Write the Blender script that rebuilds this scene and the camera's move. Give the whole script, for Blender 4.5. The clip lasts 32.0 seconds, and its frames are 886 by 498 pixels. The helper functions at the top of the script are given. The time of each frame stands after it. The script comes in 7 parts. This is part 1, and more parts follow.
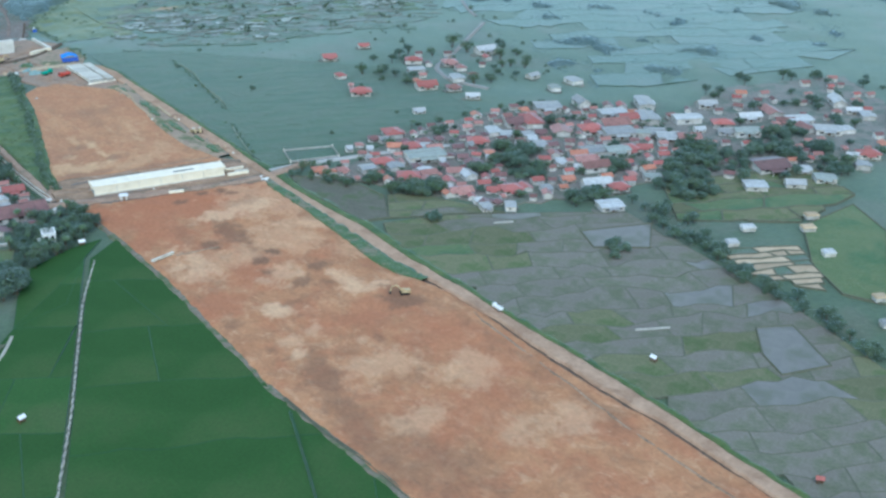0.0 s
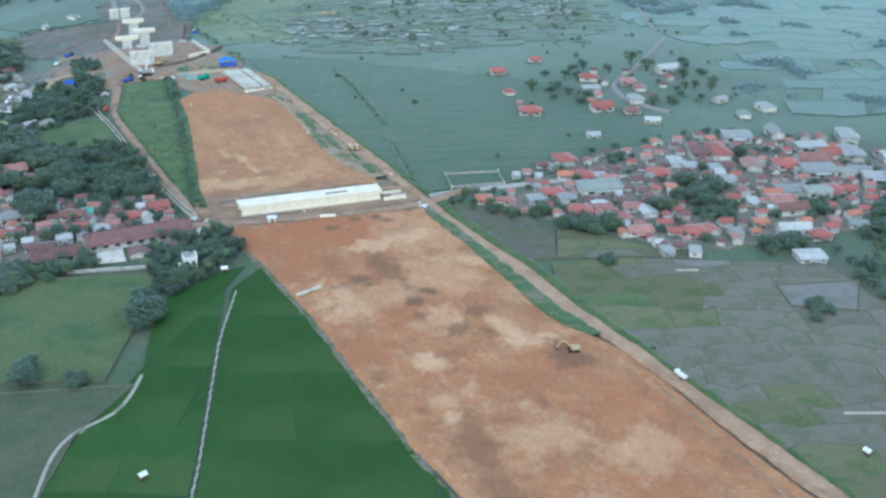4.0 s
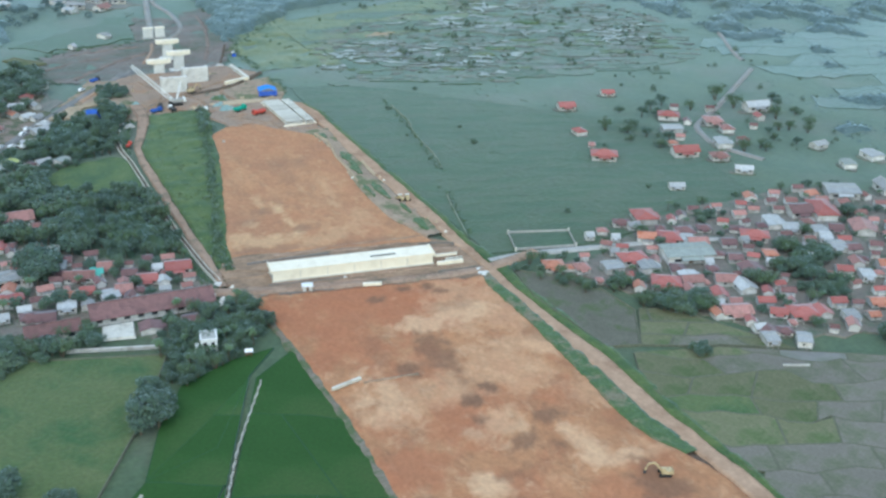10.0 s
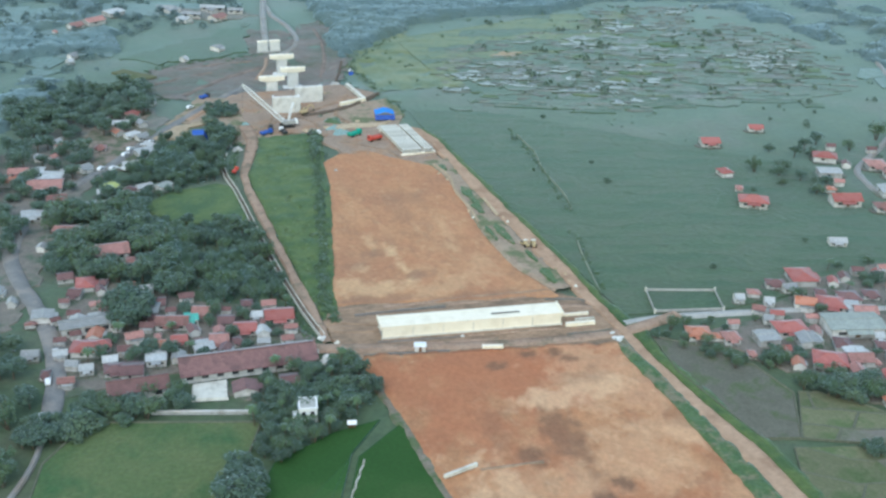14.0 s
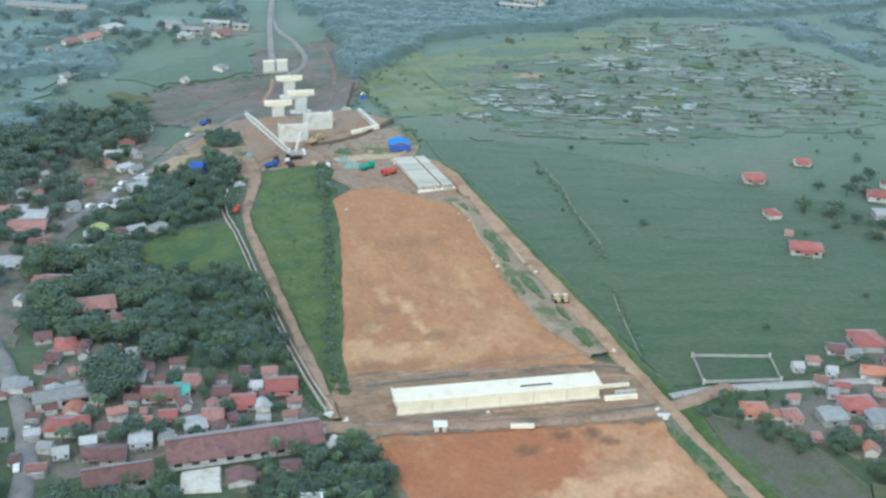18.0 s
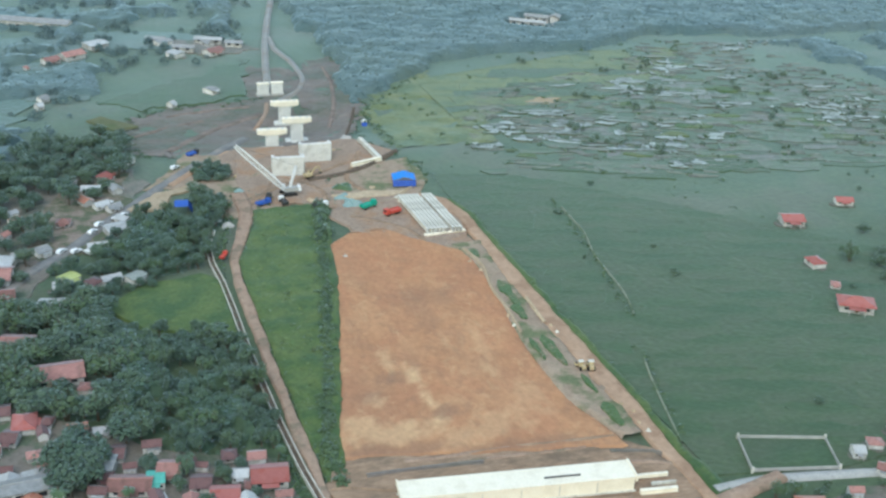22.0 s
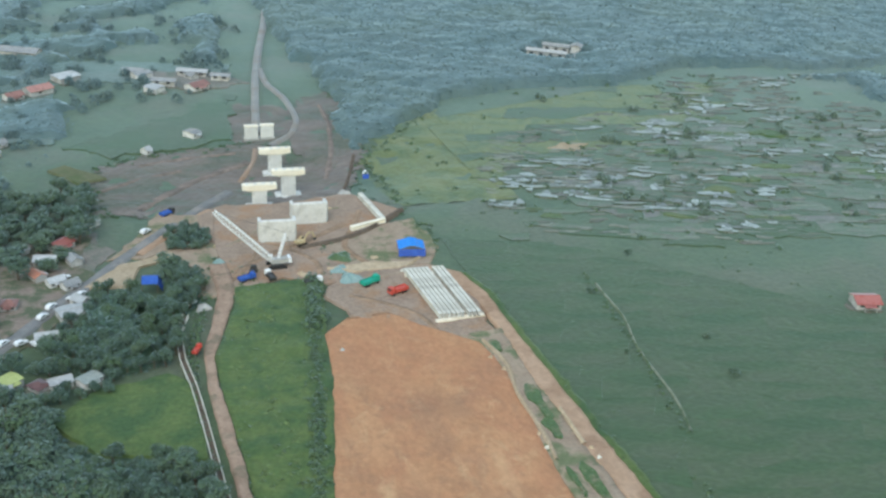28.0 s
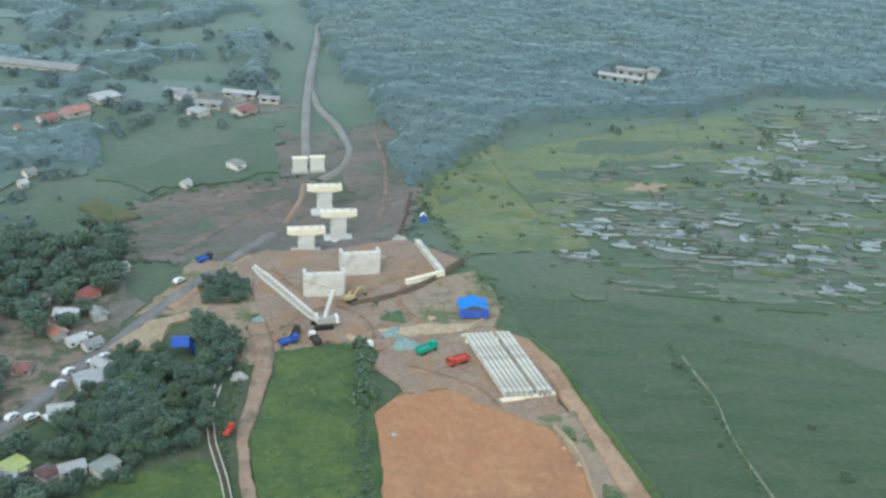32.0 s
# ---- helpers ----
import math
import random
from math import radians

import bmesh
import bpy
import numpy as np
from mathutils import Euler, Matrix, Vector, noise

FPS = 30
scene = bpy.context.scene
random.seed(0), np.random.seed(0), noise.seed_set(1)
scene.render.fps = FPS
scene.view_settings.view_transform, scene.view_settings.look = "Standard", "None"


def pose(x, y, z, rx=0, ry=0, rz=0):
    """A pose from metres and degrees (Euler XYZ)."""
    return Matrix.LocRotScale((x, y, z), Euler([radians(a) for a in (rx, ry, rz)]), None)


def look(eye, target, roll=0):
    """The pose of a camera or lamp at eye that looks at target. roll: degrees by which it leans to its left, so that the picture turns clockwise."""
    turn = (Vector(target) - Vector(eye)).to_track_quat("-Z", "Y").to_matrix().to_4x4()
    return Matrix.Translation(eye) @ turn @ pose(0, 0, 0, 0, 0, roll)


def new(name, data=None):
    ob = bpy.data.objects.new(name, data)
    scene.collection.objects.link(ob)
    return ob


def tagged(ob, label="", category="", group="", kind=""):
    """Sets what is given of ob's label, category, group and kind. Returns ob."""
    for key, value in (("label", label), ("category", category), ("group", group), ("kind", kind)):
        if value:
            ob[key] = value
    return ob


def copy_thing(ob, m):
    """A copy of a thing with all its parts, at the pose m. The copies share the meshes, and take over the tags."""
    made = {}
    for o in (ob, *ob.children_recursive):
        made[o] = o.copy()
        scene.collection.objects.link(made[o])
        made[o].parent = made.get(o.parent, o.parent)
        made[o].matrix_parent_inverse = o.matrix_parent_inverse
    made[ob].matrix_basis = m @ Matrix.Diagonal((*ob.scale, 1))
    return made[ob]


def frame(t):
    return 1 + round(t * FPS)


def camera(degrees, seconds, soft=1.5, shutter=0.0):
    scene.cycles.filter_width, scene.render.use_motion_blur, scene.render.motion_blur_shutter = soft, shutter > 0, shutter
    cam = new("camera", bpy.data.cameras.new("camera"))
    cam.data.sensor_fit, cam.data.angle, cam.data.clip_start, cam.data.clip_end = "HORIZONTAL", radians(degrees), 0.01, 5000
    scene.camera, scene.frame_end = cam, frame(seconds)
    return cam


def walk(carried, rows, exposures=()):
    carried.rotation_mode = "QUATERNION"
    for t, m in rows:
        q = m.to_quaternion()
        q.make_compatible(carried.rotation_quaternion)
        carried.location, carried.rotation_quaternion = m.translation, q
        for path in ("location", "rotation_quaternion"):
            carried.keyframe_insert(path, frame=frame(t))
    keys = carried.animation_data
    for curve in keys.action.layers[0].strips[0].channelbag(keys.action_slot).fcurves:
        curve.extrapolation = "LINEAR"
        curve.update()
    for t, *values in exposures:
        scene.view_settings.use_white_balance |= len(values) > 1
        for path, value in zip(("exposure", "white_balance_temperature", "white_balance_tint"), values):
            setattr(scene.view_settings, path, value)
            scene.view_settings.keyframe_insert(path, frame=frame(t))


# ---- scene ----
cam = camera(40.5, 32.0, soft=2.6)
PATH = [
    (0, (-0.074, -1.1, 190.137), (1.017, 0.341, 189.28), 1.9),
    (0.5, (2.545, 3.97, 188.497), (3.606, 5.432, 187.637), 1.9),
    (1, (5.747, 10.753, 186.61), (6.706, 12.28, 185.745), 1.7),
    (1.5, (8.515, 17.08, 185.326), (9.4, 18.651, 184.46), 1.6),
    (2, (11.397, 22.349, 184.622), (12.281, 23.92, 183.756), 1.5),
    (2.5, (13.916, 27.381, 184.089), (14.799, 28.954, 183.226), 1.6),
    (3, (16.122, 32.318, 183.814), (17.004, 33.892, 182.952), 1.6),
    (3.5, (18.515, 37.131, 183.457), (19.397, 38.706, 182.595), 1.6),
    (5.5, (27.768, 56.993, 181.37), (28.648, 58.569, 180.509), 1.6),
    (6, (29.939, 61.805, 180.825), (30.82, 63.382, 179.965), 1.6),
    (6.5, (32.289, 66.616, 180.576), (33.168, 68.193, 179.715), 1.6),
    (7, (34.5, 71.72, 180.23), (35.379, 73.296, 179.369), 1.7),
    (7.5, (36.954, 76.75, 179.938), (37.833, 78.327, 179.076), 1.6),
    (8, (39.187, 81.669, 179.595), (40.066, 83.245, 178.734), 1.7),
    (8.5, (41.613, 86.622, 179.285), (42.49, 88.199, 178.424), 1.7),
    (9, (43.831, 92.075, 178.732), (44.702, 93.656, 177.871), 1.8),
    (9.5, (46.106, 97.346, 177.901), (46.952, 98.941, 177.041), 1.8),
    (10, (48.649, 102.469, 177.324), (49.459, 104.083, 176.463), 1.8),
    (10.5, (50.684, 108.381, 176.399), (51.46, 110.011, 175.54), 1.7),
    (11, (52.48, 113.87, 175.862), (53.225, 115.514, 175.002), 1.8),
    (11.5, (54.163, 119.747, 175.213), (54.885, 121.402, 174.353), 1.8),
    (12, (55.76, 125.144, 174.54), (56.464, 126.807, 173.68), 1.8),
    (12.5, (57.391, 130.456, 173.994), (58.079, 132.125, 173.135), 1.9),
    (13, (58.626, 135.536, 173.789), (59.3, 137.212, 172.929), 1.9),
    (13.5, (60.61, 140.712, 173.381), (61.268, 142.393, 172.52), 1.8),
    (14, (61.879, 145.819, 172.801), (62.524, 147.505, 171.942), 1.8),
    (14.5, (63.157, 151.136, 172.286), (63.793, 152.827, 171.427), 1.8),
    (16.5, (69.09, 172.316, 170.615), (69.719, 174.009, 169.758), 2.0),
    (17, (70.423, 177.21, 170.509), (71.053, 178.903, 169.651), 1.9),
    (17.5, (71.887, 182.223, 170.312), (72.516, 183.916, 169.454), 1.9),
    (18, (73.444, 187.726, 170.225), (74.074, 189.419, 169.366), 2.0),
    (18.5, (74.897, 192.703, 169.792), (75.526, 194.396, 168.933), 2.0),
    (19, (76.241, 197.994, 169.459), (76.871, 199.687, 168.601), 2.0),
    (19.5, (77.656, 203.097, 169.151), (78.286, 204.79, 168.293), 2.1),
    (20, (79.249, 208.699, 168.807), (79.88, 210.391, 167.948), 2.1),
    (20.5, (80.268, 213.865, 168.376), (80.9, 215.558, 167.519), 2.2),
    (21, (81.883, 219.272, 168.107), (82.515, 220.964, 167.249), 2.2),
    (21.5, (83.648, 224.17, 167.429), (84.279, 225.864, 166.572), 2.2),
    (22, (84.884, 229.472, 167.047), (85.516, 231.166, 166.19), 2.3),
    (22.5, (86.496, 234.763, 166.597), (87.128, 236.457, 165.741), 2.4),
    (23, (87.898, 239.892, 166.352), (88.529, 241.586, 165.496), 2.4),
    (23.5, (89.333, 244.822, 166.097), (89.964, 246.517, 165.242), 2.4),
    (24, (90.918, 250.227, 165.588), (91.549, 251.922, 164.733), 2.5),
    (24.5, (92.338, 255.631, 164.978), (92.97, 257.326, 164.125), 2.5),
    (25, (93.63, 260.989, 164.669), (94.263, 262.684, 163.816), 2.5),
    (25.5, (94.924, 266.192, 164.388), (95.558, 267.886, 163.535), 2.6),
    (27.5, (101.03, 287.554, 162.355), (101.664, 289.249, 161.504), 2.7),
    (28, (102.564, 292.745, 161.981), (103.198, 294.441, 161.131), 2.7),
    (28.5, (103.816, 297.993, 161.749), (104.443, 299.69, 160.898), 2.8),
    (29, (105.111, 303.309, 161.375), (105.728, 305.011, 160.524), 2.8),
    (29.5, (106.544, 308.788, 160.767), (107.149, 310.494, 159.916), 2.8),
    (30, (107.864, 314.276, 160.397), (108.458, 315.985, 159.546), 2.8),
    (30.5, (109.291, 319.424, 160.012), (109.873, 321.138, 159.161), 2.8),
    (31, (110.693, 324.686, 159.805), (111.264, 326.403, 158.953), 2.8),
    (31.5, (111.946, 330.35, 159.831), (112.507, 332.069, 158.978), 2.9),
    (32, (113.12, 335.722, 159.733), (113.672, 337.444, 158.879), 3.0),
]
walk(cam, [(t, look(eye, target, roll)) for t, eye, target, roll in PATH], [(0.0, 0.58, 5450, 3), (9.0, 0.62, 5800, 4), (20.0, 0.66, 6200, 4), (32.0, 0.56, 6450, 5)])

# ---- light: a hazy, overcast tropical day ----
world = bpy.data.worlds.new("world")
scene.world = world
world.use_nodes = True
wn = world.node_tree
sky = wn.nodes.new("ShaderNodeTexSky")
sky.sky_type = "NISHITA"
sky.sun_disc = False
sky.sun_elevation = radians(52)
sky.sun_rotation = radians(215)
sky.air_density = 2.0
sky.dust_density = 1.0
wn.links.new(sky.outputs[0], wn.nodes["Background"].inputs[0])
wn.nodes["Background"].inputs[1].default_value = 0.15
sun_data = bpy.data.lights.new("sun", "SUN")
sun_data.energy = 0.75
sun_data.angle = radians(50)
sun_data.color = (1.0, 0.97, 0.93)
sun = new("sun", sun_data)
sun.matrix_world = look((0, 0, 300), (0 + 45, 65, 300 - 100))

# ---- materials ----


def mat(name, a, b, size=6.0, fine=0.8, rough=0.9, bump=0.25, vary=0.0, metal=0.0, spec=0.3, third=None, third_size=30.0,
        third_edge=(0.5, 0.62), detail=6.0, haze_sheen=0.0, island=False, stretch=(1, 1, 1), grit=0.2):
    """Two mixed colours at one size, a third in patches, fine grain, relief and a shift from object to object."""
    m = bpy.data.materials.new(name)
    m.use_nodes = True
    nt = m.node_tree
    p = nt.nodes["Principled BSDF"]
    co = nt.nodes.new("ShaderNodeTexCoord")
    mp = nt.nodes.new("ShaderNodeMapping")
    mp.inputs["Scale"].default_value = stretch
    nt.links.new(co.outputs["Object"], mp.inputs[0])

    def grain(scale, octaves):
        n = nt.nodes.new("ShaderNodeTexNoise")
        n.inputs["Scale"].default_value = 1 / scale
        n.inputs["Detail"].default_value = octaves
        n.inputs["Roughness"].default_value = 0.62
        nt.links.new(mp.outputs[0], n.inputs["Vector"])
        return n.outputs[0]

    def ramp(src, lo, hi):
        r = nt.nodes.new("ShaderNodeMapRange")
        r.inputs[1].default_value, r.inputs[2].default_value = lo, hi
        nt.links.new(src, r.inputs[0])
        return r.outputs[0]

    def mix(fac, x, y, kind="MIX"):
        k = nt.nodes.new("ShaderNodeMix")
        k.data_type, k.blend_type = "RGBA", kind
        for src, slot in ((fac, 0), (x, 6), (y, 7)):
            if isinstance(src, (float, int)):
                k.inputs[slot].default_value = src
            elif isinstance(src, tuple):
                k.inputs[slot].default_value = (*src, 1)
            else:
                nt.links.new(src, k.inputs[slot])
        return k.outputs[2]

    col = mix(ramp(grain(size, detail), 0.36, 0.64), a, b)
    if third:
        col = mix(ramp(grain(third_size, 5), *third_edge), col, third)
    small = grain(fine, 4)
    g = nt.nodes.new("ShaderNodeMapRange")
    g.inputs[1].default_value, g.inputs[2].default_value, g.inputs[3].default_value, g.inputs[4].default_value = 0.3, 0.7, 1 - grit, 1 + grit
    nt.links.new(small, g.inputs[0])
    h = nt.nodes.new("ShaderNodeHueSaturation")
    nt.links.new(col, h.inputs["Color"])
    value = g.outputs[0]
    if vary:
        oi = nt.nodes.new("ShaderNodeNewGeometry" if island else "ShaderNodeObjectInfo")
        src = oi.outputs["Random Per Island" if island else "Random"]
        r = nt.nodes.new("ShaderNodeMapRange")
        r.inputs[3].default_value, r.inputs[4].default_value = 1 - vary, 1 + vary
        nt.links.new(src, r.inputs[0])
        mul = nt.nodes.new("ShaderNodeMath")
        mul.operation = "MULTIPLY"
        nt.links.new(value, mul.inputs[0])
        nt.links.new(r.outputs[0], mul.inputs[1])
        value = mul.outputs[0]
    nt.links.new(value, h.inputs["Value"])
    nt.links.new(h.outputs[0], p.inputs["Base Color"])
    p.inputs["Roughness"].default_value = rough
    p.inputs["Metallic"].default_value = metal
    p.inputs["Specular IOR Level"].default_value = spec
    # cool sheen imitates distance haze, paling surfaces seen at a low angle
    p.inputs["Sheen Weight"].default_value = min(1.0, 0.10 + 1.3 * haze_sheen) if haze_sheen else 0.0
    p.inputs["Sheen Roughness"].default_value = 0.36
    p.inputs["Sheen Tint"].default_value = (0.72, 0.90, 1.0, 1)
    if bump:
        bp = nt.nodes.new("ShaderNodeBump")
        bp.inputs["Strength"].default_value = bump
        bp.inputs["Distance"].default_value = fine * 0.5
        nt.links.new(small, bp.inputs["Height"])
        nt.links.new(bp.outputs[0], p.inputs["Normal"])
    return m


def attribute_soil(name, a, b, pale, dark, red, stretch=(1.0, 0.55, 1.0)):
    """Bare fill soil: two browns, with pale sand, dark spoil and painted-in shade of hollows, and reddish clay where
    the fill was tipped.
    """
    m = mat(name, a, b, size=9.0, fine=1.1, rough=0.95, bump=0.2, stretch=stretch, grit=0.12)
    nt = m.node_tree
    hue = next(n for n in nt.nodes if n.type == "HUE_SAT")
    src = hue.inputs["Color"].links[0].from_socket
    # mottling of tipped loads, a few metres across
    co = next(n for n in nt.nodes if n.type == "MAPPING").outputs[0]
    for scale, lo, hi, colour, share in ((9.0, 0.53, 0.64, dark, 0.34), (8.0, 0.54, 0.68, pale, 0.30), (14.0, 0.48, 0.60, red, 0.6), (4.0, 0.55, 0.65, dark, 0.32), (4.6, 0.56, 0.66, pale, 0.32), (26.0, 0.50, 0.64, dark, 0.26)):
        n = nt.nodes.new("ShaderNodeTexNoise")
        n.inputs["Scale"].default_value = 1 / scale
        n.inputs["Detail"].default_value = 7
        n.inputs["Roughness"].default_value = 0.65
        n.inputs["Distortion"].default_value = 0.6
        sh = nt.nodes.new("ShaderNodeVectorMath")
        sh.inputs[1].default_value = (scale * 31, scale * 17, 0)
        nt.links.new(co, sh.inputs[0])
        nt.links.new(sh.outputs[0], n.inputs["Vector"])
        r = nt.nodes.new("ShaderNodeMapRange")
        r.inputs[1].default_value, r.inputs[2].default_value, r.inputs[4].default_value = lo, hi, share
        nt.links.new(n.outputs[0], r.inputs[0])
        k = nt.nodes.new("ShaderNodeMix")
        k.data_type = "RGBA"
        nt.links.new(r.outputs[0], k.inputs[0])
        nt.links.new(src, k.inputs[6])
        k.inputs[7].default_value = (*colour, 1)
        src = k.outputs[2]
    for key, colour in (("red", red), ("pale", pale), ("dark", dark)):
        at = nt.nodes.new("ShaderNodeAttribute")
        at.attribute_name = key
        k = nt.nodes.new("ShaderNodeMix")
        k.data_type = "RGBA"
        nt.links.new(at.outputs["Fac"], k.inputs[0])
        nt.links.new(src, k.inputs[6])
        k.inputs[7].default_value = (*colour, 1)
        src = k.outputs[2]
    nt.links.new(src, hue.inputs["Color"])
    return m


GROUND = mat("ground_vegetation", (0.064, 0.097, 0.043), (0.086, 0.115, 0.052), size=20, fine=1.8, bump=0.12, third=(0.100, 0.110, 0.062), third_size=45, haze_sheen=0.55, grit=0.2)
MEADOW = mat("olive_meadow", (0.134, 0.156, 0.054), (0.176, 0.180, 0.068), size=14, fine=2.0, bump=0.25, third=(0.098, 0.134, 0.056), third_size=18, third_edge=(0.46, 0.64), vary=0.04, haze_sheen=0.35, grit=0.18)
PLAIN = [mat("scrub_field_" + w, a, c, size=16, fine=1.6, bump=0.3, third=t, third_size=24, third_edge=(0.44, 0.64), vary=0.02, haze_sheen=0.4, grit=0.18, stretch=(0.8, 1.2, 1)) for w, a, c, t in (
    ("green", (0.051, 0.088, 0.036), (0.070, 0.105, 0.044), (0.083, 0.102, 0.055)), ("olive", (0.064, 0.092, 0.044), (0.083, 0.103, 0.055), (0.056, 0.096, 0.038)), ("dark", (0.047, 0.085, 0.036), (0.062, 0.100, 0.041), (0.075, 0.098, 0.051)))]
SOIL = attribute_soil("fill_soil", (0.405, 0.190, 0.091), (0.468, 0.236, 0.117), (0.67, 0.430, 0.252), (0.210, 0.112, 0.066), (0.395, 0.156, 0.077), (1.0, 0.75, 1.0))
SOIL_TWO = attribute_soil("fill_soil_north", (0.430, 0.214, 0.108), (0.480, 0.252, 0.130), (0.61, 0.392, 0.212), (0.260, 0.148, 0.094), (0.415, 0.191, 0.101), (0.9, 0.6, 1.0))
DIRT = mat("packed_earth", (0.385, 0.245, 0.155), (0.455, 0.300, 0.198), size=7, fine=1.2, third=(0.33, 0.205, 0.130), third_size=10, grit=0.14, bump=0.15)
DIRT_GREY = mat("grey_gravel", (0.280, 0.202, 0.146), (0.350, 0.255, 0.188), size=8, fine=1.0, third=(0.34, 0.210, 0.130), third_size=11, grit=0.18, bump=0.3)
PALE_GRAVEL = mat("pale_gravel", (0.238, 0.220, 0.198), (0.295, 0.273, 0.246), size=6, fine=1.0, third=(0.238, 0.194, 0.154), third_size=12, grit=0.12, bump=0.2, haze_sheen=0.2)
LANE = mat("trodden_lane_earth", (0.310, 0.205, 0.142), (0.380, 0.262, 0.186), size=5, fine=1.0, third=(0.215, 0.165, 0.112), third_size=7, grit=0.18, bump=0.2)
DAMP = mat("damp_earth", (0.10, 0.075, 0.055), (0.15, 0.11, 0.08), size=4, fine=0.8)
CLAY = mat("disturbed_clay", (0.292, 0.190, 0.120), (0.365, 0.245, 0.160), size=5, fine=1.3, third=(0.215, 0.148, 0.098), third_size=7, third_edge=(0.46, 0.62), bump=0.5, stretch=(0.6, 1.1, 1), grit=0.22)
SLOPE = mat("cut_slope_earth", (0.160, 0.130, 0.108), (0.222, 0.176, 0.144), size=9, fine=1.6, third=(0.115, 0.118, 0.084), third_size=18, third_edge=(0.44, 0.6), bump=0.6, grit=0.24, haze_sheen=0.1, stretch=(0.6, 1.4, 1))
WORN = mat("worn_slope_earth", (0.205, 0.158, 0.130), (0.265, 0.205, 0.168), size=6, fine=1.4, third=(0.165, 0.135, 0.112), third_size=7, third_edge=(0.42, 0.6), grit=0.22)
GRASS = mat("rough_grass", (0.079, 0.122, 0.034), (0.113, 0.147, 0.043), size=7, fine=1.2, bump=0.3, third=(0.055, 0.098, 0.032), third_size=11, third_edge=(0.46, 0.62), haze_sheen=0.15, grit=0.24)
BERM = mat("berm_grass", (0.070, 0.118, 0.044), (0.094, 0.142, 0.052), size=4, fine=1.0, bump=0.6, third=(0.19, 0.165, 0.10), third_size=8, haze_sheen=0.15, grit=0.24)
RICE = mat("rice_crop", (0.026, 0.074, 0.014), (0.035, 0.092, 0.019), size=30, fine=1.0, bump=0.3, vary=0.015, third=(0.052, 0.095, 0.026), third_size=42, third_edge=(0.48, 0.66), grit=0.14)
RICE_MID = mat("young_rice_crop", (0.032, 0.090, 0.019), (0.045, 0.108, 0.025), size=24, fine=1.0, bump=0.3, vary=0.04, third=(0.062, 0.104, 0.032), third_size=30, third_edge=(0.46, 0.62), grit=0.14)
RICE_LIGHT = mat("ripening_crop", (0.092, 0.130, 0.042), (0.128, 0.150, 0.056), size=14, fine=1.2, bump=0.4, vary=0.06, haze_sheen=0.2, third=(0.052, 0.110, 0.034), third_size=22, third_edge=(0.48, 0.64), grit=0.2)
FALLOW = mat("fallow_field", (0.136, 0.144, 0.074), (0.175, 0.168, 0.098), size=9, fine=1.0, vary=0.12, third=(0.100, 0.132, 0.054), third_size=14, grit=0.18)
MUD = mat("wet_paddy_mud", (0.174, 0.156, 0.125), (0.209, 0.189, 0.154), size=8, fine=0.9, rough=0.75, bump=0.12, spec=0.25, vary=0.06, third=(0.130, 0.138, 0.084), third_size=11, third_edge=(0.46, 0.64), grit=0.16)
WEEDY = mat("weedy_fallow", (0.072, 0.098, 0.050), (0.098, 0.114, 0.064), size=12, fine=1.2, bump=0.2, third=(0.128, 0.118, 0.078), third_size=16, third_edge=(0.5, 0.66), grit=0.16, haze_sheen=0.1)
WATER = mat("flooded_paddy", (0.182, 0.170, 0.150), (0.220, 0.205, 0.182), size=9, fine=3.0, rough=0.5, bump=0, spec=0.35, vary=0.10, grit=0.1, third=(0.145, 0.145, 0.108), third_size=12)
BUND = mat("grassy_bund", (0.122, 0.128, 0.086), (0.152, 0.152, 0.106), size=4, fine=0.8, bump=0.3)
BUND_RICE = mat("rice_bund", (0.022, 0.070, 0.026), (0.030, 0.084, 0.032), size=4, fine=0.8, bump=0.4, haze_sheen=0.2)
DRY = mat("dry_terrace", (0.084, 0.122, 0.066), (0.112, 0.140, 0.080), size=8, fine=1.2, vary=0.06, third=(0.138, 0.142, 0.104), third_size=12, haze_sheen=0.45, grit=0.18)
BEIGE = mat("dry_bare_plot", (0.40, 0.30, 0.19), (0.48, 0.37, 0.25), size=6, fine=1.0, vary=0.15)
CONCRETE = mat("pale_concrete", (0.62, 0.60, 0.55), (0.70, 0.68, 0.63), size=2.5, fine=0.35, rough=0.8, bump=0.1, vary=0.04, third=(0.52, 0.50, 0.45), third_size=4)
CREAM_CONCRETE = mat("cream_concrete", (0.60, 0.56, 0.47), (0.68, 0.64, 0.55), size=2.2, fine=0.3, rough=0.8, bump=0.1, third=(0.50, 0.46, 0.38), third_size=3.5)
WHITE_CONCRETE = mat("new_white_concrete", (0.84, 0.750, 0.590), (0.88, 0.795, 0.640), size=3.0, fine=0.4, rough=0.85, bump=0.06, spec=0.2, grit=0.08, third=(0.78, 0.69, 0.535), third_size=4, third_edge=(0.50, 0.66))
OLD_CONCRETE = mat("weathered_concrete", (0.36, 0.35, 0.32), (0.44, 0.42, 0.38), size=2, fine=0.4, rough=0.9, bump=0.15)
VERGE = mat("gravelly_verge", (0.30, 0.22, 0.155), (0.37, 0.28, 0.20), size=5, fine=1.0, third=(0.15, 0.165, 0.085), third_size=9, grit=0.15)
DARK_MUD = mat("dark_ploughed_mud", (0.122, 0.116, 0.086), (0.152, 0.144, 0.110), size=7, fine=0.9, rough=0.8, bump=0.15, spec=0.2, third=(0.098, 0.122, 0.060), third_size=9, grit=0.16)
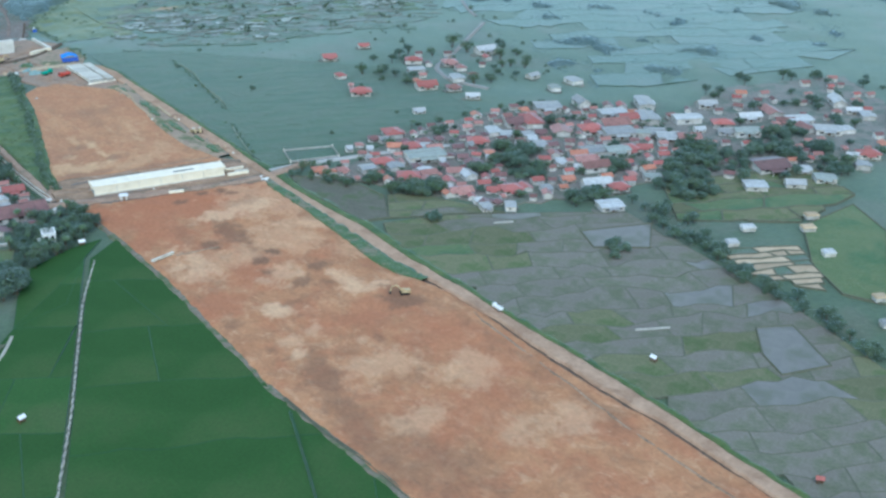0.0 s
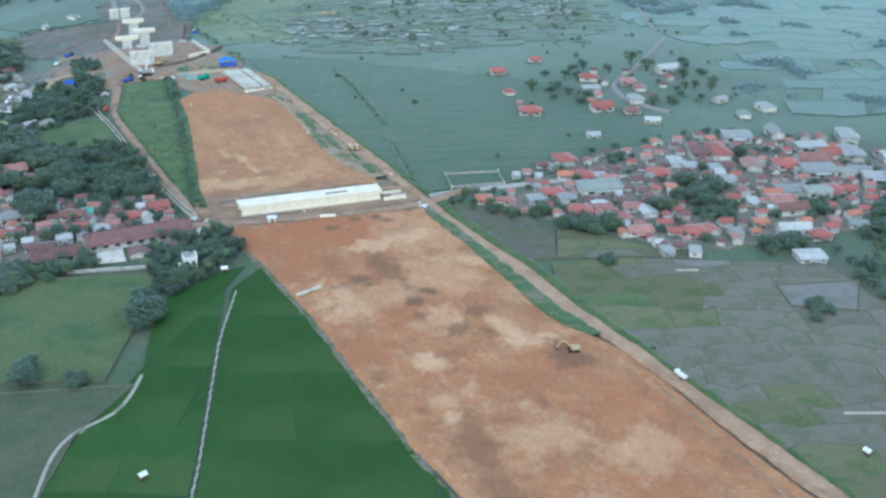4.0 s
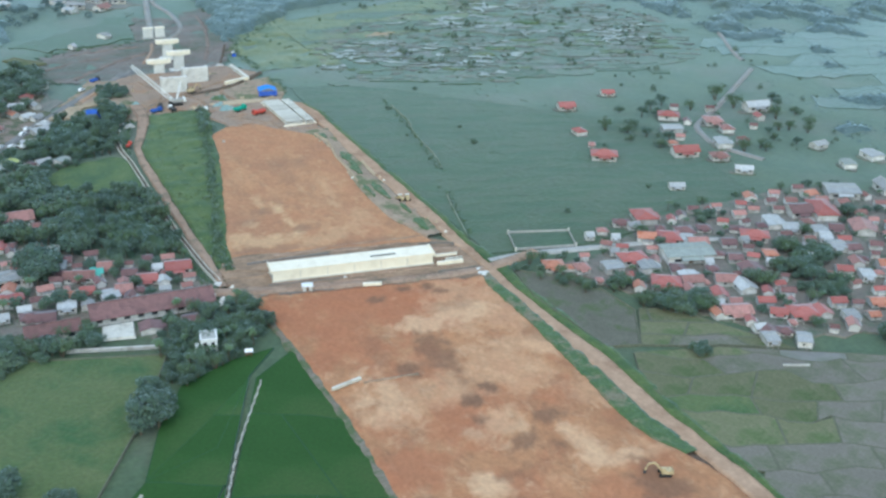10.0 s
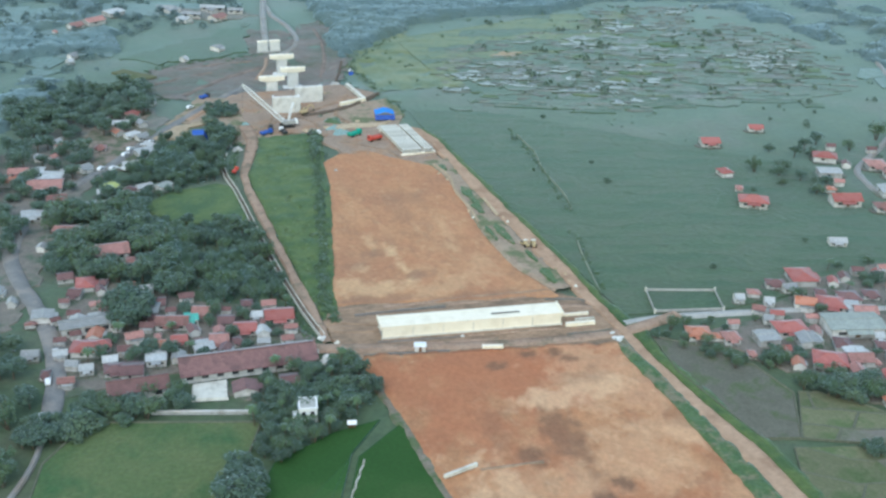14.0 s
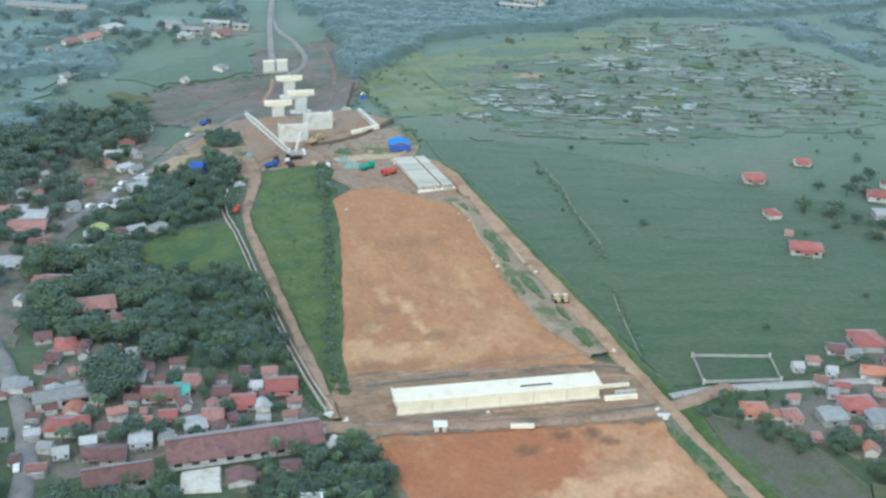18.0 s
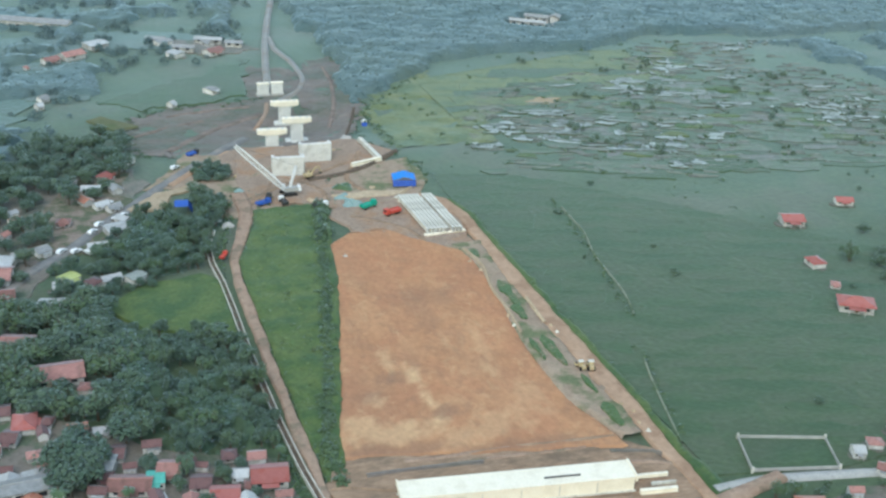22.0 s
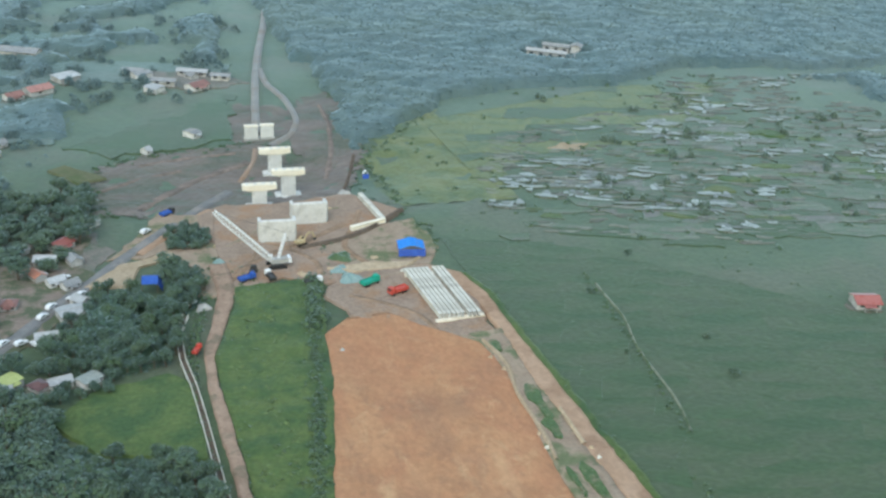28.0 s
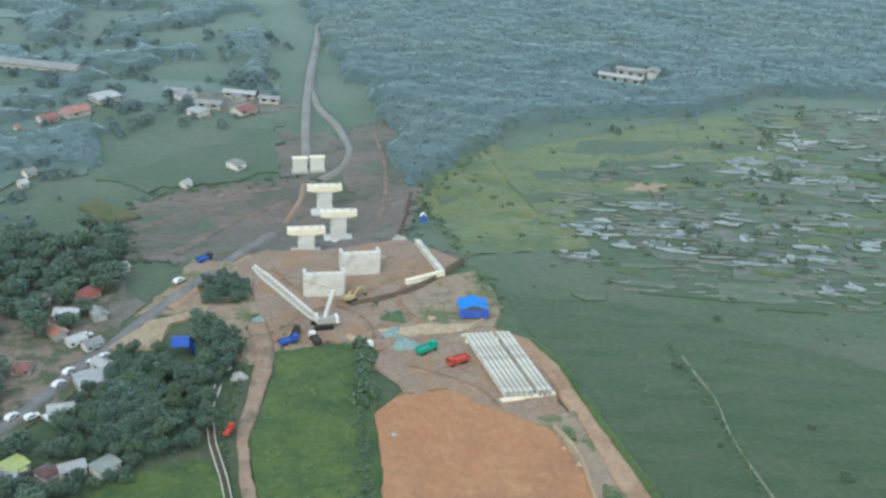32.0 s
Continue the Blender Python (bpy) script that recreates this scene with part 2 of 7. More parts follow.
ASPHALT = mat("worn_asphalt", (0.19, 0.185, 0.175), (0.24, 0.23, 0.215), size=5, fine=0.5, third=(0.28, 0.25, 0.22), third_size=10, grit=0.1)
PLASTER = mat("white_plaster", (0.54, 0.51, 0.47), (0.64, 0.61, 0.57), size=2, fine=0.4, vary=0.25, third=(0.42, 0.39, 0.34), third_size=3)
TILE = {
    "orange": mat("orange_roof_tile", (0.43, 0.180, 0.115), (0.49, 0.215, 0.14), size=1.5, fine=0.3, vary=0.12, haze_sheen=0.35, third=(0.36, 0.12, 0.06), third_size=3),
    "red": mat("red_roof_tile", (0.34, 0.115, 0.098), (0.39, 0.142, 0.12), size=1.5, fine=0.3, vary=0.15, haze_sheen=0.35, third=(0.33, 0.09, 0.07), third_size=3),
    "faded": mat("faded_roof_tile", (0.310, 0.150, 0.125), (0.375, 0.190, 0.160), size=1.4, fine=0.3, vary=0.38, haze_sheen=0.35, third=(0.24, 0.13, 0.105), third_size=2.5),
    "maroon": mat("maroon_roof_tile", (0.165, 0.088, 0.082), (0.215, 0.115, 0.104), size=1.6, fine=0.3, vary=0.18, haze_sheen=0.35, third=(0.13, 0.075, 0.07), third_size=3),
    "zinc": mat("zinc_sheet_roof", (0.33, 0.33, 0.32), (0.47, 0.465, 0.45), size=1.5, fine=0.3, rough=0.5, vary=0.35, third=(0.36, 0.35, 0.33), third_size=3),
    "grey": mat("grey_sheet_roof", (0.27, 0.29, 0.26), (0.33, 0.35, 0.31), size=2.0, fine=0.4, rough=0.6, vary=0.1),
    "teal": mat("teal_painted_roof", (0.10, 0.38, 0.30), (0.14, 0.45, 0.36), size=2.0, fine=0.4, rough=0.6),
    "yellow": mat("lime_painted_roof", (0.38, 0.42, 0.14), (0.46, 0.48, 0.20), size=2.0, fine=0.4, rough=0.6),
}
YARD = mat("swept_earth_yard", (0.150, 0.135, 0.108), (0.205, 0.175, 0.145), size=4, fine=0.8, vary=0.3, third=(0.085, 0.108, 0.066), third_size=5, third_edge=(0.42, 0.56), grit=0.14, haze_sheen=0.2)
YARD_GREEN = mat("trodden_village_earth", (0.165, 0.140, 0.110), (0.215, 0.178, 0.142), size=5, fine=0.9, vary=0.0, third=(0.090, 0.112, 0.066), third_size=8, third_edge=(0.48, 0.62), grit=0.2, haze_sheen=0.3)
YARD_BROWN = mat("brown_roadside_earth", (0.215, 0.168, 0.132), (0.275, 0.215, 0.170), size=5, fine=0.9, third=(0.105, 0.120, 0.070), third_size=7, third_edge=(0.44, 0.56), grit=0.2)
GLASS_DARK = mat("dark_window_glass", (0.03, 0.035, 0.04), (0.05, 0.055, 0.06), size=0.5, fine=0.2, rough=0.1, bump=0, spec=0.6)
WOOD = mat("brown_wood", (0.14, 0.08, 0.045), (0.20, 0.12, 0.07), size=0.6, fine=0.1)
BARK = mat("tree_bark", (0.10, 0.075, 0.05), (0.16, 0.12, 0.085), size=0.6, fine=0.15, bump=0.5)
LEAF = [
    mat("broad_leaves", (0.076, 0.119, 0.070), (0.101, 0.140, 0.085), size=6.0, fine=0.5, bump=0, rough=0.75, spec=0.15, vary=0.16, haze_sheen=0.8),
    mat("dark_leaves", (0.067, 0.108, 0.072), (0.088, 0.128, 0.085), size=6.0, fine=0.5, bump=0, rough=0.75, spec=0.15, vary=0.16, haze_sheen=0.8),
    mat("bamboo_leaves", (0.077, 0.124, 0.061), (0.103, 0.146, 0.074), size=6.0, fine=0.5, bump=0, rough=0.75, spec=0.15, vary=0.16, haze_sheen=0.7),
]
# leaf colour shifted to blue, with distance haze painted into it
FOREST = mat("haze_tinted_hill_leaves", (0.098, 0.148, 0.144), (0.126, 0.172, 0.166), size=34.0, fine=1.8, bump=0.05, rough=0.9, spec=0.1, vary=0.03, island=True, haze_sheen=0.45, grit=0.06, third=(0.112, 0.154, 0.134), third_size=70)
UNDERWOOD = mat("mixed_canopy_leaves", (0.059, 0.101, 0.065), (0.079, 0.122, 0.077), size=7.0, fine=0.9, bump=0.2, rough=0.8, spec=0.15, vary=0.08, island=True, haze_sheen=0.7, third=(0.081, 0.124, 0.065), third_size=15, third_edge=(0.50, 0.66), grit=0.16)
# lightened to carry painted haze, with the sheen at full weight
HILL_LEAVES = mat("hillside_tree_leaves", (0.098, 0.142, 0.094), (0.122, 0.162, 0.110), size=8.0, fine=0.9, bump=0, rough=0.75, vary=0.12, island=True, haze_sheen=1.0)
MAUVE = mat("bare_terrace_soil", (0.150, 0.138, 0.120), (0.190, 0.172, 0.150), size=7, fine=1.0, vary=0.12, third=(0.110, 0.128, 0.080), third_size=10, haze_sheen=0.4, grit=0.18)
TOE = mat("trodden_toe_grass", (0.180, 0.152, 0.110), (0.235, 0.196, 0.146), size=4, fine=0.9, third=(0.105, 0.132, 0.062), third_size=6, third_edge=(0.46, 0.58), grit=0.18)
PATHWAY = mat("worn_grass_path", (0.200, 0.215, 0.150), (0.265, 0.270, 0.200), size=4, fine=0.8, third=(0.085, 0.120, 0.055), third_size=7, third_edge=(0.46, 0.60), haze_sheen=0.2)
PALE_PATH = mat("pale_dust_path", (0.36, 0.34, 0.28), (0.44, 0.41, 0.34), size=4, fine=0.8, third=(0.22, 0.22, 0.15), third_size=8, third_edge=(0.5, 0.64), grit=0.14)
# near-full cool sheen lays painted haze over these distant fields
FAR_FIELD = [mat("far_field_" + w, a, c, size=26, fine=3.0, bump=0.2, third=t, third_size=45, haze_sheen=0.9, grit=0.10) for w, a, c, t in (
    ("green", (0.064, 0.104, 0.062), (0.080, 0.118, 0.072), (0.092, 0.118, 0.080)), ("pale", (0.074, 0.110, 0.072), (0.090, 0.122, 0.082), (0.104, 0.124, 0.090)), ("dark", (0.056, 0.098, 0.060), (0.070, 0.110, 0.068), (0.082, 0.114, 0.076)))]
SHRUB = mat("shrub_leaves", (0.063, 0.106, 0.044), (0.091, 0.133, 0.057), size=10.0, fine=0.8, bump=0, rough=0.65, vary=0.15, island=True, haze_sheen=0.5)
WEEDS = mat("tall_weeds", (0.084, 0.130, 0.042), (0.124, 0.158, 0.056), size=6.0, fine=0.8, bump=0, rough=0.7, vary=0.25, island=True, haze_sheen=0.3)
BANK = mat("terrace_bank_earth", (0.150, 0.160, 0.125), (0.205, 0.205, 0.170), size=5, fine=1.0, vary=0.35, island=True, haze_sheen=0.5, grit=0.16)
STREAK = mat("weedy_furrow", (0.086, 0.122, 0.060), (0.112, 0.138, 0.074), size=5, fine=1.0, vary=0.16, island=True, haze_sheen=0.5, grit=0.2)
# pale base colour stands in for sky reflected on the terrace water
SKY_PAINTED_POOL = mat("sky_painted_terrace_water", (0.227, 0.252, 0.239), (0.319, 0.344, 0.332), size=2.5, fine=0.6, rough=0.35, spec=0.5, bump=0.03, vary=0.45, third=(0.151, 0.176, 0.139), third_size=3.0, third_edge=(0.46, 0.62))
PAINT_RED = mat("red_machine_paint", (0.50, 0.065, 0.045), (0.58, 0.095, 0.065), size=1.0, fine=0.3, rough=0.45, bump=0.03)
PAINT_YELLOW = mat("dusty_machine_paint", (0.50, 0.38, 0.20), (0.58, 0.46, 0.27), size=1.0, fine=0.3, rough=0.6, bump=0.03, third=(0.34, 0.27, 0.17), third_size=1.2)
PAINT_WHITE = mat("white_vehicle_paint", (0.76, 0.75, 0.72), (0.82, 0.81, 0.79), size=1.0, fine=0.3, rough=0.4, bump=0.02)
PAINT_GREEN = mat("green_machine_paint", (0.02, 0.30, 0.20), (0.03, 0.38, 0.26), size=1.0, fine=0.3, rough=0.5, bump=0.03)
PAINT_BLUE = mat("blue_cabin_paint", (0.03, 0.09, 0.36), (0.05, 0.13, 0.44), size=1.0, fine=0.3, rough=0.5, bump=0.03)
TARP_BLUE = mat("blue_tarpaulin", (0.015, 0.19, 0.62), (0.025, 0.26, 0.72), size=1.5, fine=0.4, rough=0.5, bump=0.15)
TARP_NAVY = mat("navy_tarpaulin", (0.02, 0.06, 0.28), (0.03, 0.09, 0.36), size=1.5, fine=0.4, rough=0.55, bump=0.15)
STEEL = mat("dark_steel", (0.06, 0.06, 0.06), (0.10, 0.095, 0.09), size=0.5, fine=0.1, rough=0.6, metal=0.4)
RUBBER = mat("black_rubber", (0.02, 0.02, 0.02), (0.035, 0.033, 0.03), size=0.5, fine=0.1, rough=0.85)

# ---- mesh helpers ----


class Shape:
    """Points and faces gathered for one mesh."""

    def __init__(self):
        self.v, self.f = [], []

    def face(self, *pts):
        n = len(self.v)
        self.v.extend(tuple(p) for p in pts)
        self.f.append(tuple(range(n, n + len(pts))))
        return self

    def block(self, x0, x1, y0, y1, z0, z1, taper=0.0):
        """A box whose top may be drawn in by taper."""
        n, k = len(self.v), taper
        self.v += [(x0, y0, z0), (x1, y0, z0), (x1, y1, z0), (x0, y1, z0),
                   (x0 + k, y0 + k, z1), (x1 - k, y0 + k, z1), (x1 - k, y1 - k, z1), (x0 + k, y1 - k, z1)]
        self.f += [tuple(n + i for i in q) for q in ((3, 2, 1, 0), (4, 5, 6, 7), (0, 1, 5, 4), (1, 2, 6, 5), (2, 3, 7, 6), (3, 0, 4, 7))]
        return self

    def beam(self, a, b, w, h=None):
        """A square bar from a to b."""
        a, b = Vector(a), Vector(b)
        d = (b - a).normalized()
        side = d.cross(Vector((0, 0, 1)))
        side = side.normalized() if side.length > 1e-4 else Vector((1, 0, 0))
        up = side.cross(d).normalized()
        s, u = side * w / 2, up * (h or w) / 2
        n = len(self.v)
        self.v += [tuple(p) for p in (a - s - u, a + s - u, a + s + u, a - s + u, b - s - u, b + s - u, b + s + u, b - s + u)]
        self.f += [tuple(n + i for i in q) for q in ((3, 2, 1, 0), (4, 5, 6, 7), (0, 1, 5, 4), (1, 2, 6, 5), (2, 3, 7, 6), (3, 0, 4, 7))]
        return self

    def tube(self, a, b, r0, r1=None, n=8):
        a, b = Vector(a), Vector(b)
        r1 = r0 if r1 is None else r1
        d = (b - a).normalized()
        side = d.orthogonal().normalized()
        up = d.cross(side)
        k = len(self.v)
        for c, r in ((a, r0), (b, r1)):
            for i in range(n):
                t = 2 * math.pi * i / n
                self.v.append(tuple(c + side * r * math.cos(t) + up * r * math.sin(t)))
        for i in range(n):
            j = (i + 1) % n
            self.f.append((k + i, k + j, k + n + j, k + n + i))
        self.f += [tuple(k + i for i in reversed(range(n))), tuple(k + n + i for i in range(n))]
        return self

    def prism(self, pts, z0, z1, inset=0.0):
        """A slab on the outline pts (counter-clockwise), its top drawn in by inset."""
        n, c = len(pts), len(self.v)
        mx, my = sum(p[0] for p in pts) / n, sum(p[1] for p in pts) / n
        self.v += [(p[0], p[1], z0) for p in pts]
        for p in pts:
            d = Vector((mx - p[0], my - p[1]))
            d = d.normalized() * min(inset, d.length * 0.5) if d.length > 1e-6 else d
            self.v.append((p[0] + d.x, p[1] + d.y, z1))
        self.f.append(tuple(c + n + i for i in range(n)))
        self.f += [(c + i, c + (i + 1) % n, c + n + (i + 1) % n, c + n + i) for i in range(n)]
        return self

    def grid(self, rows):
        """A sheet through rows of points of one length."""
        n, w = len(self.v), len(rows[0])
        for r in rows:
            self.v.extend(tuple(p) for p in r)
        for i in range(len(rows) - 1):
            for j in range(w - 1):
                a = n + i * w + j
                self.f.append((a, a + 1, a + w + 1, a + w))
        return self

    def mesh(self, name, material, smooth=False):
        me = bpy.data.meshes.new(name)
        me.from_pydata(self.v, [], self.f)
        me.materials.append(material)
        if smooth:
            me.shade_smooth()
        me.update()
        return me


def part(name, shape, material, parent=None, label="", smooth=False):
    """Links a shape as one mesh object, under a thing or a part where a parent is given."""
    ob = new(name, shape.mesh(name, material, smooth))
    if parent:
        ob.parent = parent
    if label:
        ob["label"] = label
    return ob


def thing(name, label, category, group="", kind=""):
    return tagged(new(name), label, category, group, kind)


def place(ob, x, y, z=0.0, turn=0.0, size=1.0):
    ob.matrix_basis = pose(x, y, z, 0, 0, turn) @ Matrix.Diagonal((size, size, size, 1))
    return ob


def lerp_line(points):
    """x as a function of y, along points (y, x)."""
    ys, xs = [p[0] for p in points], [p[1] for p in points]
    return lambda y: float(np.interp(y, ys, xs))


def inside(x, y, poly):
    hit = False
    for (x0, y0), (x1, y1) in zip(poly, poly[1:] + poly[:1]):
        if (y0 > y) != (y1 > y) and x < x0 + (y - y0) * (x1 - x0) / (y1 - y0):
            hit = not hit
    return hit


def clip(poly, region):
    """The part of a polygon inside a convex, counter-clockwise region."""
    for (ax, ay), (bx, by) in zip(region, region[1:] + region[:1]):
        side = [(bx - ax) * (y - ay) - (by - ay) * (x - ax) for x, y in poly]
        out = []
        for i, p in enumerate(poly):
            q, s, t = poly[(i + 1) % len(poly)], side[i], side[(i + 1) % len(poly)]
            if s >= 0:
                out.append(p)
            if (s >= 0) != (t >= 0):
                k = s / (s - t)
                out.append((p[0] + k * (q[0] - p[0]), p[1] + k * (q[1] - p[1])))
        poly = out
        if len(poly) < 3:
            return []
    return poly


def area(poly):
    return sum(a[0] * b[1] - b[0] * a[1] for a, b in zip(poly, poly[1:] + poly[:1])) / 2


def shrink(poly, d):
    """The polygon drawn in by d on every side (for convex outlines)."""
    out, n = [], len(poly)
    for i in range(n):
        p0, p1, p2 = (Vector(poly[(i + k) % n]) for k in (-1, 0, 1))
        a, b = (p1 - p0), (p2 - p1)
        if a.length < 1e-5 or b.length < 1e-5:
            return []
        na, nb = Vector((-a.y, a.x)).normalized(), Vector((-b.y, b.x)).normalized()
        s = na + nb
        k = max(0.35, 1 + na.dot(nb))
        out.append(tuple(p1 + s * d / k))
    return out if area(out) > 4 else []


def fbm(x, y, s, seed=0.0):
    return noise.fractal(Vector((x / s, y / s, seed)), 0.6, 2.0, 5)

# ---- the lie of the land ----


def land(x, y):
    """The height of the natural ground: flat, with a dip where the viaduct crosses."""
    dip = -4.2 * math.exp(-((x - 186) / 42) ** 2 - ((y - 688) / 24) ** 2)
    far = max(0.0, min(1.0, (abs(x - 190) - 60) / 60)) if y < 640 else 1.0
    return -0.45 + dip + 0.35 * far * fbm(x, y, 60) - 0.15


ground = Shape()
gx = [-5000, -2500, -1200, -600] + list(range(-300, 905, 6)) + [1200, 2000, 3500, 6000]
gy = [-4000, -2000, -800, -300] + list(range(0, 1160, 6)) + [1500, 2200, 3500, 6000]
ground.grid([[(x, y, land(x, y)) for x in gx] for y in gy])
tagged(part("ground", ground, GROUND, smooth=True), "flat green tropical valley floor with scattered scrub", "ground", kind="structure")


def strip(name, left, right, y0, y1, step, across, height, material, label, category, blobs=None, skirt=1.2, smooth=True, ends=None):
    """A band of made ground along y between two edges, with worn uneven sides, sloping skirts and, if asked, slanting ends."""
    s, weights = Shape(), []
    ys = np.arange(y0, y1 + step / 2, step)
    rows = []
    for y in ys:
        a = left(y) + 0.6 * fbm(y, 3, 14, 7.1)
        b = right(y) + 0.6 * fbm(y, 9, 14, 2.3)
        row = [(a - skirt, y, land(a, y) - 0.3)]
        for j in range(across + 1):
            x = a + (b - a) * j / across
            row.append((x, y, height(x, y)))
        row.append((b + skirt, y, land(b, y) - 0.3))
        if ends:
            head, tail = max(0.0, 1 - (y - y0) / 30), max(0.0, 1 - (y1 - y) / 30)
            row = [(px, py + sum(k * (e[0] + (e[1] - e[0]) * (px - a) / (b - a) + 1.1 * fbm(px, e[0], 7, 5)) for k, e in ((head, ends[0]), (tail, ends[1])) if e), pz) for px, py, pz in row]
        rows.append(row)
    if ends:
        rows = [[(px, py, -0.6) for px, py, pz in rows[0]]] + rows + [[(px, py, -0.6) for px, py, pz in rows[-1]]]
    s.grid(rows)
    ob = tagged(part(name, s, material, smooth=smooth), label, category, kind="structure")
    if blobs:
        for key, spots in blobs.items():
            at = ob.data.attributes.new(key, "FLOAT", "POINT")
            values = []
            for x, y, z in s.v:
                w = 0.0
                for bx, by, rx, ry, k in spots:
                    d = math.hypot((x - bx) / rx, (y - by) / ry)
                    if d < 2.1:
                        d += 0.95 * fbm(x, y * 0.7, 11, bx) + 0.55 * fbm(x, y, 3.5, by)
                        w = max(w, k * max(0.0, min(1.0, (1.42 - d) * 1.5)))
                values.append(w)
            at.data.foreach_set("value", values)
    return ob


def slab(name, outline, z, material, label, category, depth=0.8, inset=0.5, wobble=0.0, seed=1):
    """A flat piece of ground on an outline, its edge broken up by wobble metres."""
    pts = []
    for (x0, y0), (x1, y1) in zip(outline, outline[1:] + outline[:1]):
        n = max(1, int(math.hypot(x1 - x0, y1 - y0) / 3)) if wobble else 1
        for i in range(n):
            x, y = x0 + (x1 - x0) * i / n, y0 + (y1 - y0) * i / n
            pts.append((x + wobble * fbm(x, y, 8, seed), y + wobble * fbm(x, y, 8, seed + 5)))
    if area(pts) < 0:
        pts.reverse()
    s = Shape().prism(pts, z - depth, z, inset)
    return tagged(part(name, s, material), label, category, kind="structure")


def ribbon(name, points, width, z, material, label, category, kind="structure", lift=0.25):
    """A narrow way along a line of points."""
    line = []
    for (x0, y0), (x1, y1) in zip(points, points[1:]):
        n = max(1, int(math.hypot(x1 - x0, y1 - y0) / 4))
        line += [(x0 + (x1 - x0) * i / n, y0 + (y1 - y0) * i / n) for i in range(n)]
    line.append(points[-1])
    for _ in range(2):
        line = [line[0]] + [tuple((np.array(line[i - 1]) + 2 * np.array(line[i]) + np.array(line[i + 1])) / 4) for i in range(1, len(line) - 1)] + [line[-1]]
    rows, side = [], min(0.5, width * 0.25)
    for i, (x, y) in enumerate(line):
        a, b = line[max(0, i - 1)], line[min(len(line) - 1, i + 1)]
        d = Vector((b[0] - a[0], b[1] - a[1])).normalized()
        w = width / 2 * (1 + 0.18 * fbm(x, y, 6, 3))
        nx, ny = -d.y, d.x
        h = z(x, y) if callable(z) else z
        rows.append([(x + nx * k, y + ny * k, h + dz) for k, dz in ((w + side, -0.9), (w, 0), (0, lift * 0.2), (-w, 0), (-w - side, -0.9))])
    return tagged(part(name, Shape().grid(rows[::-1]), material, smooth=True), label, category, kind=kind)


# the two cleared stretches of the highway
PALE = [(206, 394, 13, 18, 0.4), (198, 356, 14, 12, 0.35), (170, 352, 14, 8, 0.3), (199.8, 392.5, 8.5, 4.6, 0.8), (183.4, 388.8, 9.2, 3.5, 0.8), (161.0, 352.9, 6.0, 9.7, 0.7), (154.1, 345.5, 3.2, 4.6, 0.5), (199.3, 363.9, 9.0, 7.4, 0.4), (213.5, 363.5, 7.3, 4.6, 0.6), (181.9, 330.3, 6.6, 6.1, 0.55), (197.1, 317.7, 2.9, 7.8, 0.7), (197.8, 309.7, 3.4, 2.6, 0.9),
        (204.2, 305.9, 5.1, 2.3, 0.7), (167.9, 311.0, 3.8, 4.9, 0.9), (170.4, 306.1, 4.0, 2.4, 0.7), (171.6, 291.5, 3.8, 3.7, 0.5), (161.4, 288.3, 3.6, 2.9, 0.5), (159.0, 281.1, 2.2, 2.1, 0.8), (179.8, 349.4, 5.1, 3.4, 0.5), (213.9, 336.8, 5.2, 6.2, 0.3), (213.6, 306.3, 6.5, 2.4, 0.4),
        (179.4, 276.7, 2.1, 1.9, 0.5), (176, 262, 10, 7, 0.45), (196, 245, 9, 8, 0.45), (170, 230, 8, 6, 0.5), (205, 205, 7, 8, 0.5), (186, 210, 8, 6, 0.45)]
# dark spots: darker soil, plus shaded hollows and the excavator pit painted in
DARK = [(190.9, 411.9, 3.2, 1.8, 0.9), (198.6, 411.1, 2.4, 1.5, 0.9), (200.5, 406.1, 2.6, 1.8, 0.8), (179, 408.9, 2.4, 1.4, 0.8), (151, 421, 2, 1.5, 0.5), (183.2, 371.6, 3.9, 10.3, 0.7), (169.3, 366.9, 4.8, 3.2, 0.8), (187.6, 349.5, 3.0, 2.7, 0.9), (181.0, 344.4, 2.5, 3.0, 0.9), (177.5, 335.9, 1.7, 2.8, 0.8), (195.4, 330.8, 5.0, 4.8, 0.8), (184.7, 322.1, 4.1, 2.1, 0.7), (178.9, 319.9, 1.8, 2.6, 0.6), (191.2, 318.9, 2.0, 2.1, 0.5),
        (167.1, 379.3, 2.9, 8.8, 0.35), (170.8, 300.6, 3.3, 3.0, 0.8), (174.0, 311.1, 4.7, 1.9, 0.5), (213.2, 370.2, 7.4, 3.6, 0.35), (150.2, 307.8, 2.2, 2.3, 0.5), (152.8, 287.3, 1.6, 2.6, 0.5), (206.0, 294.8, 4.7, 6.7, 0.8), (186.0, 275.6, 1.6, 2.7, 0.5), (174.3, 274.0, 5.7, 4.6, 0.35),
        (197.3, 396.1, 5.8, 3.4, 0.3), (158, 264, 5, 12, 0.6), (155, 246, 4, 9, 0.6), (216, 240, 3, 30, 0.35), (152, 232, 5, 26, 0.5), (161, 212, 8, 14, 0.4)]
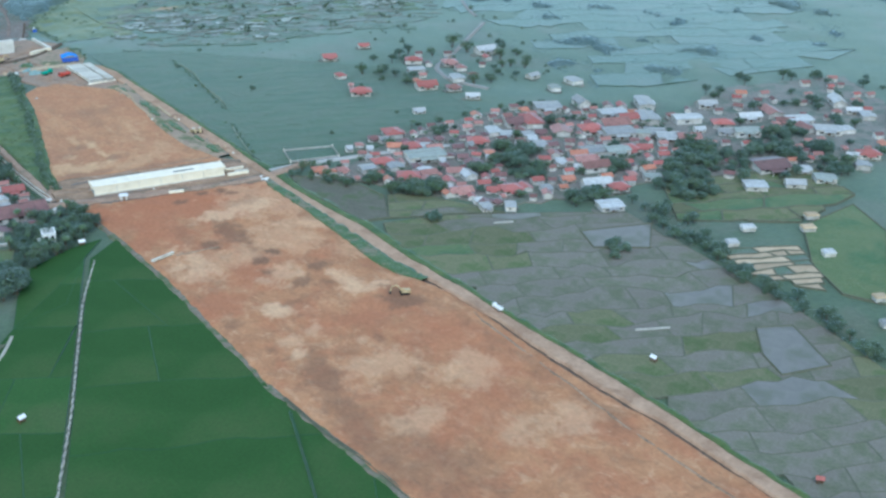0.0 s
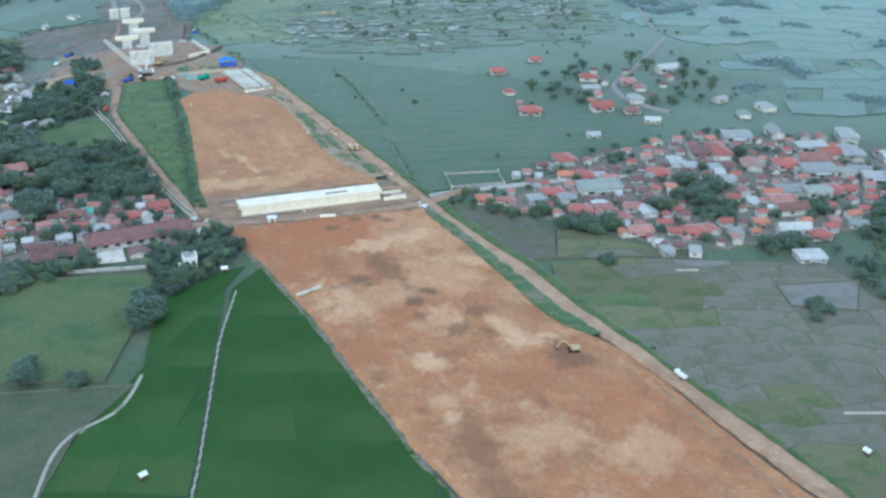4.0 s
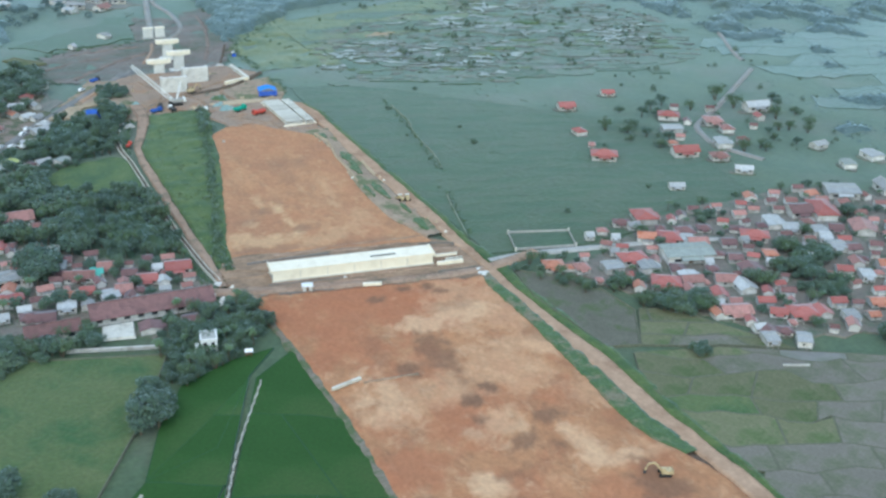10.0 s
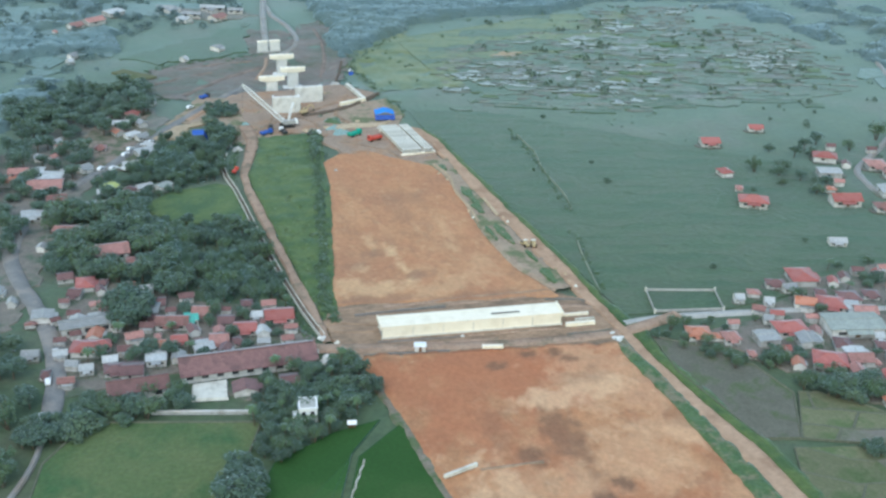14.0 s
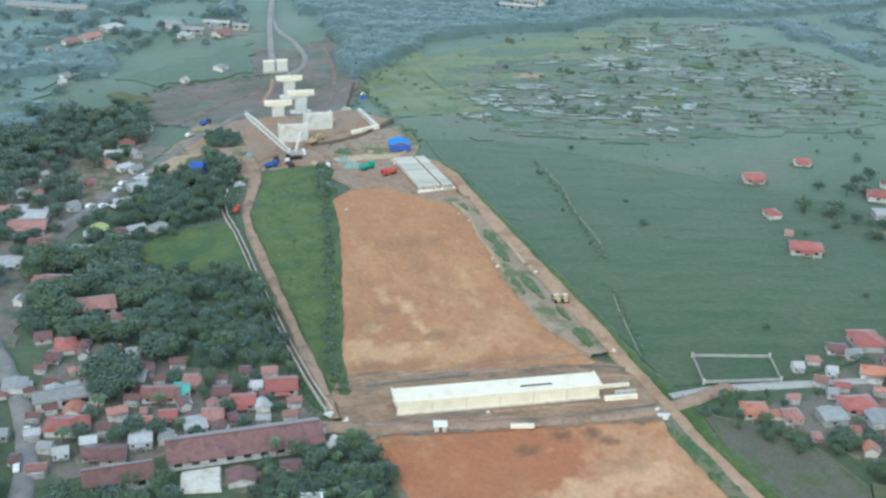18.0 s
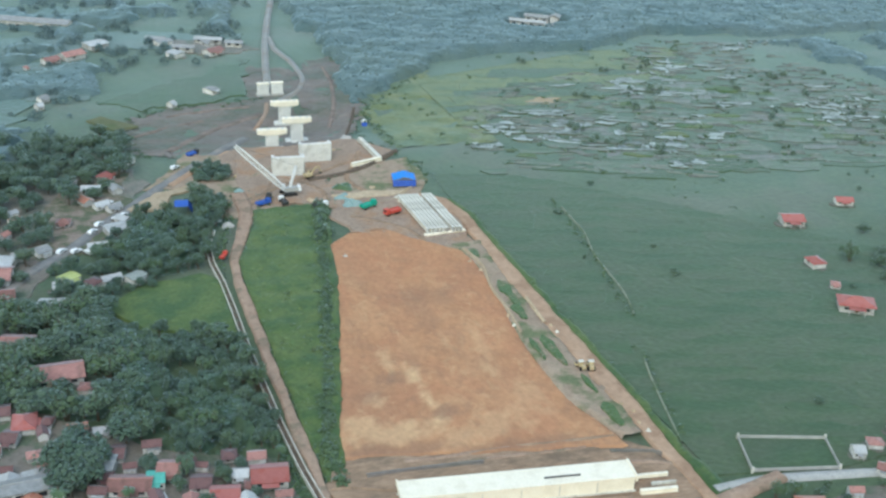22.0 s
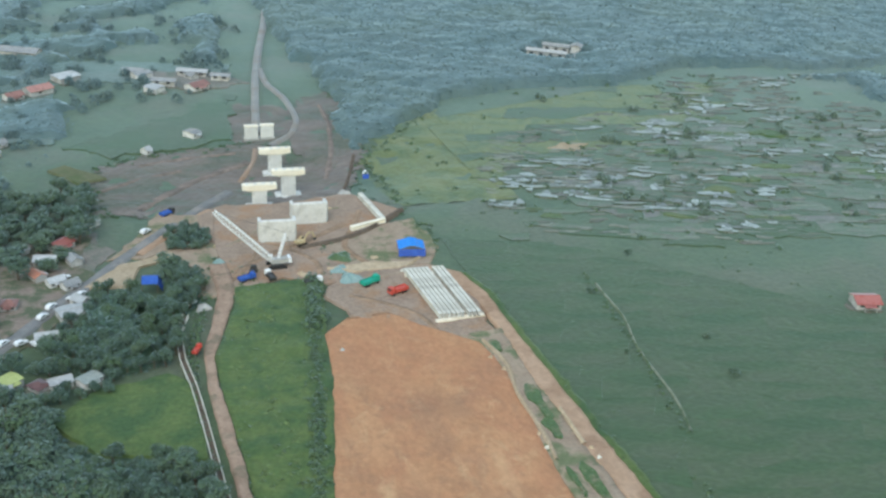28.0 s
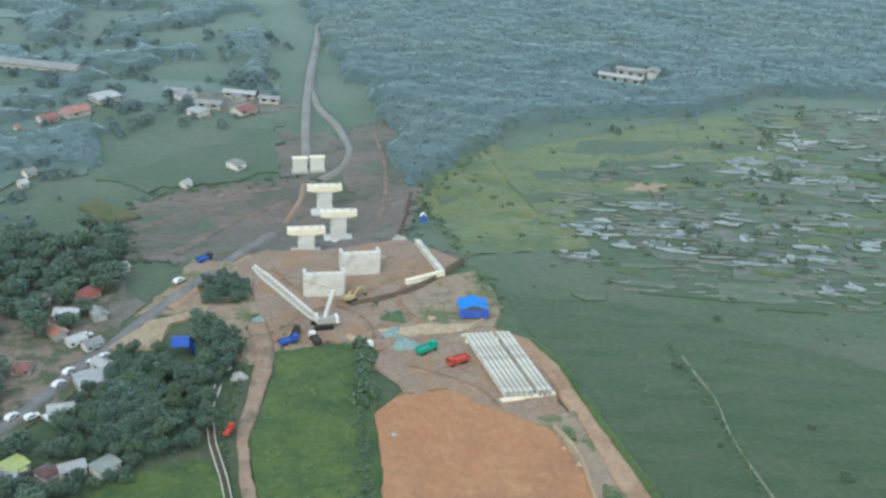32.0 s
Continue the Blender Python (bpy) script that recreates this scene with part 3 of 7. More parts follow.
REDDISH = [(176, 408, 32, 13, 0.9), (160, 392, 12, 18, 0.7), (175.0, 406.6, 15.2, 10.9, 0.8), (172.4, 338.4, 8.1, 10.5, 0.6), (155.1, 325.0, 9.3, 8.3, 0.7), (188.3, 290.5, 18.1, 7.7, 0.6), (203.9, 264.6, 11.5, 11.8, 0.6), (206.4, 401.4, 11.7, 5.3, 0.5), (193.6, 342.8, 6.8, 6.8, 0.4), (180, 225, 18, 12, 0.5), (205, 260, 10, 20, 0.5)]
near_left = lerp_line([(60, 148), (202, 147), (264, 144), (302, 145.5), (352, 148), (405, 147), (418, 146)])
near_right = lerp_line([(60, 223.4), (172, 223.6), (190, 224.2), (214, 221.8), (238, 221.2), (266, 223.2), (296, 221.4), (303, 218.5), (309, 216), (324, 214.2), (346, 215.4), (374, 216.8), (403, 216.6), (418, 219)])
strip("earthwork_south", near_left, near_right, -150, 417, 1.5, 52, lambda x, y: 0.6 + 0.42 * fbm(x, y, 9) + 0.22 * fbm(x, y, 3.2, 4) * max(0.0, min(1.0, 1.6 - math.hypot((x - 190) / 24, (y - 335) / 40))), SOIL,
      "graded red-brown fill soil with pale sandy patches", "earthwork", {"pale": [(*q[:4], min(0.7, q[4] * 0.8)) for q in PALE], "dark": DARK, "red": REDDISH}, skirt=2.2, ends=(None, (8.0, -6.4)))
PALE2 = [(174.0, 477.0, 1.6, 8.9, 0.9), (174.1, 487.3, 1.6, 3.2, 0.6), (162.1, 462.5, 8.9, 3.9, 0.6), (154.4, 467.6, 5.3, 4.7, 0.6), (179.3, 457.9, 9.0, 3.5, 0.4), (194.5, 484.7, 1.6, 3.5, 0.5), (197.8, 497.9, 1.6, 8.7, 0.35), (169.2, 495.5, 1.6, 8.1, 0.5), (189.1, 462.4, 4.5, 2.9, 0.4),
        (199.2, 467.1, 3.1, 6.0, 0.35), (160.7, 478.4, 1.9, 3.5, 0.5)]
DARK2 = [(167.3, 486.7, 2.4, 3.4, 0.7), (156.3, 479.7, 4.6, 3.0, 0.45), (178.0, 468.7, 4.0, 2.3, 0.6), (185.9, 512.4, 3.4, 2.8, 0.3), (191.2, 531.0, 7.2, 6.0, 0.25), (159.7, 454.8, 10.1, 2.1, 0.5), (188.5, 449.0, 11.7, 2.0, 0.5), (151.5, 457.3, 5.8, 2.1, 0.6), (211.0, 542.9, 5.6, 5.2, 0.25)]
far_left = lerp_line([(441, 146), (458, 148), (509, 160.5), (549, 170.5), (572, 174.5), (580, 183)])
far_right = lerp_line([(441, 216), (452, 213), (465, 209), (491, 208.5), (520, 212), (543, 214), (556, 213), (569, 201), (580, 193)])
strip("earthwork_north", far_left, far_right, 447, 579, 1.5, 40, lambda x, y: 0.5 + 0.25 * fbm(x, y, 10, 2), SOIL_TWO,
      "graded orange-brown fill soil on the northern stretch", "earthwork", {"pale": PALE2, "dark": DARK2, "red": [(190, 560, 18, 14, 0.4)]}, skirt=1.8, ends=((9.0, -5.0), None))
strip("fill_toe", lambda y: near_left(y) - 2.6 - 1.0 * fbm(y, 5, 9), lambda y: near_left(y) + 0.2, 120, 416, 2.0, 4, lambda x, y: 0.12 + 0.2 * fbm(x, y, 3, 6), TOE, "trodden grassy strip along the western foot of the fill", "verge", skirt=0.6)
ribbon("rim_furrow", [(220.4, 272), (219.4, 258), (218.8, 245.5), (217.6, 230), (217, 216), (215.6, 202), (215.4, 190), (215.2, 176), (215.6, 150), (216, 120)], 0.8, lambda x, y: 0.66 + 0.42 * fbm(x, y, 9), CLAY, "dark shallow furrow along the eastern rim of the fill", "furrow")
ribbon("pipe_trench", [(157, 364.6), (163, 364.0), (168, 363.6), (173, 363.0)], 0.9, 0.98, CLAY, "dark shallow trench beyond the pipe", "trench")
# the disturbed strip round the underpass, crossed by the village lane
slab("underpass_apron", [(141, 425), (148, 423), (181, 416), (219, 409), (224, 424), (221, 440), (213, 445), (180, 451), (147, 459), (139, 446)], 0.32, CLAY,
     "churned brown clay round the underpass box", "bare soil", wobble=2.2)
ribbon("village_lane", [(134, 434), (150, 428.5), (180, 421), (205, 416.5), (222, 415.5), (244, 421)], 3.4, 0.58, LANE,
       "narrow packed-earth village lane past the underpass", "lane")
ridge_rng = random.Random(71)
for x0, y0, x1, y1 in ((141, 446, 156, 441), (142, 441, 153, 438), (209, 437, 221, 433), (209, 441, 221, 437.5), (150, 448.6, 178, 446.2), (172, 447.6, 204, 444.4), (160, 451.4, 186, 449.6), (188, 449.4, 213, 446.8),
                       (152, 431.0, 176, 427.2), (178, 427.6, 206, 423.4), (146, 425.6, 170, 420.6), (160, 427.6, 186, 423.0), (206, 419.5, 220, 418.0), (143, 430.5, 152, 428.0)):
    pts = [(x0 + (x1 - x0) * i / 6, y0 + (y1 - y0) * i / 6 + ridge_rng.gauss(0, 0.35)) for i in range(7)]
    ribbon("spoil_ridge", pts, ridge_rng.uniform(0.7, 1.5), 0.42, ridge_rng.choice((CLAY, SLOPE, LANE)), "low uneven ridge of dug-out soil", "spoil ridge", lift=1.2)
# the access road on the east side, with its ditch
road_in = lerp_line([(60, 225.5), (172, 225.6), (190, 226.2), (214, 224.2), (238, 223.6), (266, 224.8), (303, 222.8), (322, 220.6), (352, 221), (382, 221.2), (405, 220.6), (425, 221.5), (438, 220.5), (484, 219.8), (532, 219.6), (557, 221), (580, 221.4), (596, 217), (604, 208)])
road_out = lerp_line([(60, 232), (165, 231), (187, 231.8), (215, 231.4), (246, 230.4), (283, 229.4), (308, 228.2), (320, 227.4), (350, 228), (374, 226), (397, 224.8), (411, 225.4), (437, 225.2), (484, 226), (535, 225), (562, 225), (584, 225.5), (598, 223), (604, 217)])
strip("access_road", road_in, lambda y: road_out(y) - (0.8 if y < 430 else 0.3), -150, 604, 2.0, 6, lambda x, y: 0.62 + 0.12 * fbm(x, y, 5), DIRT, "packed-earth access road beside the highway cut", "dirt road", skirt=0.3)
strip("drainage_ditch", lambda y: near_right(y) - 0.2, lambda y: road_in(y) + 0.2, -150, 303, 3, 3, lambda x, y: -0.25, DAMP, "dark damp ditch beside the access road", "ditch", skirt=0.2)
strip("grass_berm", near_right, lambda y: road_in(y) + 0.3, 301, 414, 1.5, 5, lambda x, y: 0.75 + 0.45 * fbm(x, y, 4, 8), BERM, "grassy berm between fill and access road", "berm", skirt=0.6)
strip("road_verge", lambda y: road_out(y) - 0.5, lambda y: road_out(y) + float(np.interp(y, (280, 330, 420, 450), (2.2, 4.0, 4.4, 2.4))) + 1.2 * fbm(y, 0, 12), -150, 600, 2.0, 3, lambda x, y: 0.1 + 0.3 * fbm(x, y, 4, 8), GRASS, "weedy verge beside the access road", "verge", skirt=0.6)
strip("north_berm", lambda y: far_right(y) + 0.2, lambda y: road_in(y) + 0.2, 446, 562, 1.5, 5, lambda x, y: 0.55 + 0.4 * fbm(x, y, 5, 8), VERGE, "gravelly verge between fill and access road", "verge", skirt=0.6)
for x, y, rx, ry in ((215.5, 489, 1.8, 9), (216.6, 524, 2.0, 9), (215.2, 512, 1.8, 5), (216.3, 553, 1.8, 3.5), (217, 455, 1.8, 6), (211.5, 491, 1.0, 6), (217.5, 470, 1.0, 5)):
    slab("weed_patch", [(x + rx * math.cos(a) * (1 + 0.3 * math.sin(3 * a)), y + ry * math.sin(a)) for a in np.linspace(0, 2 * math.pi, 14)[:-1]], 1.0, BERM, "patch of bright green weeds on the verge", "weeds", wobble=0.7)
ribbon("sandy_rim", [(214.3, 557.1), (216.6, 543.5), (213.6, 534), (212.8, 530.1), (212.3, 519.6), (212.9, 512), (211.7, 507.4), (210.6, 500)], 0.9, 0.95, BEIGE, "crumbling pale sandy rim of the fill", "sandy rim", lift=0.6)
ribbon("sandy_rim", [(220.4, 520), (220.0, 512), (219.6, 504)], 0.8, 1.0, BEIGE, "pale gravel windrow beside the access road", "sandy rim", lift=0.6)
# the grass field and lane on the west side
lane_l = lerp_line([(437, 137.4), (451, 138.0), (483, 138.0), (528, 138.4), (554, 138.8), (572, 141.2), (592, 147), (604, 150), (622, 150.5)])
lane_r = lerp_line([(437, 140.2), (453, 140.3), (485, 140.7), (522, 141.2), (553, 141.4), (567, 142.4), (577, 146), (597, 153.2), (606, 154.6), (622, 156)])
strip("west_lane", lane_l, lane_r, 436, 622, 2.0, 4, lambda x, y: 0.45 + 0.15 * fbm(x, y, 5), LANE, "pinkish packed-earth lane beside a grass field", "dirt road", skirt=0.25)
strip("grass_field", lambda y: lane_r(y) + 0.6, lerp_line([(444, 145), (458, 147), (509, 160), (549, 170), (572, 173.5), (603, 181), (610, 178)]), 444, 606, 2.0, 12,
      lambda x, y: 0.25 + 0.4 * fbm(x, y, 6, 5), GRASS, "overgrown bright green grass field", "grass field", skirt=0.5)
# construction site ground, pads and cut slopes
slab("girder_pad", [(179, 594), (186, 604), (201, 607), (216, 606), (223, 585), (219, 561), (213, 556), (205, 561), (196, 571), (184, 580)], 0.42, DIRT_GREY,
     "grey gravel yard under the stacked girders", "gravel yard", wobble=1.5)
slab("site_ground", [(150, 600), (154, 628), (152, 660), (163, 668), (180, 664), (207, 668), (220, 649), (200, 632), (186, 628), (192, 612), (200, 606), (182, 601), (170, 609), (158, 603)], 0.05, DIRT_GREY,
     "bare trampled ground of the bridge site", "site ground", depth=2.5, wobble=1.2)

slab("weedy_ground", [(186, 604), (200, 606), (216, 607), (223, 618), (222, 642), (210, 641), (198, 633), (187, 628)], -0.1, VERGE, "trodden weedy earth beside the girder yard", "weedy ground", wobble=1.6)
slab("weedy_ground", [(140, 603), (152, 601), (155, 630), (153, 661), (141, 666), (126, 640), (121, 633), (138, 634), (146, 622)], -0.15, VERGE, "trodden weedy earth beside the village road", "weedy ground", wobble=1.6)


def cut(name, outline, material, label, lift=0.25, step=4):
    """Bare earth that follows the lie of the land."""
    xs, ys = [p[0] for p in outline], [p[1] for p in outline]
    s = Shape()
    nx, ny = int((max(xs) - min(xs)) / step) + 1, int((max(ys) - min(ys)) / step) + 1
    ids = {}
    for i in range(nx + 1):
        for j in range(ny + 1):
            x, y = min(xs) + i * step, min(ys) + j * step
            x2, y2 = x + 1.5 * fbm(x, y, 9, 3), y + 1.5 * fbm(x, y, 9, 6)
            ids[i, j] = len(s.v)
            s.v.append((x2, y2, land(x2, y2) + lift + 0.5 * fbm(x, y, 8, 1)))
    for i in range(nx):
        for j in range(ny):
            if inside(min(xs) + (i + 0.5) * step + 3 * fbm(i, j, 3), min(ys) + (j + 0.5) * step, outline):
                s.f.append((ids[i, j], ids[i + 1, j], ids[i + 1, j + 1], ids[i, j + 1]))
    return tagged(part(name, s, material, smooth=True), label, "bare slope", kind="structure")


cut("cut_slope", [(120, 670), (122, 700), (127, 714), (150, 722), (182, 726), (200, 700), (207, 672), (180, 662), (152, 658), (138, 664)], SLOPE, "brown dug-over slope beside the viaduct piers", 0.25, 2)
cut("cut_slope", [(196, 672), (198, 730), (212, 775), (226, 780), (232, 752), (222, 705), (210, 674)], SLOPE, "purplish-brown cut slope beside the haul road", 0.3, 2)
cut("cut_slope", [(180, 722), (176, 745), (186, 775), (204, 770), (204, 730)], SLOPE, "bare ground under the far viaduct", 0.2, 2)
slab("parking_pad", [(113, 616), (118, 622), (125, 629), (141, 635), (141, 630), (131, 627), (126, 614), (119, 615)], 0.2, BEIGE, "sandy turning place beside the road", "dirt yard", wobble=0.8)
ribbon("haul_road", [(190, 722), (201, 731), (207, 748), (208, 775), (204, 796), (206, 820)], 2.2, lambda x, y: land(x, y) + 0.7, PALE_GRAVEL, "pale gravel haul road curving up the slope", "haul road")
ribbon("future_carriageway", [(188, 735), (193, 765), (201, 805), (212, 852), (222, 890), (236, 950)], 2.6, lambda x, y: land(x, y) + 1.0, PALE_GRAVEL, "pale cleared line of the highway in the distance", "cleared roadway")
ribbon("haul_road", [(173, 694), (177, 702), (182, 710), (184, 720)], 1.5, lambda x, y: land(x, y) + 0.6, DIRT_GREY, "pale gravel track between the piers", "haul road")
ribbon("west_road", [(78, 574), (85, 581), (94, 591), (99, 598), (105, 607), (117, 621), (124, 631), (132, 640), (141, 651), (149, 661), (158, 674), (168, 686)], 3.2, lambda x, y: land(x, y) + 0.8, ASPHALT, "grey village road along the forest edge", "road")
ribbon("west_road", [(131, 635), (143, 649), (158, 667)], 2.0, lambda x, y: land(x, y) + 0.9, DIRT, "narrow earth shoulder of the village road", "road shoulder")
ribbon("street_path", [(40, 372), (50, 388), (56, 400), (60, 416)], 0.9, 0.2, PALE_GRAVEL, "narrow pale path below the village street", "path")
ribbon("village_street", [(61, 418), (62.5, 428), (64.5, 440), (64.5, 460), (62, 480), (57.5, 500), (55, 520), (60, 545), (70, 562), (78, 574)], 4.6, 0.2, ASPHALT, "grey asphalt village street", "road")
ribbon("far_lane", [(377, 462), (368, 484), (375, 507), (400, 524), (428, 546), (456, 568)], 2.0, 0.2, PALE_GRAVEL, "straight pale lane among distant fields", "lane")
ribbon("far_lane", [(462, 582), (467, 597), (487, 636)], 1.8, 0.2, PALE_GRAVEL, "pale lane among distant fields", "lane")
ribbon("east_street", [(300, 345), (318, 365), (338, 392), (360, 412), (366, 420)], 2.4, 0.15, OLD_CONCRETE, "pale lane through the village", "lane")
ribbon("court_lane", [(226, 421), (239, 421.5), (262, 417), (285, 412), (310, 405)], 2.2, 0.2, OLD_CONCRETE, "pale lane along the walled court", "lane")
ribbon("field_track", [(20, 240), (38, 272), (48.6, 290), (58, 311), (65, 320), (78, 323), (84, 330), (90, 340)], 0.9, 0.25, PALE_PATH, "pale dirt track winding through rice fields", "track")
ribbon("plain_path", [(260.5, 582), (259.5, 571), (259.5, 560), (256.5, 551), (253.9, 544), (253.6, 537), (253, 531), (252.4, 520), (250.4, 510.7), (248, 503)], 0.45, 0.12, PATHWAY, "narrow pale footpath winding across the scrub", "footpath")
ribbon("plain_path", [(238.5, 479), (236, 472), (234.5, 466), (231, 452), (228, 440)], 0.4, 0.12, PATHWAY, "narrow pale footpath winding across the scrub", "footpath")
slab("lawn", [(100, 548), (112, 560), (130, 563), (136, 556), (134, 523), (110, 531)], 0.1, GRASS, "mown green clearing among trees", "lawn", wobble=1.0)

for pts, w, m in (([(152, 606), (160, 618), (170, 626), (186, 634), (198, 642)], 2.2, CLAY), ([(180, 604), (184, 616), (178, 626), (166, 640), (162, 656)], 1.6, CLAY), ([(200, 606), (196, 616), (192, 626), (200, 638), (206, 652)], 1.8, CLAY),
                  ([(158, 634), (172, 646), (186, 654), (200, 656)], 1.4, VERGE), ([(186, 592), (196, 584), (203, 576), (204, 566)], 1.8, CLAY), ([(190, 600), (202, 602), (214, 604)], 1.5, VERGE), ([(156, 612), (164, 622), (168, 634)], 1.2, CLAY)):
    ribbon("wheel_track", pts, w, 0.44 if pts[0][0] > 183 and pts[0][1] < 603 else 0.12, m, "churned wheel track on the bridge site", "wheel track")
for pts, w in (([(135.2, 671.4), (140.1, 678.6), (148.8, 687.7), (159.1, 699.3), (171.1, 705.6), (179.3, 709.9)], 3.0), ([(124, 690), (138, 700), (154, 706)], 1.6), ([(140, 712), (156, 716), (176, 718)], 1.4), ([(204, 690), (212, 712), (218, 740), (220, 764)], 1.6)):
    ribbon("slope_track", pts, w, lambda x, y: land(x, y) + 0.5, WORN, "pale worn track across the cut slope", "wheel track")

# ---- fields ----
U, V = Vector((0.9, -0.435)), Vector((0.435, 0.9))


def field(name, outline, material, label, bund=0.5, level=0.0, group="", category="field", edge=None, rise=0.28):
    """One field: its crop or mud, and the raised bund round it."""
    inner = shrink(outline, bund)
    if not inner:
        return
    root = thing(name, label, category, group)
    cx, cy = sum(p[0] for p in outline) / len(outline), sum(p[1] for p in outline) / len(outline)
    root.location = (cx, cy, 0)
    out = [(x - cx, y - cy) for x, y in outline]
    inn = [(x - cx, y - cy) for x, y in inner]
    s, n = Shape(), len(out)
    s.v += [(x, y, -0.9) for x, y in out] + [(x, y, level + rise) for x, y in out]
    s.v += [(x, y, level + rise) for x, y in shrink(out, bund * 0.7) or inn] + [(x, y, level - 0.1) for x, y in inn]
    for k in range(3):
        s.f += [(k * n + i, k * n + (i + 1) % n, (k + 1) * n + (i + 1) % n, (k + 1) * n + i) for i in range(n)]
    part("bund", s, edge or BUND, root)
    part("surface", Shape().prism(inn, level - 0.6, level), material, root)


def patchwork(region, origin, rows, row_size, cell, choose, name, label, seed, bund=0.5, group="", u=U, v=V, category="field", edge=None, rise=0.28, bend=0.55, level=0.12, base=0.0):
    """Fields in curving rows within a convex region, each cut to its own length."""
    rng = random.Random(seed)
    start = Vector(origin)

    def knot(r, pos):
        return (r + bend * fbm(pos, r * 19, 38, seed) + 0.28 * bend * fbm(pos, r * 7, 9, seed)) * row_size

    def line(r, pos):
        k = math.floor(pos / 6)
        t = pos / 6 - k
        return knot(r, k * 6.0) * (1 - t) + knot(r, k * 6.0 + 6.0) * t

    def span(a, b):
        return [a] + [k * 6.0 for k in range(math.floor(a / 6) + 1, math.ceil(b / 6)) if min(k * 6.0 - a, b - k * 6.0) > 0.8] + [b]
    for r in range(rows):
        pos, slant = -rng.uniform(0, cell), 0.0
        while pos < 420:
            w, lean = cell * rng.uniform(0.45, 1.7), rng.gauss(0, 0.14) * row_size
            ring = [(a, r) for a in span(pos - slant, pos + w - lean)] + [(a, r + 1) for a in reversed(span(pos + slant, pos + w + lean))]
            slant, quad = lean, [start + u * a + v * line(b, a) for a, b in ring]
            piece = clip([tuple(q) for q in quad], region)
            if piece:
                tidy = [p for i, p in enumerate(piece) if math.dist(p, piece[i - 1]) > 0.6]
                if len(tidy) > 2 and area(tidy) > 25:
                    cx, cy = sum(p[0] for p in tidy) / len(tidy), sum(p[1] for p in tidy) / len(tidy)
                    material, words = choose(cx, cy, rng)
                    if not material:
                        pos += w
                        continue
                    field(name, tidy, material, words or label, bund, base + rng.uniform(-level, level), group, category, edge, rise)
            pos += w


def paddy_choice(x, y, rng):
    wet = 0.72 + 0.9 * fbm(x, y, 45, 4) + (0.3 if x > 262 else -0.05) - (0.2 if y > 325 else 0)
    k = rng.random()
    if k < wet * 0.8:
        return (WATER, "shallow flooded rice paddy with grassy bunds") if x > 255 and wet > 0.7 and rng.random() < 0.16 else (MUD, "ploughed wet rice paddy with grassy bunds")
    return (FALLOW, "fallow greenish rice paddy with grassy bunds") if k < 0.965 else (RICE_LIGHT, "small bright green seedling paddy")


patchwork([(236.5, -60), (290, -60), (312, 176), (321, 240), (334, 300), (300, 322), (262, 343), (230, 352), (230.2, 330)], (70, -10), 38, 11, 24, paddy_choice,
          "rice_paddy", "ploughed wet rice paddy with grassy bunds", 11, 0.30, group="east rice paddies", rise=0.06, bend=0.6, level=0.03)
field("rice_paddy", [(293, 214), (281, 201), (276, 189), (294, 184), (305, 208)], WATER, "pale flooded paddy mirroring the sky", 0.6, 0.18, "east rice paddies")
field("rice_paddy", [(296, 303), (290, 289), (308, 277), (325, 293)], WATER, "pale flooded paddy beside trees", 0.6, 0.18, "east rice paddies")
field("rice_paddy", [(230, 412), (227, 392), (231, 356), (241, 353), (252, 372), (250, 388), (241, 402)], DARK_MUD, "dark ploughed paddy below the village houses", 0.5, 0.0, "east rice paddies")
patchwork([(241, 353), (262, 343), (283, 333), (286, 340), (268, 360), (258, 378), (253, 372)], (150, 330), 16, 7.5, 18, lambda x, y, r: (FALLOW, "greenish fallow paddy below the village") if r.random() < 0.65 else (MUD, "wet muddy paddy below the village"),
          "rice_paddy", "greenish fallow paddy below the village", 13, 0.4, "east rice paddies", rise=0.14, bend=0.4, level=0.05)


def rice_choice(x, y, rng):
    k = rng.random() + 0.6 * fbm(x, y, 30, 2)
    return (RICE, "lush dark green rice field") if k > 0.25 else (RICE_MID, "lighter green young rice field")


def deep_choice(x, y, rng):
    return RICE, "lush dark green rice field"


patchwork([(148, -60), (148.6, 393), (131, 380), (73, 250), (-62, -60)], (-110, 60), 15, 34, 90, deep_choice,
          "rice_field", "lush dark green rice field", 5, 0.16, "west rice fields", edge=BUND_RICE, rise=0.03, level=0.02, bend=0.08)
patchwork([(129, 380), (95, 348), (62, 312), (20, 245), (-60, 90), (-60, -40), (72, 252), (99, 312)], (-160, 100), 17, 30, 60, rice_choice,
          "rice_field", "bright green rice field", 8, 0.16, "west rice fields", edge=BUND_RICE, rise=0.03, level=0.02, bend=0.08)
field("fallow_field", [(36, 299), (50, 292), (66, 318), (87, 336), (46, 350), (10, 350), (10, 310)], WEEDY, "olive fallow field beside a dirt track", 0.5, 0.05, "", "field")
field("crop_field", [(46, 356), (80, 342), (98, 372), (112, 402), (70, 415), (58, 400)], RICE_LIGHT, "yellow-green ripening field below the village", 0.5, 0.1, "", "field")
field("rice_field", [(111, 384), (100, 365), (92, 345), (112, 352), (130, 382), (141, 394), (128, 392)], RICE, "green rice field beside the trees", 0.2, 0.0, "west rice fields", edge=BUND_RICE, rise=0.03)
# beyond the stream
field("crop_field", [(374, 259), (348, 234), (338, 213), (345, 199), (398, 237), (410, 262)], RICE_LIGHT, "vivid green crop field beyond the stream", 0.5, 0.1, "", "field")
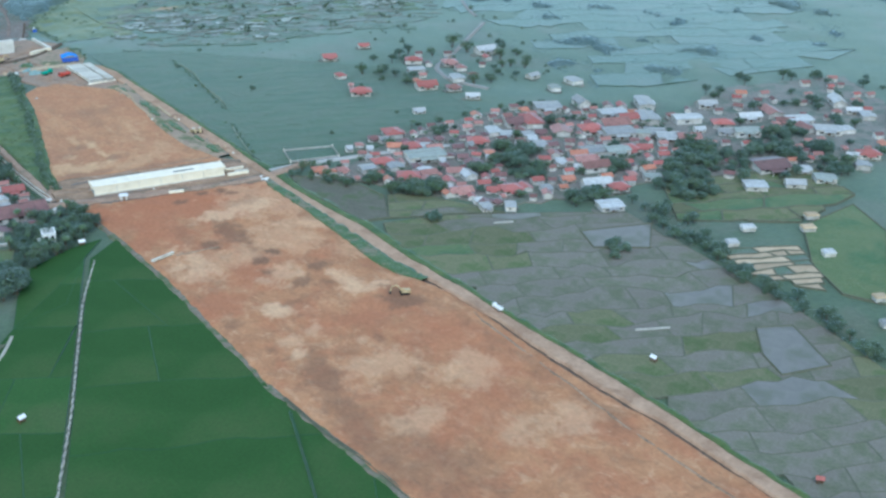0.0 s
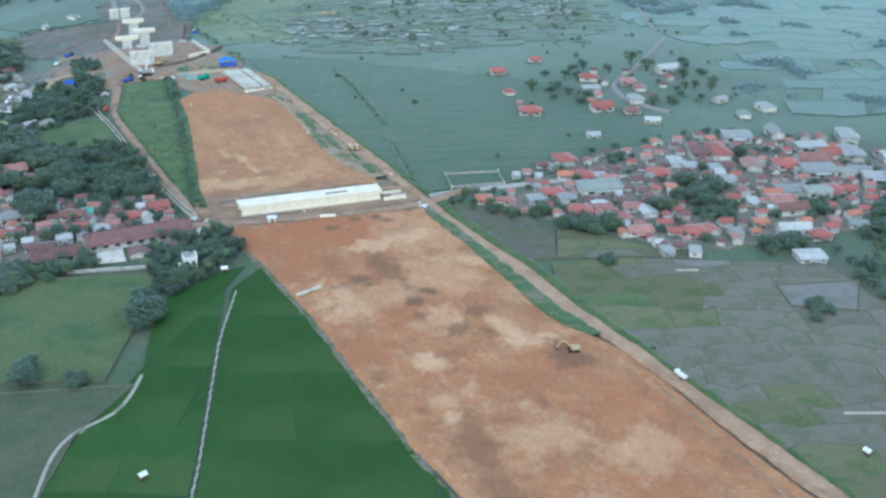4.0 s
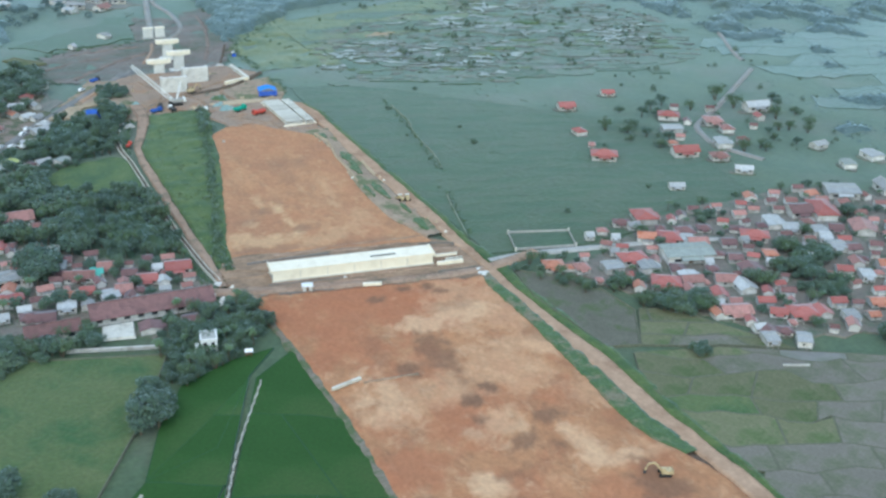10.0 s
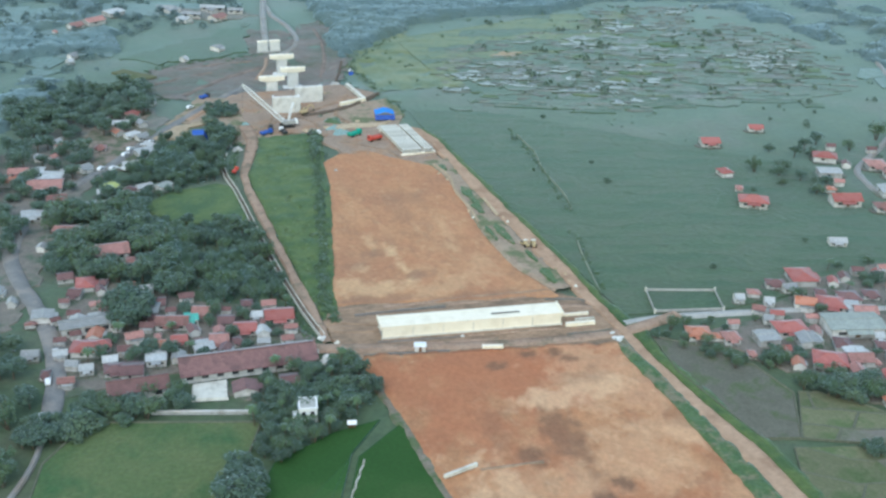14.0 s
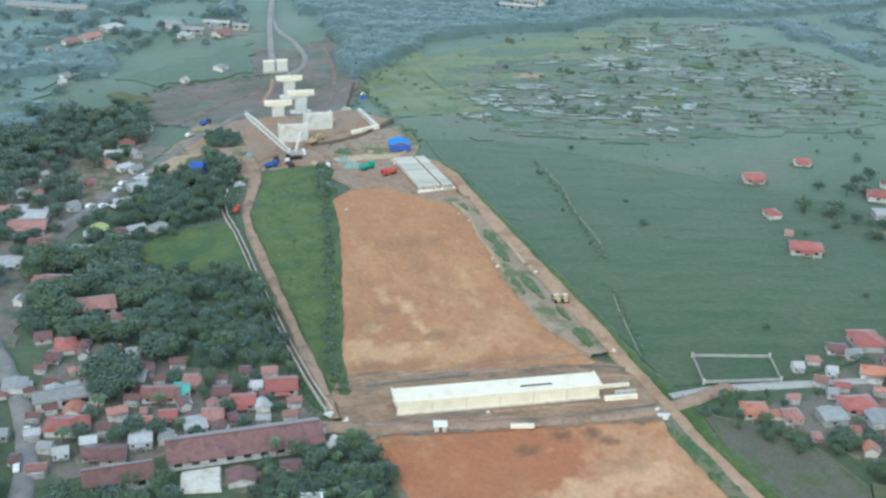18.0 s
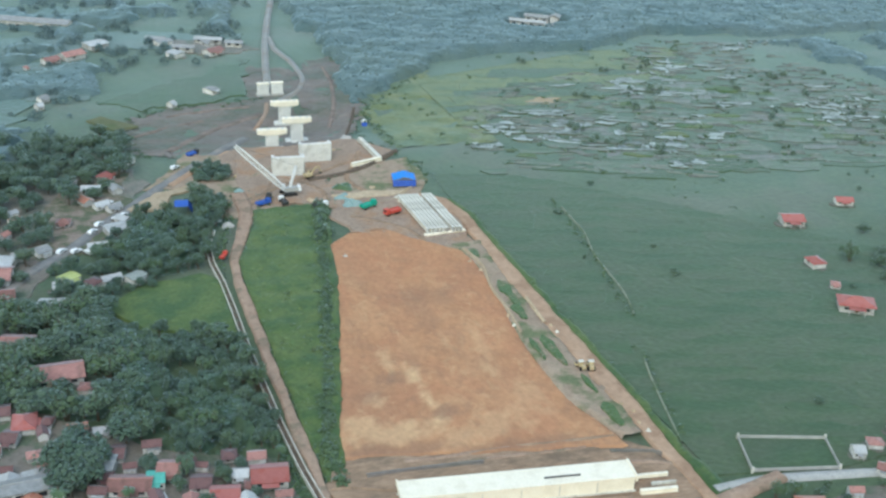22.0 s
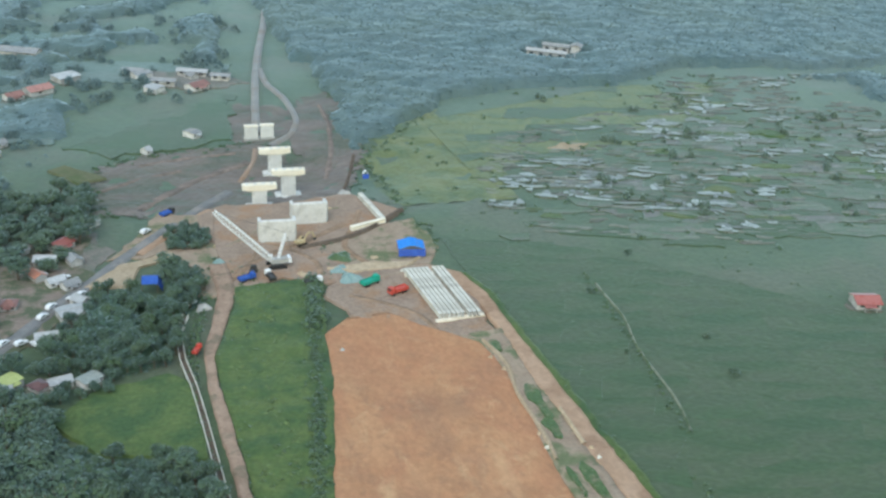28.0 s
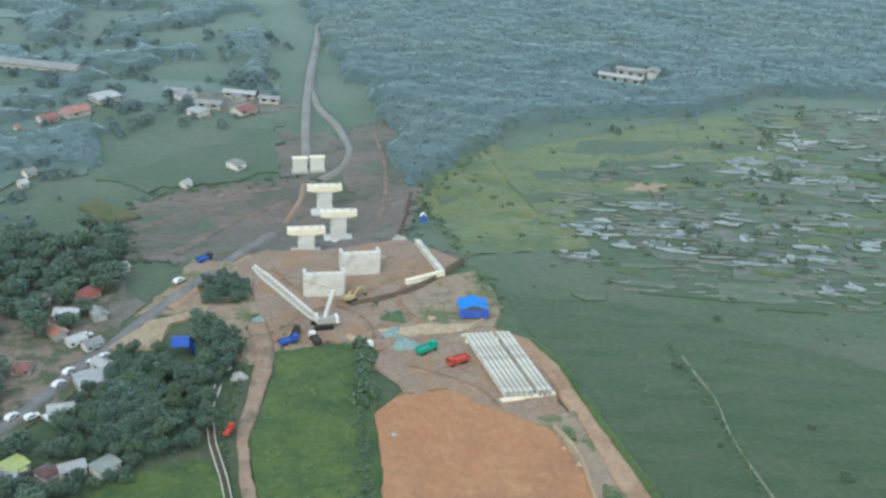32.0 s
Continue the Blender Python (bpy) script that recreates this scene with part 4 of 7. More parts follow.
patchwork([(318, 240), (330, 225), (337, 210), (350, 234), (366, 256), (348, 280), (338, 285)], (250, 250), 10, 4.5, 13,
          lambda x, y, r: (BEIGE, "bare beige drying plot") if r.random() < 0.65 else (DRY, "dry olive vegetable plot"), "dry_plot", "bare beige drying plot", 17, 0.4, "drying plots")
patchwork([(336, 290), (376, 262), (420, 268), (430, 300), (360, 322)], (250, 300), 14, 9, 28,
          lambda x, y, r: (FALLOW, "olive fallow field near houses") if r.random() < 0.6 else (RICE_LIGHT, "pale green field near houses"), "field_plot", "olive field", 19, 0.4, "eastern plots")
field("crop_field", [(298, 449), (339, 434), (333, 426), (294, 441)], RICE_LIGHT, "pale green crop strip beyond the village", 0.3, 0.0, "", "field")
# the terraced hillside beyond the plain
def terrace_choice(x, y, rng):
    k = rng.random() + 0.6 * fbm(x, y, 28, 6)
    if k < 0.30 or math.hypot((x - 360) / 100, (y - 650) / 62) + 0.5 * fbm(x, y, 20, 3) > 0.95:
        return None, ""
    return (DRY, "narrow dry hillside terrace with low bank") if k < 0.66 else (PLAIN[1], "narrow olive hillside terrace with low bank") if k < 0.84 else (MAUVE, "narrow bare greyish-brown hillside terrace") if k < 1.0 else (RICE_LIGHT, "small bright green hillside terrace")


patchwork([(256, 610), (330, 584), (450, 594), (478, 660), (410, 710), (340, 722), (260, 706)], (180, 650), 38, 4.6, 11, terrace_choice, "terrace", "narrow dry hillside terrace", 23, 0.25, "hillside terraces",
          Vector((0.95, -0.31)), Vector((0.31, 0.95)), edge=DRY, rise=0.03, level=0.02, base=-0.36, bend=0.9)


def far_choice(x, y, rng):
    k = rng.random() + 0.8 * fbm(x, y, 60, 8)
    if x <= 200 and fbm(x, y, 35, 6) + 0.5 * rng.random() < 0.3:
        return None, ""
    if x > 200 and y > 600 + 0.1 * (x - 400):
        return None, ""
    if x > 200 and (x - 455) / 60 < 1.1 * fbm(x, y, 30, 2) + 0.3 * rng.random():
        return None, ""
    if math.hypot((x - 360) / 112, (y - 650) / 70) < 1:
        return None, ""
    return FAR_FIELD[0 if k < 0.5 else 1 if k < 0.85 else 2], ("distant hazy green field with low banks", "distant pale grey-green field with low banks", "distant dark green field with low banks")[0 if k < 0.5 else 1 if k < 0.85 else 2]


patchwork([(350, 452), (440, 425), (560, 400), (800, 440), (800, 760), (480, 745), (350, 580)], (150, 520), 26, 17, 44, far_choice, "far_field", "distant green field tinted for haze", 29, 0.5, "fields of the far plain", edge=FAR_FIELD[0], rise=0.05, level=0.05, base=-0.3)
patchwork([(-120, 640), (60, 640), (110, 695), (112, 740), (180, 790), (205, 860), (225, 1000), (-160, 1000)], (-330, 690), 28, 18, 44, far_choice, "far_field", "distant green field tinted for haze", 30, 0.5, "fields of the far valley", edge=FAR_FIELD[0], rise=0.05, level=0.05, base=-0.3)


def edge_choice(x, y, rng):
    k = rng.random() + 0.5 * fbm(x, y, 22, 9) + (y - 605 + 0.12 * (x - 300)) / 90
    if k < 0.5:
        return None, ""
    return (PLAIN[1], "olive scrubby strip below the terraces") if k < 0.8 else (DRY, "dry grassy strip below the terraces") if k < 1.05 else (MAUVE, "bare greyish-brown strip below the terraces")


patchwork([(234, 642), (262, 590), (345, 560), (452, 576), (456, 604), (330, 616), (262, 642)], (180, 640), 30, 5.5, 16, edge_choice, "scrub_field", "olive scrubby strip below the terraces", 58, 0.1, "plain field strips",
          Vector((0.95, -0.31)), Vector((0.31, 0.95)), edge=PLAIN[1], rise=0.0, level=0.01, base=-0.245, bend=0.9)


def plain_choice(x, y, rng):
    k = rng.random()
    if x < 229:
        return None, ""
    n = 0 if k < 0.45 else 1 if k < 0.72 else 2
    return PLAIN[n], ("green scrubby field strip with faint banks", "olive scrubby field strip with faint banks", "dark green scrubby field strip with faint banks")[n]


patchwork([(229, 426), (262, 420), (350, 428), (358, 520), (345, 585), (262, 612), (228, 646), (225, 606)], (101, 463), 33, 9, 34, plain_choice, "scrub_field", "green scrubby field strip", 57, 0.05, "plain field strips",
          Vector((0.95, -0.31)), Vector((0.31, 0.95)), edge=PLAIN[0], rise=0.0, level=0.006, base=-0.26)


def meadow_choice(x, y, rng):
    k = rng.random() + 0.5 * fbm(x, y, 40, 1)
    if y > 738 + 0.31 * (x - 240) and x < 310 or y > 776 - 0.02 * (x - 310) and x < 380:
        return None, ""
    return (MEADOW, "olive-green hillside meadow strip") if k < 0.85 else (PLAIN[1], "scrubby hillside meadow strip")


cut("hill_meadow", [(219, 655), (264, 650), (270, 690), (264, 748), (242, 730), (221, 703)], MEADOW, "olive-green hillside meadow below the wood", 0.22, 3)
patchwork([(256, 651), (262, 650), (330, 690), (404, 700), (400, 772), (360, 762), (300, 764), (262, 744), (256, 738)], (150, 690), 16, 11, 30, meadow_choice, "hill_meadow", "olive-green hillside meadow strip", 59, 0.3, "hillside meadows",
          Vector((0.93, -0.2)), Vector((0.2, 0.93)), edge=MEADOW, rise=0.03, level=0.03, base=-0.34)
slab("far_meadow", [(113, 735), (134, 749), (167, 768), (186, 785), (178, 730), (132, 721)], -0.2, PLAIN[1], "green meadow beyond the cut slope", "meadow", wobble=5)
slab("far_meadow", [(60, 800), (130, 815), (185, 800), (195, 830), (120, 850), (50, 840)], -0.2, FAR_FIELD[1], "distant green meadow", "meadow", wobble=2)


slab("bare_plot", [(294, 694), (304, 699), (312, 695), (306, 689), (298, 690)], -0.05, BEIGE, "bare orange-tan plot among the terraces", "bare plot", wobble=2.5)
for x, y, rx, ry in ((352, 648, 9, 4), (338, 640, 6, 3), (372, 656, 8, 3), (312, 622, 6, 2.5), (392, 690, 8, 4)):
    slab("crop_patch", [(x + rx * math.cos(a), y + ry * math.sin(a) - 0.3 * rx * math.cos(a)) for a in np.linspace(0, 2 * math.pi, 12)[:-1]], -0.02, RICE_LIGHT, "bright green crop patch among the terraces", "crop patch", wobble=2.0)


def pool(length, width, seed):
    """A narrow crooked terrace pool: its water sheet inside a low bank."""
    rng = random.Random(seed)
    root = thing("terrace_pool", "narrow flooded terrace pool with pale sky reflection painted in", "terrace pool", "terrace pools")
    bow, n = rng.uniform(-0.9, 0.9), 7
    top, low = [], []
    for i in range(n + 1):
        t = i / n
        x, c, h = length * (t - 0.5), bow * math.sin(math.pi * t), width / 2 * (0.35 + 0.65 * math.sin(math.pi * min(0.9, max(0.1, t)))) * rng.uniform(0.75, 1.2)
        low.append((x, c - h))
        top.append((x, c + h))
    ring = low + top[::-1]
    part("water", Shape().prism(ring, -0.5, 0.0), SKY_PAINTED_POOL, root)
    part("bank", Shape().prism([(x * 1.06, y * 1.25 - 0.15) for x, y in ring], -0.8, -0.06), DRY, root)
    return root


pools = [pool(l, w, k) for k, (l, w) in enumerate(((6, 2.4), (8, 2.2), (4.5, 3.2), (10, 2.4), (3.6, 2.6), (7, 3.4)))]
rng, fresh = random.Random(41), [True] * 6
for cx, cy, rx, ry, n in ((268, 666, 7, 4, 10), (295, 678, 10, 5, 14), (298, 661, 8, 4, 10), (275, 659, 8, 3, 8), (287, 648, 8, 3, 7), (258, 647, 4, 2, 3), (347, 700, 5, 5, 14), (353, 711, 5, 4, 8), (314, 632, 9, 3, 10), (334, 633, 5, 5, 8), (326, 624, 5, 4, 7),
                          (325, 607, 12, 1, 5), (356, 634, 7, 3, 7), (380, 668, 12, 1.5, 7), (375, 686, 6, 3, 9), (385, 730, 5, 12, 14), (403, 724, 6, 5, 10), (374, 711, 5, 7, 9), (425, 659, 10, 5, 18), (420, 640, 9, 5, 15), (433, 640, 8, 5, 10), (445, 662, 7, 4, 8),
                          (434, 749, 9, 5, 10), (452, 755, 8, 5, 9), (406, 705, 6, 3, 6), (319, 661, 7, 3, 7), (365, 688, 5, 3, 6), (322, 713, 4, 1.5, 3), (335, 651, 5, 3, 5), (358, 657, 7, 1.5, 4),
                          (256.3, 645.6, 5, 2, 4), (269.9, 667.8, 6, 2, 6), (298.6, 679.1, 5, 2.5, 6), (293.6, 654.3, 8, 2, 7), (278.1, 649.6, 5, 2, 4), (347.8, 705.4, 5, 3, 10), (355.7, 709.5, 3, 3, 5), (321.9, 629.8, 10, 2, 9), (315.0, 647.3, 6, 2, 5), (364.7, 689.6, 3, 2, 4), (378.1, 688.2, 3, 1.5, 3), (385.2, 671.8, 11, 0.8, 6), (328.5, 609.1, 9, 1, 5), (418.6, 645.6, 5, 4, 9), (436.5, 654.0, 6, 3, 8), (439.7, 682.5, 4, 2, 4), (370.9, 721.5, 6, 2, 4), (353.6, 651.6, 4, 1.5, 4)):
    for _ in range(n):
        x, y, k = cx + rng.gauss(0, rx * 0.7), cy + rng.gauss(0, ry * 0.7), rng.randrange(6)
        m = pose(x, y, land(x, y) + 0.62 + rng.uniform(0, 0.1), 0, 0, -18 + rng.gauss(0, 12)) @ Matrix.Diagonal((rng.uniform(0.4, 1.25), rng.uniform(0.5, 1.5), 1, 1))
        if fresh[k]:
            fresh[k], pools[k].matrix_basis = False, m
        else:
            copy_thing(pools[k], m)

# irrigation channels
def channel(name, points, width, wall, label, material=OLD_CONCRETE, zigzag=0.0, lip=0.5):
    """An open concrete channel: floor, two walls."""
    root = thing(name, label, "irrigation channel")
    line = []
    for (x0, y0), (x1, y1) in zip(points, points[1:]):
        n = max(1, int(math.hypot(x1 - x0, y1 - y0) / 2.2))
        line += [(x0 + (x1 - x0) * i / n, y0 + (y1 - y0) * i / n) for i in range(n)]
    line.append(points[-1])
    for side in (-1, 1, 0):
        rows = []
        for i, (x, y) in enumerate(line):
            a, b = line[max(0, i - 1)], line[min(len(line) - 1, i + 1)]
            d = Vector((b[0] - a[0], b[1] - a[1])).normalized()
            k, w, top = side * width / 2 + (zigzag if i % 2 else -zigzag), (lip if side else width * 0.9) / 2, wall if side else 0.0
            rows.append([(x - d.y * (k + o), y + d.x * (k + o), z) for o, z in ((w, -0.5), (w, top), (-w, top), (-w, -0.5))])
        part("wall" if side else "channel_floor", Shape().grid(rows), material if side else DAMP, root)
    return root


channel("irrigation_channel", [(138, 440), (136.6, 455), (135.6, 476), (135.2, 512), (135.6, 537), (135.6, 554), (134.8, 568), (135.6, 582), (139, 592)], 1.5, 0.7, "long straight open concrete channel beside the lane", CREAM_CONCRETE, 0.0, 0.2)
channel("irrigation_channel", [(132, 378), (116, 348.5), (99.8, 311.6), (91, 291.4), (81.3, 271.2), (72.5, 253), (55, 218)], 0.3, 0.35, "narrow zigzag irrigation channel between rice fields", CREAM_CONCRETE, 0.16, 0.12)
channel("irrigation_channel", [(143, 262), (143.5, 240), (146, 222), (146.5, 200), (147, 170)], 0.7, 0.5, "thin pale channel along the foot of the fill", BUND, 0.0, 0.3)
channel("irrigation_channel", [(141, 255), (131, 228), (126, 215), (118, 195)], 0.5, 0.4, "thin ditch through dark green rice", BUND_RICE, 0.0, 0.3)

# ---- the underpass box ----
box = thing("underpass_box", "long new white concrete box underpass with open ends", "underpass")
box.matrix_basis = pose(153.9, 433.0, 0.3, 0, 0, math.degrees(math.atan2(-7.4, 53.3)))
L, W, H = 53.8, 6.4, 3.9
part("roof_slab", Shape().block(-0.2, L + 0.2, -0.15, W + 0.15, H - 0.55, H), WHITE_CONCRETE, box)
part("side_wall", Shape().block(0, L, 0, 0.5, 0, H - 0.55), WHITE_CONCRETE, box)
part("side_wall", Shape().block(0, L, W - 0.5, W, 0, H - 0.55), WHITE_CONCRETE, box)
part("floor_slab", Shape().block(0, L, 0.5, W - 0.5, 0, 0.25), OLD_CONCRETE, box)
for y0, y1 in ((-0.5, 0.05), (W - 0.05, W + 0.5)):
    part("footing", Shape().block(-0.3, L + 0.3, y0, y1, -0.4, 0.3), CREAM_CONCRETE, box)
for i in range(1, 6):
    x = L * i / 6
    part("joint_strip", Shape().block(x - 0.12, x + 0.12, -0.19, -0.16, 0.3, H - 0.6), CREAM_CONCRETE, box, "grey expansion joint strip")
part("starter_bar_strip", Shape().block(L * 0.61, L * 0.77, 2.2, 2.6, H, H + 0.3, 0.05), STEEL, box, "dark row of starter bars on the roof")
part("headwall", Shape().block(L + 0.2, L + 0.6, -0.4, W + 0.4, 2.7, H + 0.25), WHITE_CONCRETE, box)
part("headwall", Shape().block(-0.6, -0.2, -0.4, W + 0.4, 2.9, H + 0.25), WHITE_CONCRETE, box)


def mound(r, h, seed, lobes=3):
    """A rough heap with an uneven foot and several humps."""
    rng = random.Random(seed)
    humps = [(rng.uniform(-0.5, 0.5) * r, rng.uniform(-0.5, 0.5) * r, rng.uniform(0.5, 1.0)) for _ in range(lobes)]
    rows = []
    for i in range(7):
        row = []
        for j in range(15):
            a = 2 * math.pi * (j % 14) / 14
            d = r * i / 6 * (1 + 0.25 * math.sin(3 * a + seed) + 0.12 * math.sin(7 * a))
            x, y = d * math.cos(a), d * math.sin(a)
            z = h * max(k * math.exp(-((x - p) ** 2 + (y - q) ** 2) / (0.35 * r * r)) for p, q, k in humps) * (1 + 0.25 * noise.noise(Vector((x, y, seed)) * 1.5))
            row.append((x, y, z * (1 - (i / 6) ** 3) - (0.35 if i == 6 else 0)))
        rows.append(row)
    return Shape().grid(rows)


def beam_pile(x, y, turn, length, width, height, label, material=WHITE_CONCRETE, z=0.5):
    ob = thing("concrete_beam", label, "concrete beam")
    s = Shape().block(0, length, -width / 2, width / 2, 0, height * 0.25).block(0, length, -width * 0.2, width * 0.2, height * 0.25, height * 0.8).block(0, length, -width * 0.4, width * 0.4, height * 0.8, height)
    part("beam", s, material, ob)
    part("bearer", Shape().block(length * 0.1, length * 0.1 + 0.3, -width * 0.6, width * 0.6, -0.25, 0), WOOD, ob)
    part("bearer", Shape().block(length * 0.85, length * 0.85 + 0.3, -width * 0.6, width * 0.6, -0.25, 0), WOOD, ob)
    return place(ob, x, y, z, turn)


beam_pile(207.9, 423.8, -8, 9.0, 1.4, 1.0, "short white concrete beam beside the underpass")
beam_pile(209.8, 429.5, -8, 7.8, 1.0, 0.8, "short white concrete beam beside the underpass")
beam_pile(212.0, 426.0, -8, 6.0, 0.7, 0.7, "short grey concrete beam beside the underpass", CREAM_CONCRETE)
beam_pile(179.1, 418.6, -16, 6.0, 1.3, 0.8, "white precast beam lying on red soil", z=0.95)
beam_pile(147.6, 364.2, 14, 9.6, 1.0, 0.8, "pale concrete pipe crossing the fill edge", CREAM_CONCRETE, z=0.9)
block_ob = thing("site_hut", "small white site hut beside the lane", "hut")
part("wall", Shape().block(-1.5, 1.5, -1.1, 1.1, 0, 1.9), PLASTER, block_ob)
part("roof", Shape().block(-1.8, 1.8, -1.4, 1.4, 1.9, 2.15, 0.2), PAINT_WHITE, block_ob)
part("door", Shape().block(-0.4, 0.4, -1.14, -1.1, 0, 1.7), WOOD, block_ob)
place(block_ob, 162, 423.2, 0.45, -16)
for x, y, r in ((219.5, 412.5, 1.9), (136, 427.5, 1.6), (137.5, 438.5, 1.3), (219, 416, 1.2), (176.5, 427.5, 0.7), (134.5, 425, 1.2)):
    place(tagged(part("rubble_heap", mound(r, r * 0.55, int(x * 7 + y)), CONCRETE), "pale heap of broken concrete rubble", "rubble heap"), x, y, 0.5)

# ---- bridge works ----


def girder():
    root = thing("bridge_girder", "long pale precast concrete I-girder on the casting yard", "bridge girder", "stored girders")
    prof = [(-0.35, 0), (0.35, 0), (0.35, 0.25), (0.1, 0.45), (0.1, 1.25), (0.5, 1.4), (0.5, 1.6), (-0.5, 1.6), (-0.5, 1.4), (-0.1, 1.25), (-0.1, 0.45), (-0.35, 0.25)]
    s, n = Shape(), len(prof)
    s.v = [(x, 0, z) for x, z in prof] + [(x, 30.5, z) for x, z in prof]
    s.f = [(i, i + n, (i + 1) % n + n, (i + 1) % n) for i in range(n)] + [tuple(range(n)), tuple(reversed(range(n, 2 * n)))]
    part("beam", s, CREAM_CONCRETE, root)
    for y in (0.0, 29.9):
        part("end_block", Shape().block(-0.38, 0.38, y, y + 0.6, 0.05, 1.55), CONCRETE, root)
    for y in (6, 12, 18, 24):
        part("diaphragm", Shape().block(-0.34, 0.34, y, y + 0.25, 0.3, 1.4), CREAM_CONCRETE, root)
    return root


first = girder()
spots = [(206.9 + 1.28 * i + (0.9 if i > 5 else 0), 571.0 - 0.15 * i) for i in range(9)]
place(first, *spots[0], 0.75, 1.5)
for x, y in spots[1:]:
    copy_thing(first, pose(x, y, 0.75, 0, 0, 1.5))
for x0, x1, y in ((205.3, 211.5, 571.2), (211.5, 219.8, 571.6), (205.5, 218.5, 600.5)):
    place(tagged(part("bearing_block", Shape().block(x0 - 205, x1 - 205, -0.7, 0.7, 0, 0.5, 0.06), WHITE_CONCRETE), "white concrete bearing sill under girders", "bearing sill", "bearing sills"), 205, y - 0.8, 0.4)


def abutment(x, y, turn, label):
    root = thing("abutment", label, "bridge abutment")
    part("front_wall", Shape().block(-5.4, 5.4, -0.5, 0.5, 0, 7.5, 0.04), CONCRETE, root)
    part("cap_beam", Shape().block(-5.2, 5.2, -0.45, 0.9, 7.5, 7.9, 0.12), CONCRETE, root)
    for x0 in (-5.95, 5.05):
        s = Shape()
        s.v = [(x0, 0.5, 0), (x0 + 0.9, 0.5, 0), (x0 + 0.9, 5.0, 2.5), (x0, 5.0, 2.5), (x0, 0.5, 7.4), (x0 + 0.9, 0.5, 7.4), (x0 + 0.9, 5.0, 7.0), (x0, 5.0, 7.0)]
        s.f = [(3, 2, 1, 0), (4, 5, 6, 7), (0, 1, 5, 4), (1, 2, 6, 5), (2, 3, 7, 6), (3, 0, 4, 7)]
        part("wing_wall", s, CONCRETE, root)
    part("footing", Shape().block(-6.2, 6.2, -1.6, 2.6, -0.9, 0.6, 0.05), OLD_CONCRETE, root)
    for k in (-2.7, 0, 2.7):
        part("form_joint", Shape().block(k - 0.05, k + 0.05, -0.53, -0.5, 0.2, 7.4), CREAM_CONCRETE, root, "shutter joint line")
    return place(root, x, y, -0.6, turn)


abutment(174.2, 634.2, -7, "cream concrete abutment wall with wing walls")
abutment(187.4, 645.6, -4, "cream concrete abutment wall with wing walls, second carriageway")


def pier(x, y, top, label, cap=True):
    z0 = land(x, y) - 0.3
    root = thing("viaduct_pier", label, "bridge pier", "viaduct piers")
    h = top - z0
    part("column", Shape().block(-2.5, 2.5, -1.0, 1.0, 0.8, h - 2.0), CONCRETE, root)
    head = Shape()
    head.v = [(-3.4, -1.2, h - 2.2), (3.4, -1.2, h - 2.2), (3.4, 1.2, h - 2.2), (-3.4, 1.2, h - 2.2), (-5.8, -1.3, h - 1.7), (5.8, -1.3, h - 1.7), (5.8, 1.3, h - 1.7), (-5.8, 1.3, h - 1.7),
              (-5.8, -1.3, h), (5.8, -1.3, h), (5.8, 1.3, h), (-5.8, 1.3, h)]
    head.f = [(3, 2, 1, 0), (8, 9, 10, 11)] + [(a + k, (a + 1) % 4 + k, (a + 1) % 4 + k + 4, a + k + 4) for k in (0, 4) for a in range(4)]
    part("pier_head", head, WHITE_CONCRETE, root, "white hammerhead cap beam")
    if cap:
        part("pile_cap", Shape().block(-4.6, 4.6, -3.2, 3.2, -0.6, 0.8, 0.1), CONCRETE, root)
    for k in (-4.2, -1.4, 1.4, 4.2):
        part("bearing_plinth", Shape().block(k - 0.45, k + 0.45, -0.5, 0.5, h, h + 0.25), CONCRETE, root)
    return place(root, x, y, z0, -6)


pier(175.3, 668.5, 6.0, "pale concrete hammerhead pier beside the abutment")
pier(187.8, 679.6, 6.0, "pale concrete hammerhead pier with broad pile cap")
pier(187.6, 701.2, 6.0, "pale concrete hammerhead pier low on the slope")
for x, turn in ((184.6, -4), (190.8, -4)):
    root = thing("pier_block", "pale square far abutment block beyond the piers", "bridge pier", "far pier blocks")
    part("wall", Shape().block(-2.5, 2.5, -1.0, 1.0, 0, 5.2), CONCRETE, root)
    part("footing", Shape().block(-3.0, 3.0, -1.8, 1.8, -1, 0.5, 0.05), OLD_CONCRETE, root)
    part("cap", Shape().block(-2.7, 2.7, -1.15, 1.15, 5.2, 5.6), WHITE_CONCRETE, root)
    place(root, x, 730.3, land(x, 730.3) + 0.2, turn)
beam_pile(209.3, 663.0, -86, 22.5, 2.2, 1.3, "long white girder lying on the site ground", CREAM_CONCRETE, z=0.3)
beam_pile(198.7, 636.2, 17.5, 13.2, 1.8, 1.4, "white girder lying across the site corner", WHITE_CONCRETE, z=0.3)
ribbon("spoil_ridge", [(180, 627.5), (190, 629.5), (198.5, 632), (210, 640), (220, 649)], 1.6, 0.55, DAMP, "dark bank along the edge of the site", "spoil ridge", lift=2)
ribbon("site_ditch", [(207, 676), (213, 690), (219, 706)], 1.0, lambda x, y: land(x, y) + 0.9, DAMP, "dark ditch running towards the wood", "ditch")

# ---- houses ----


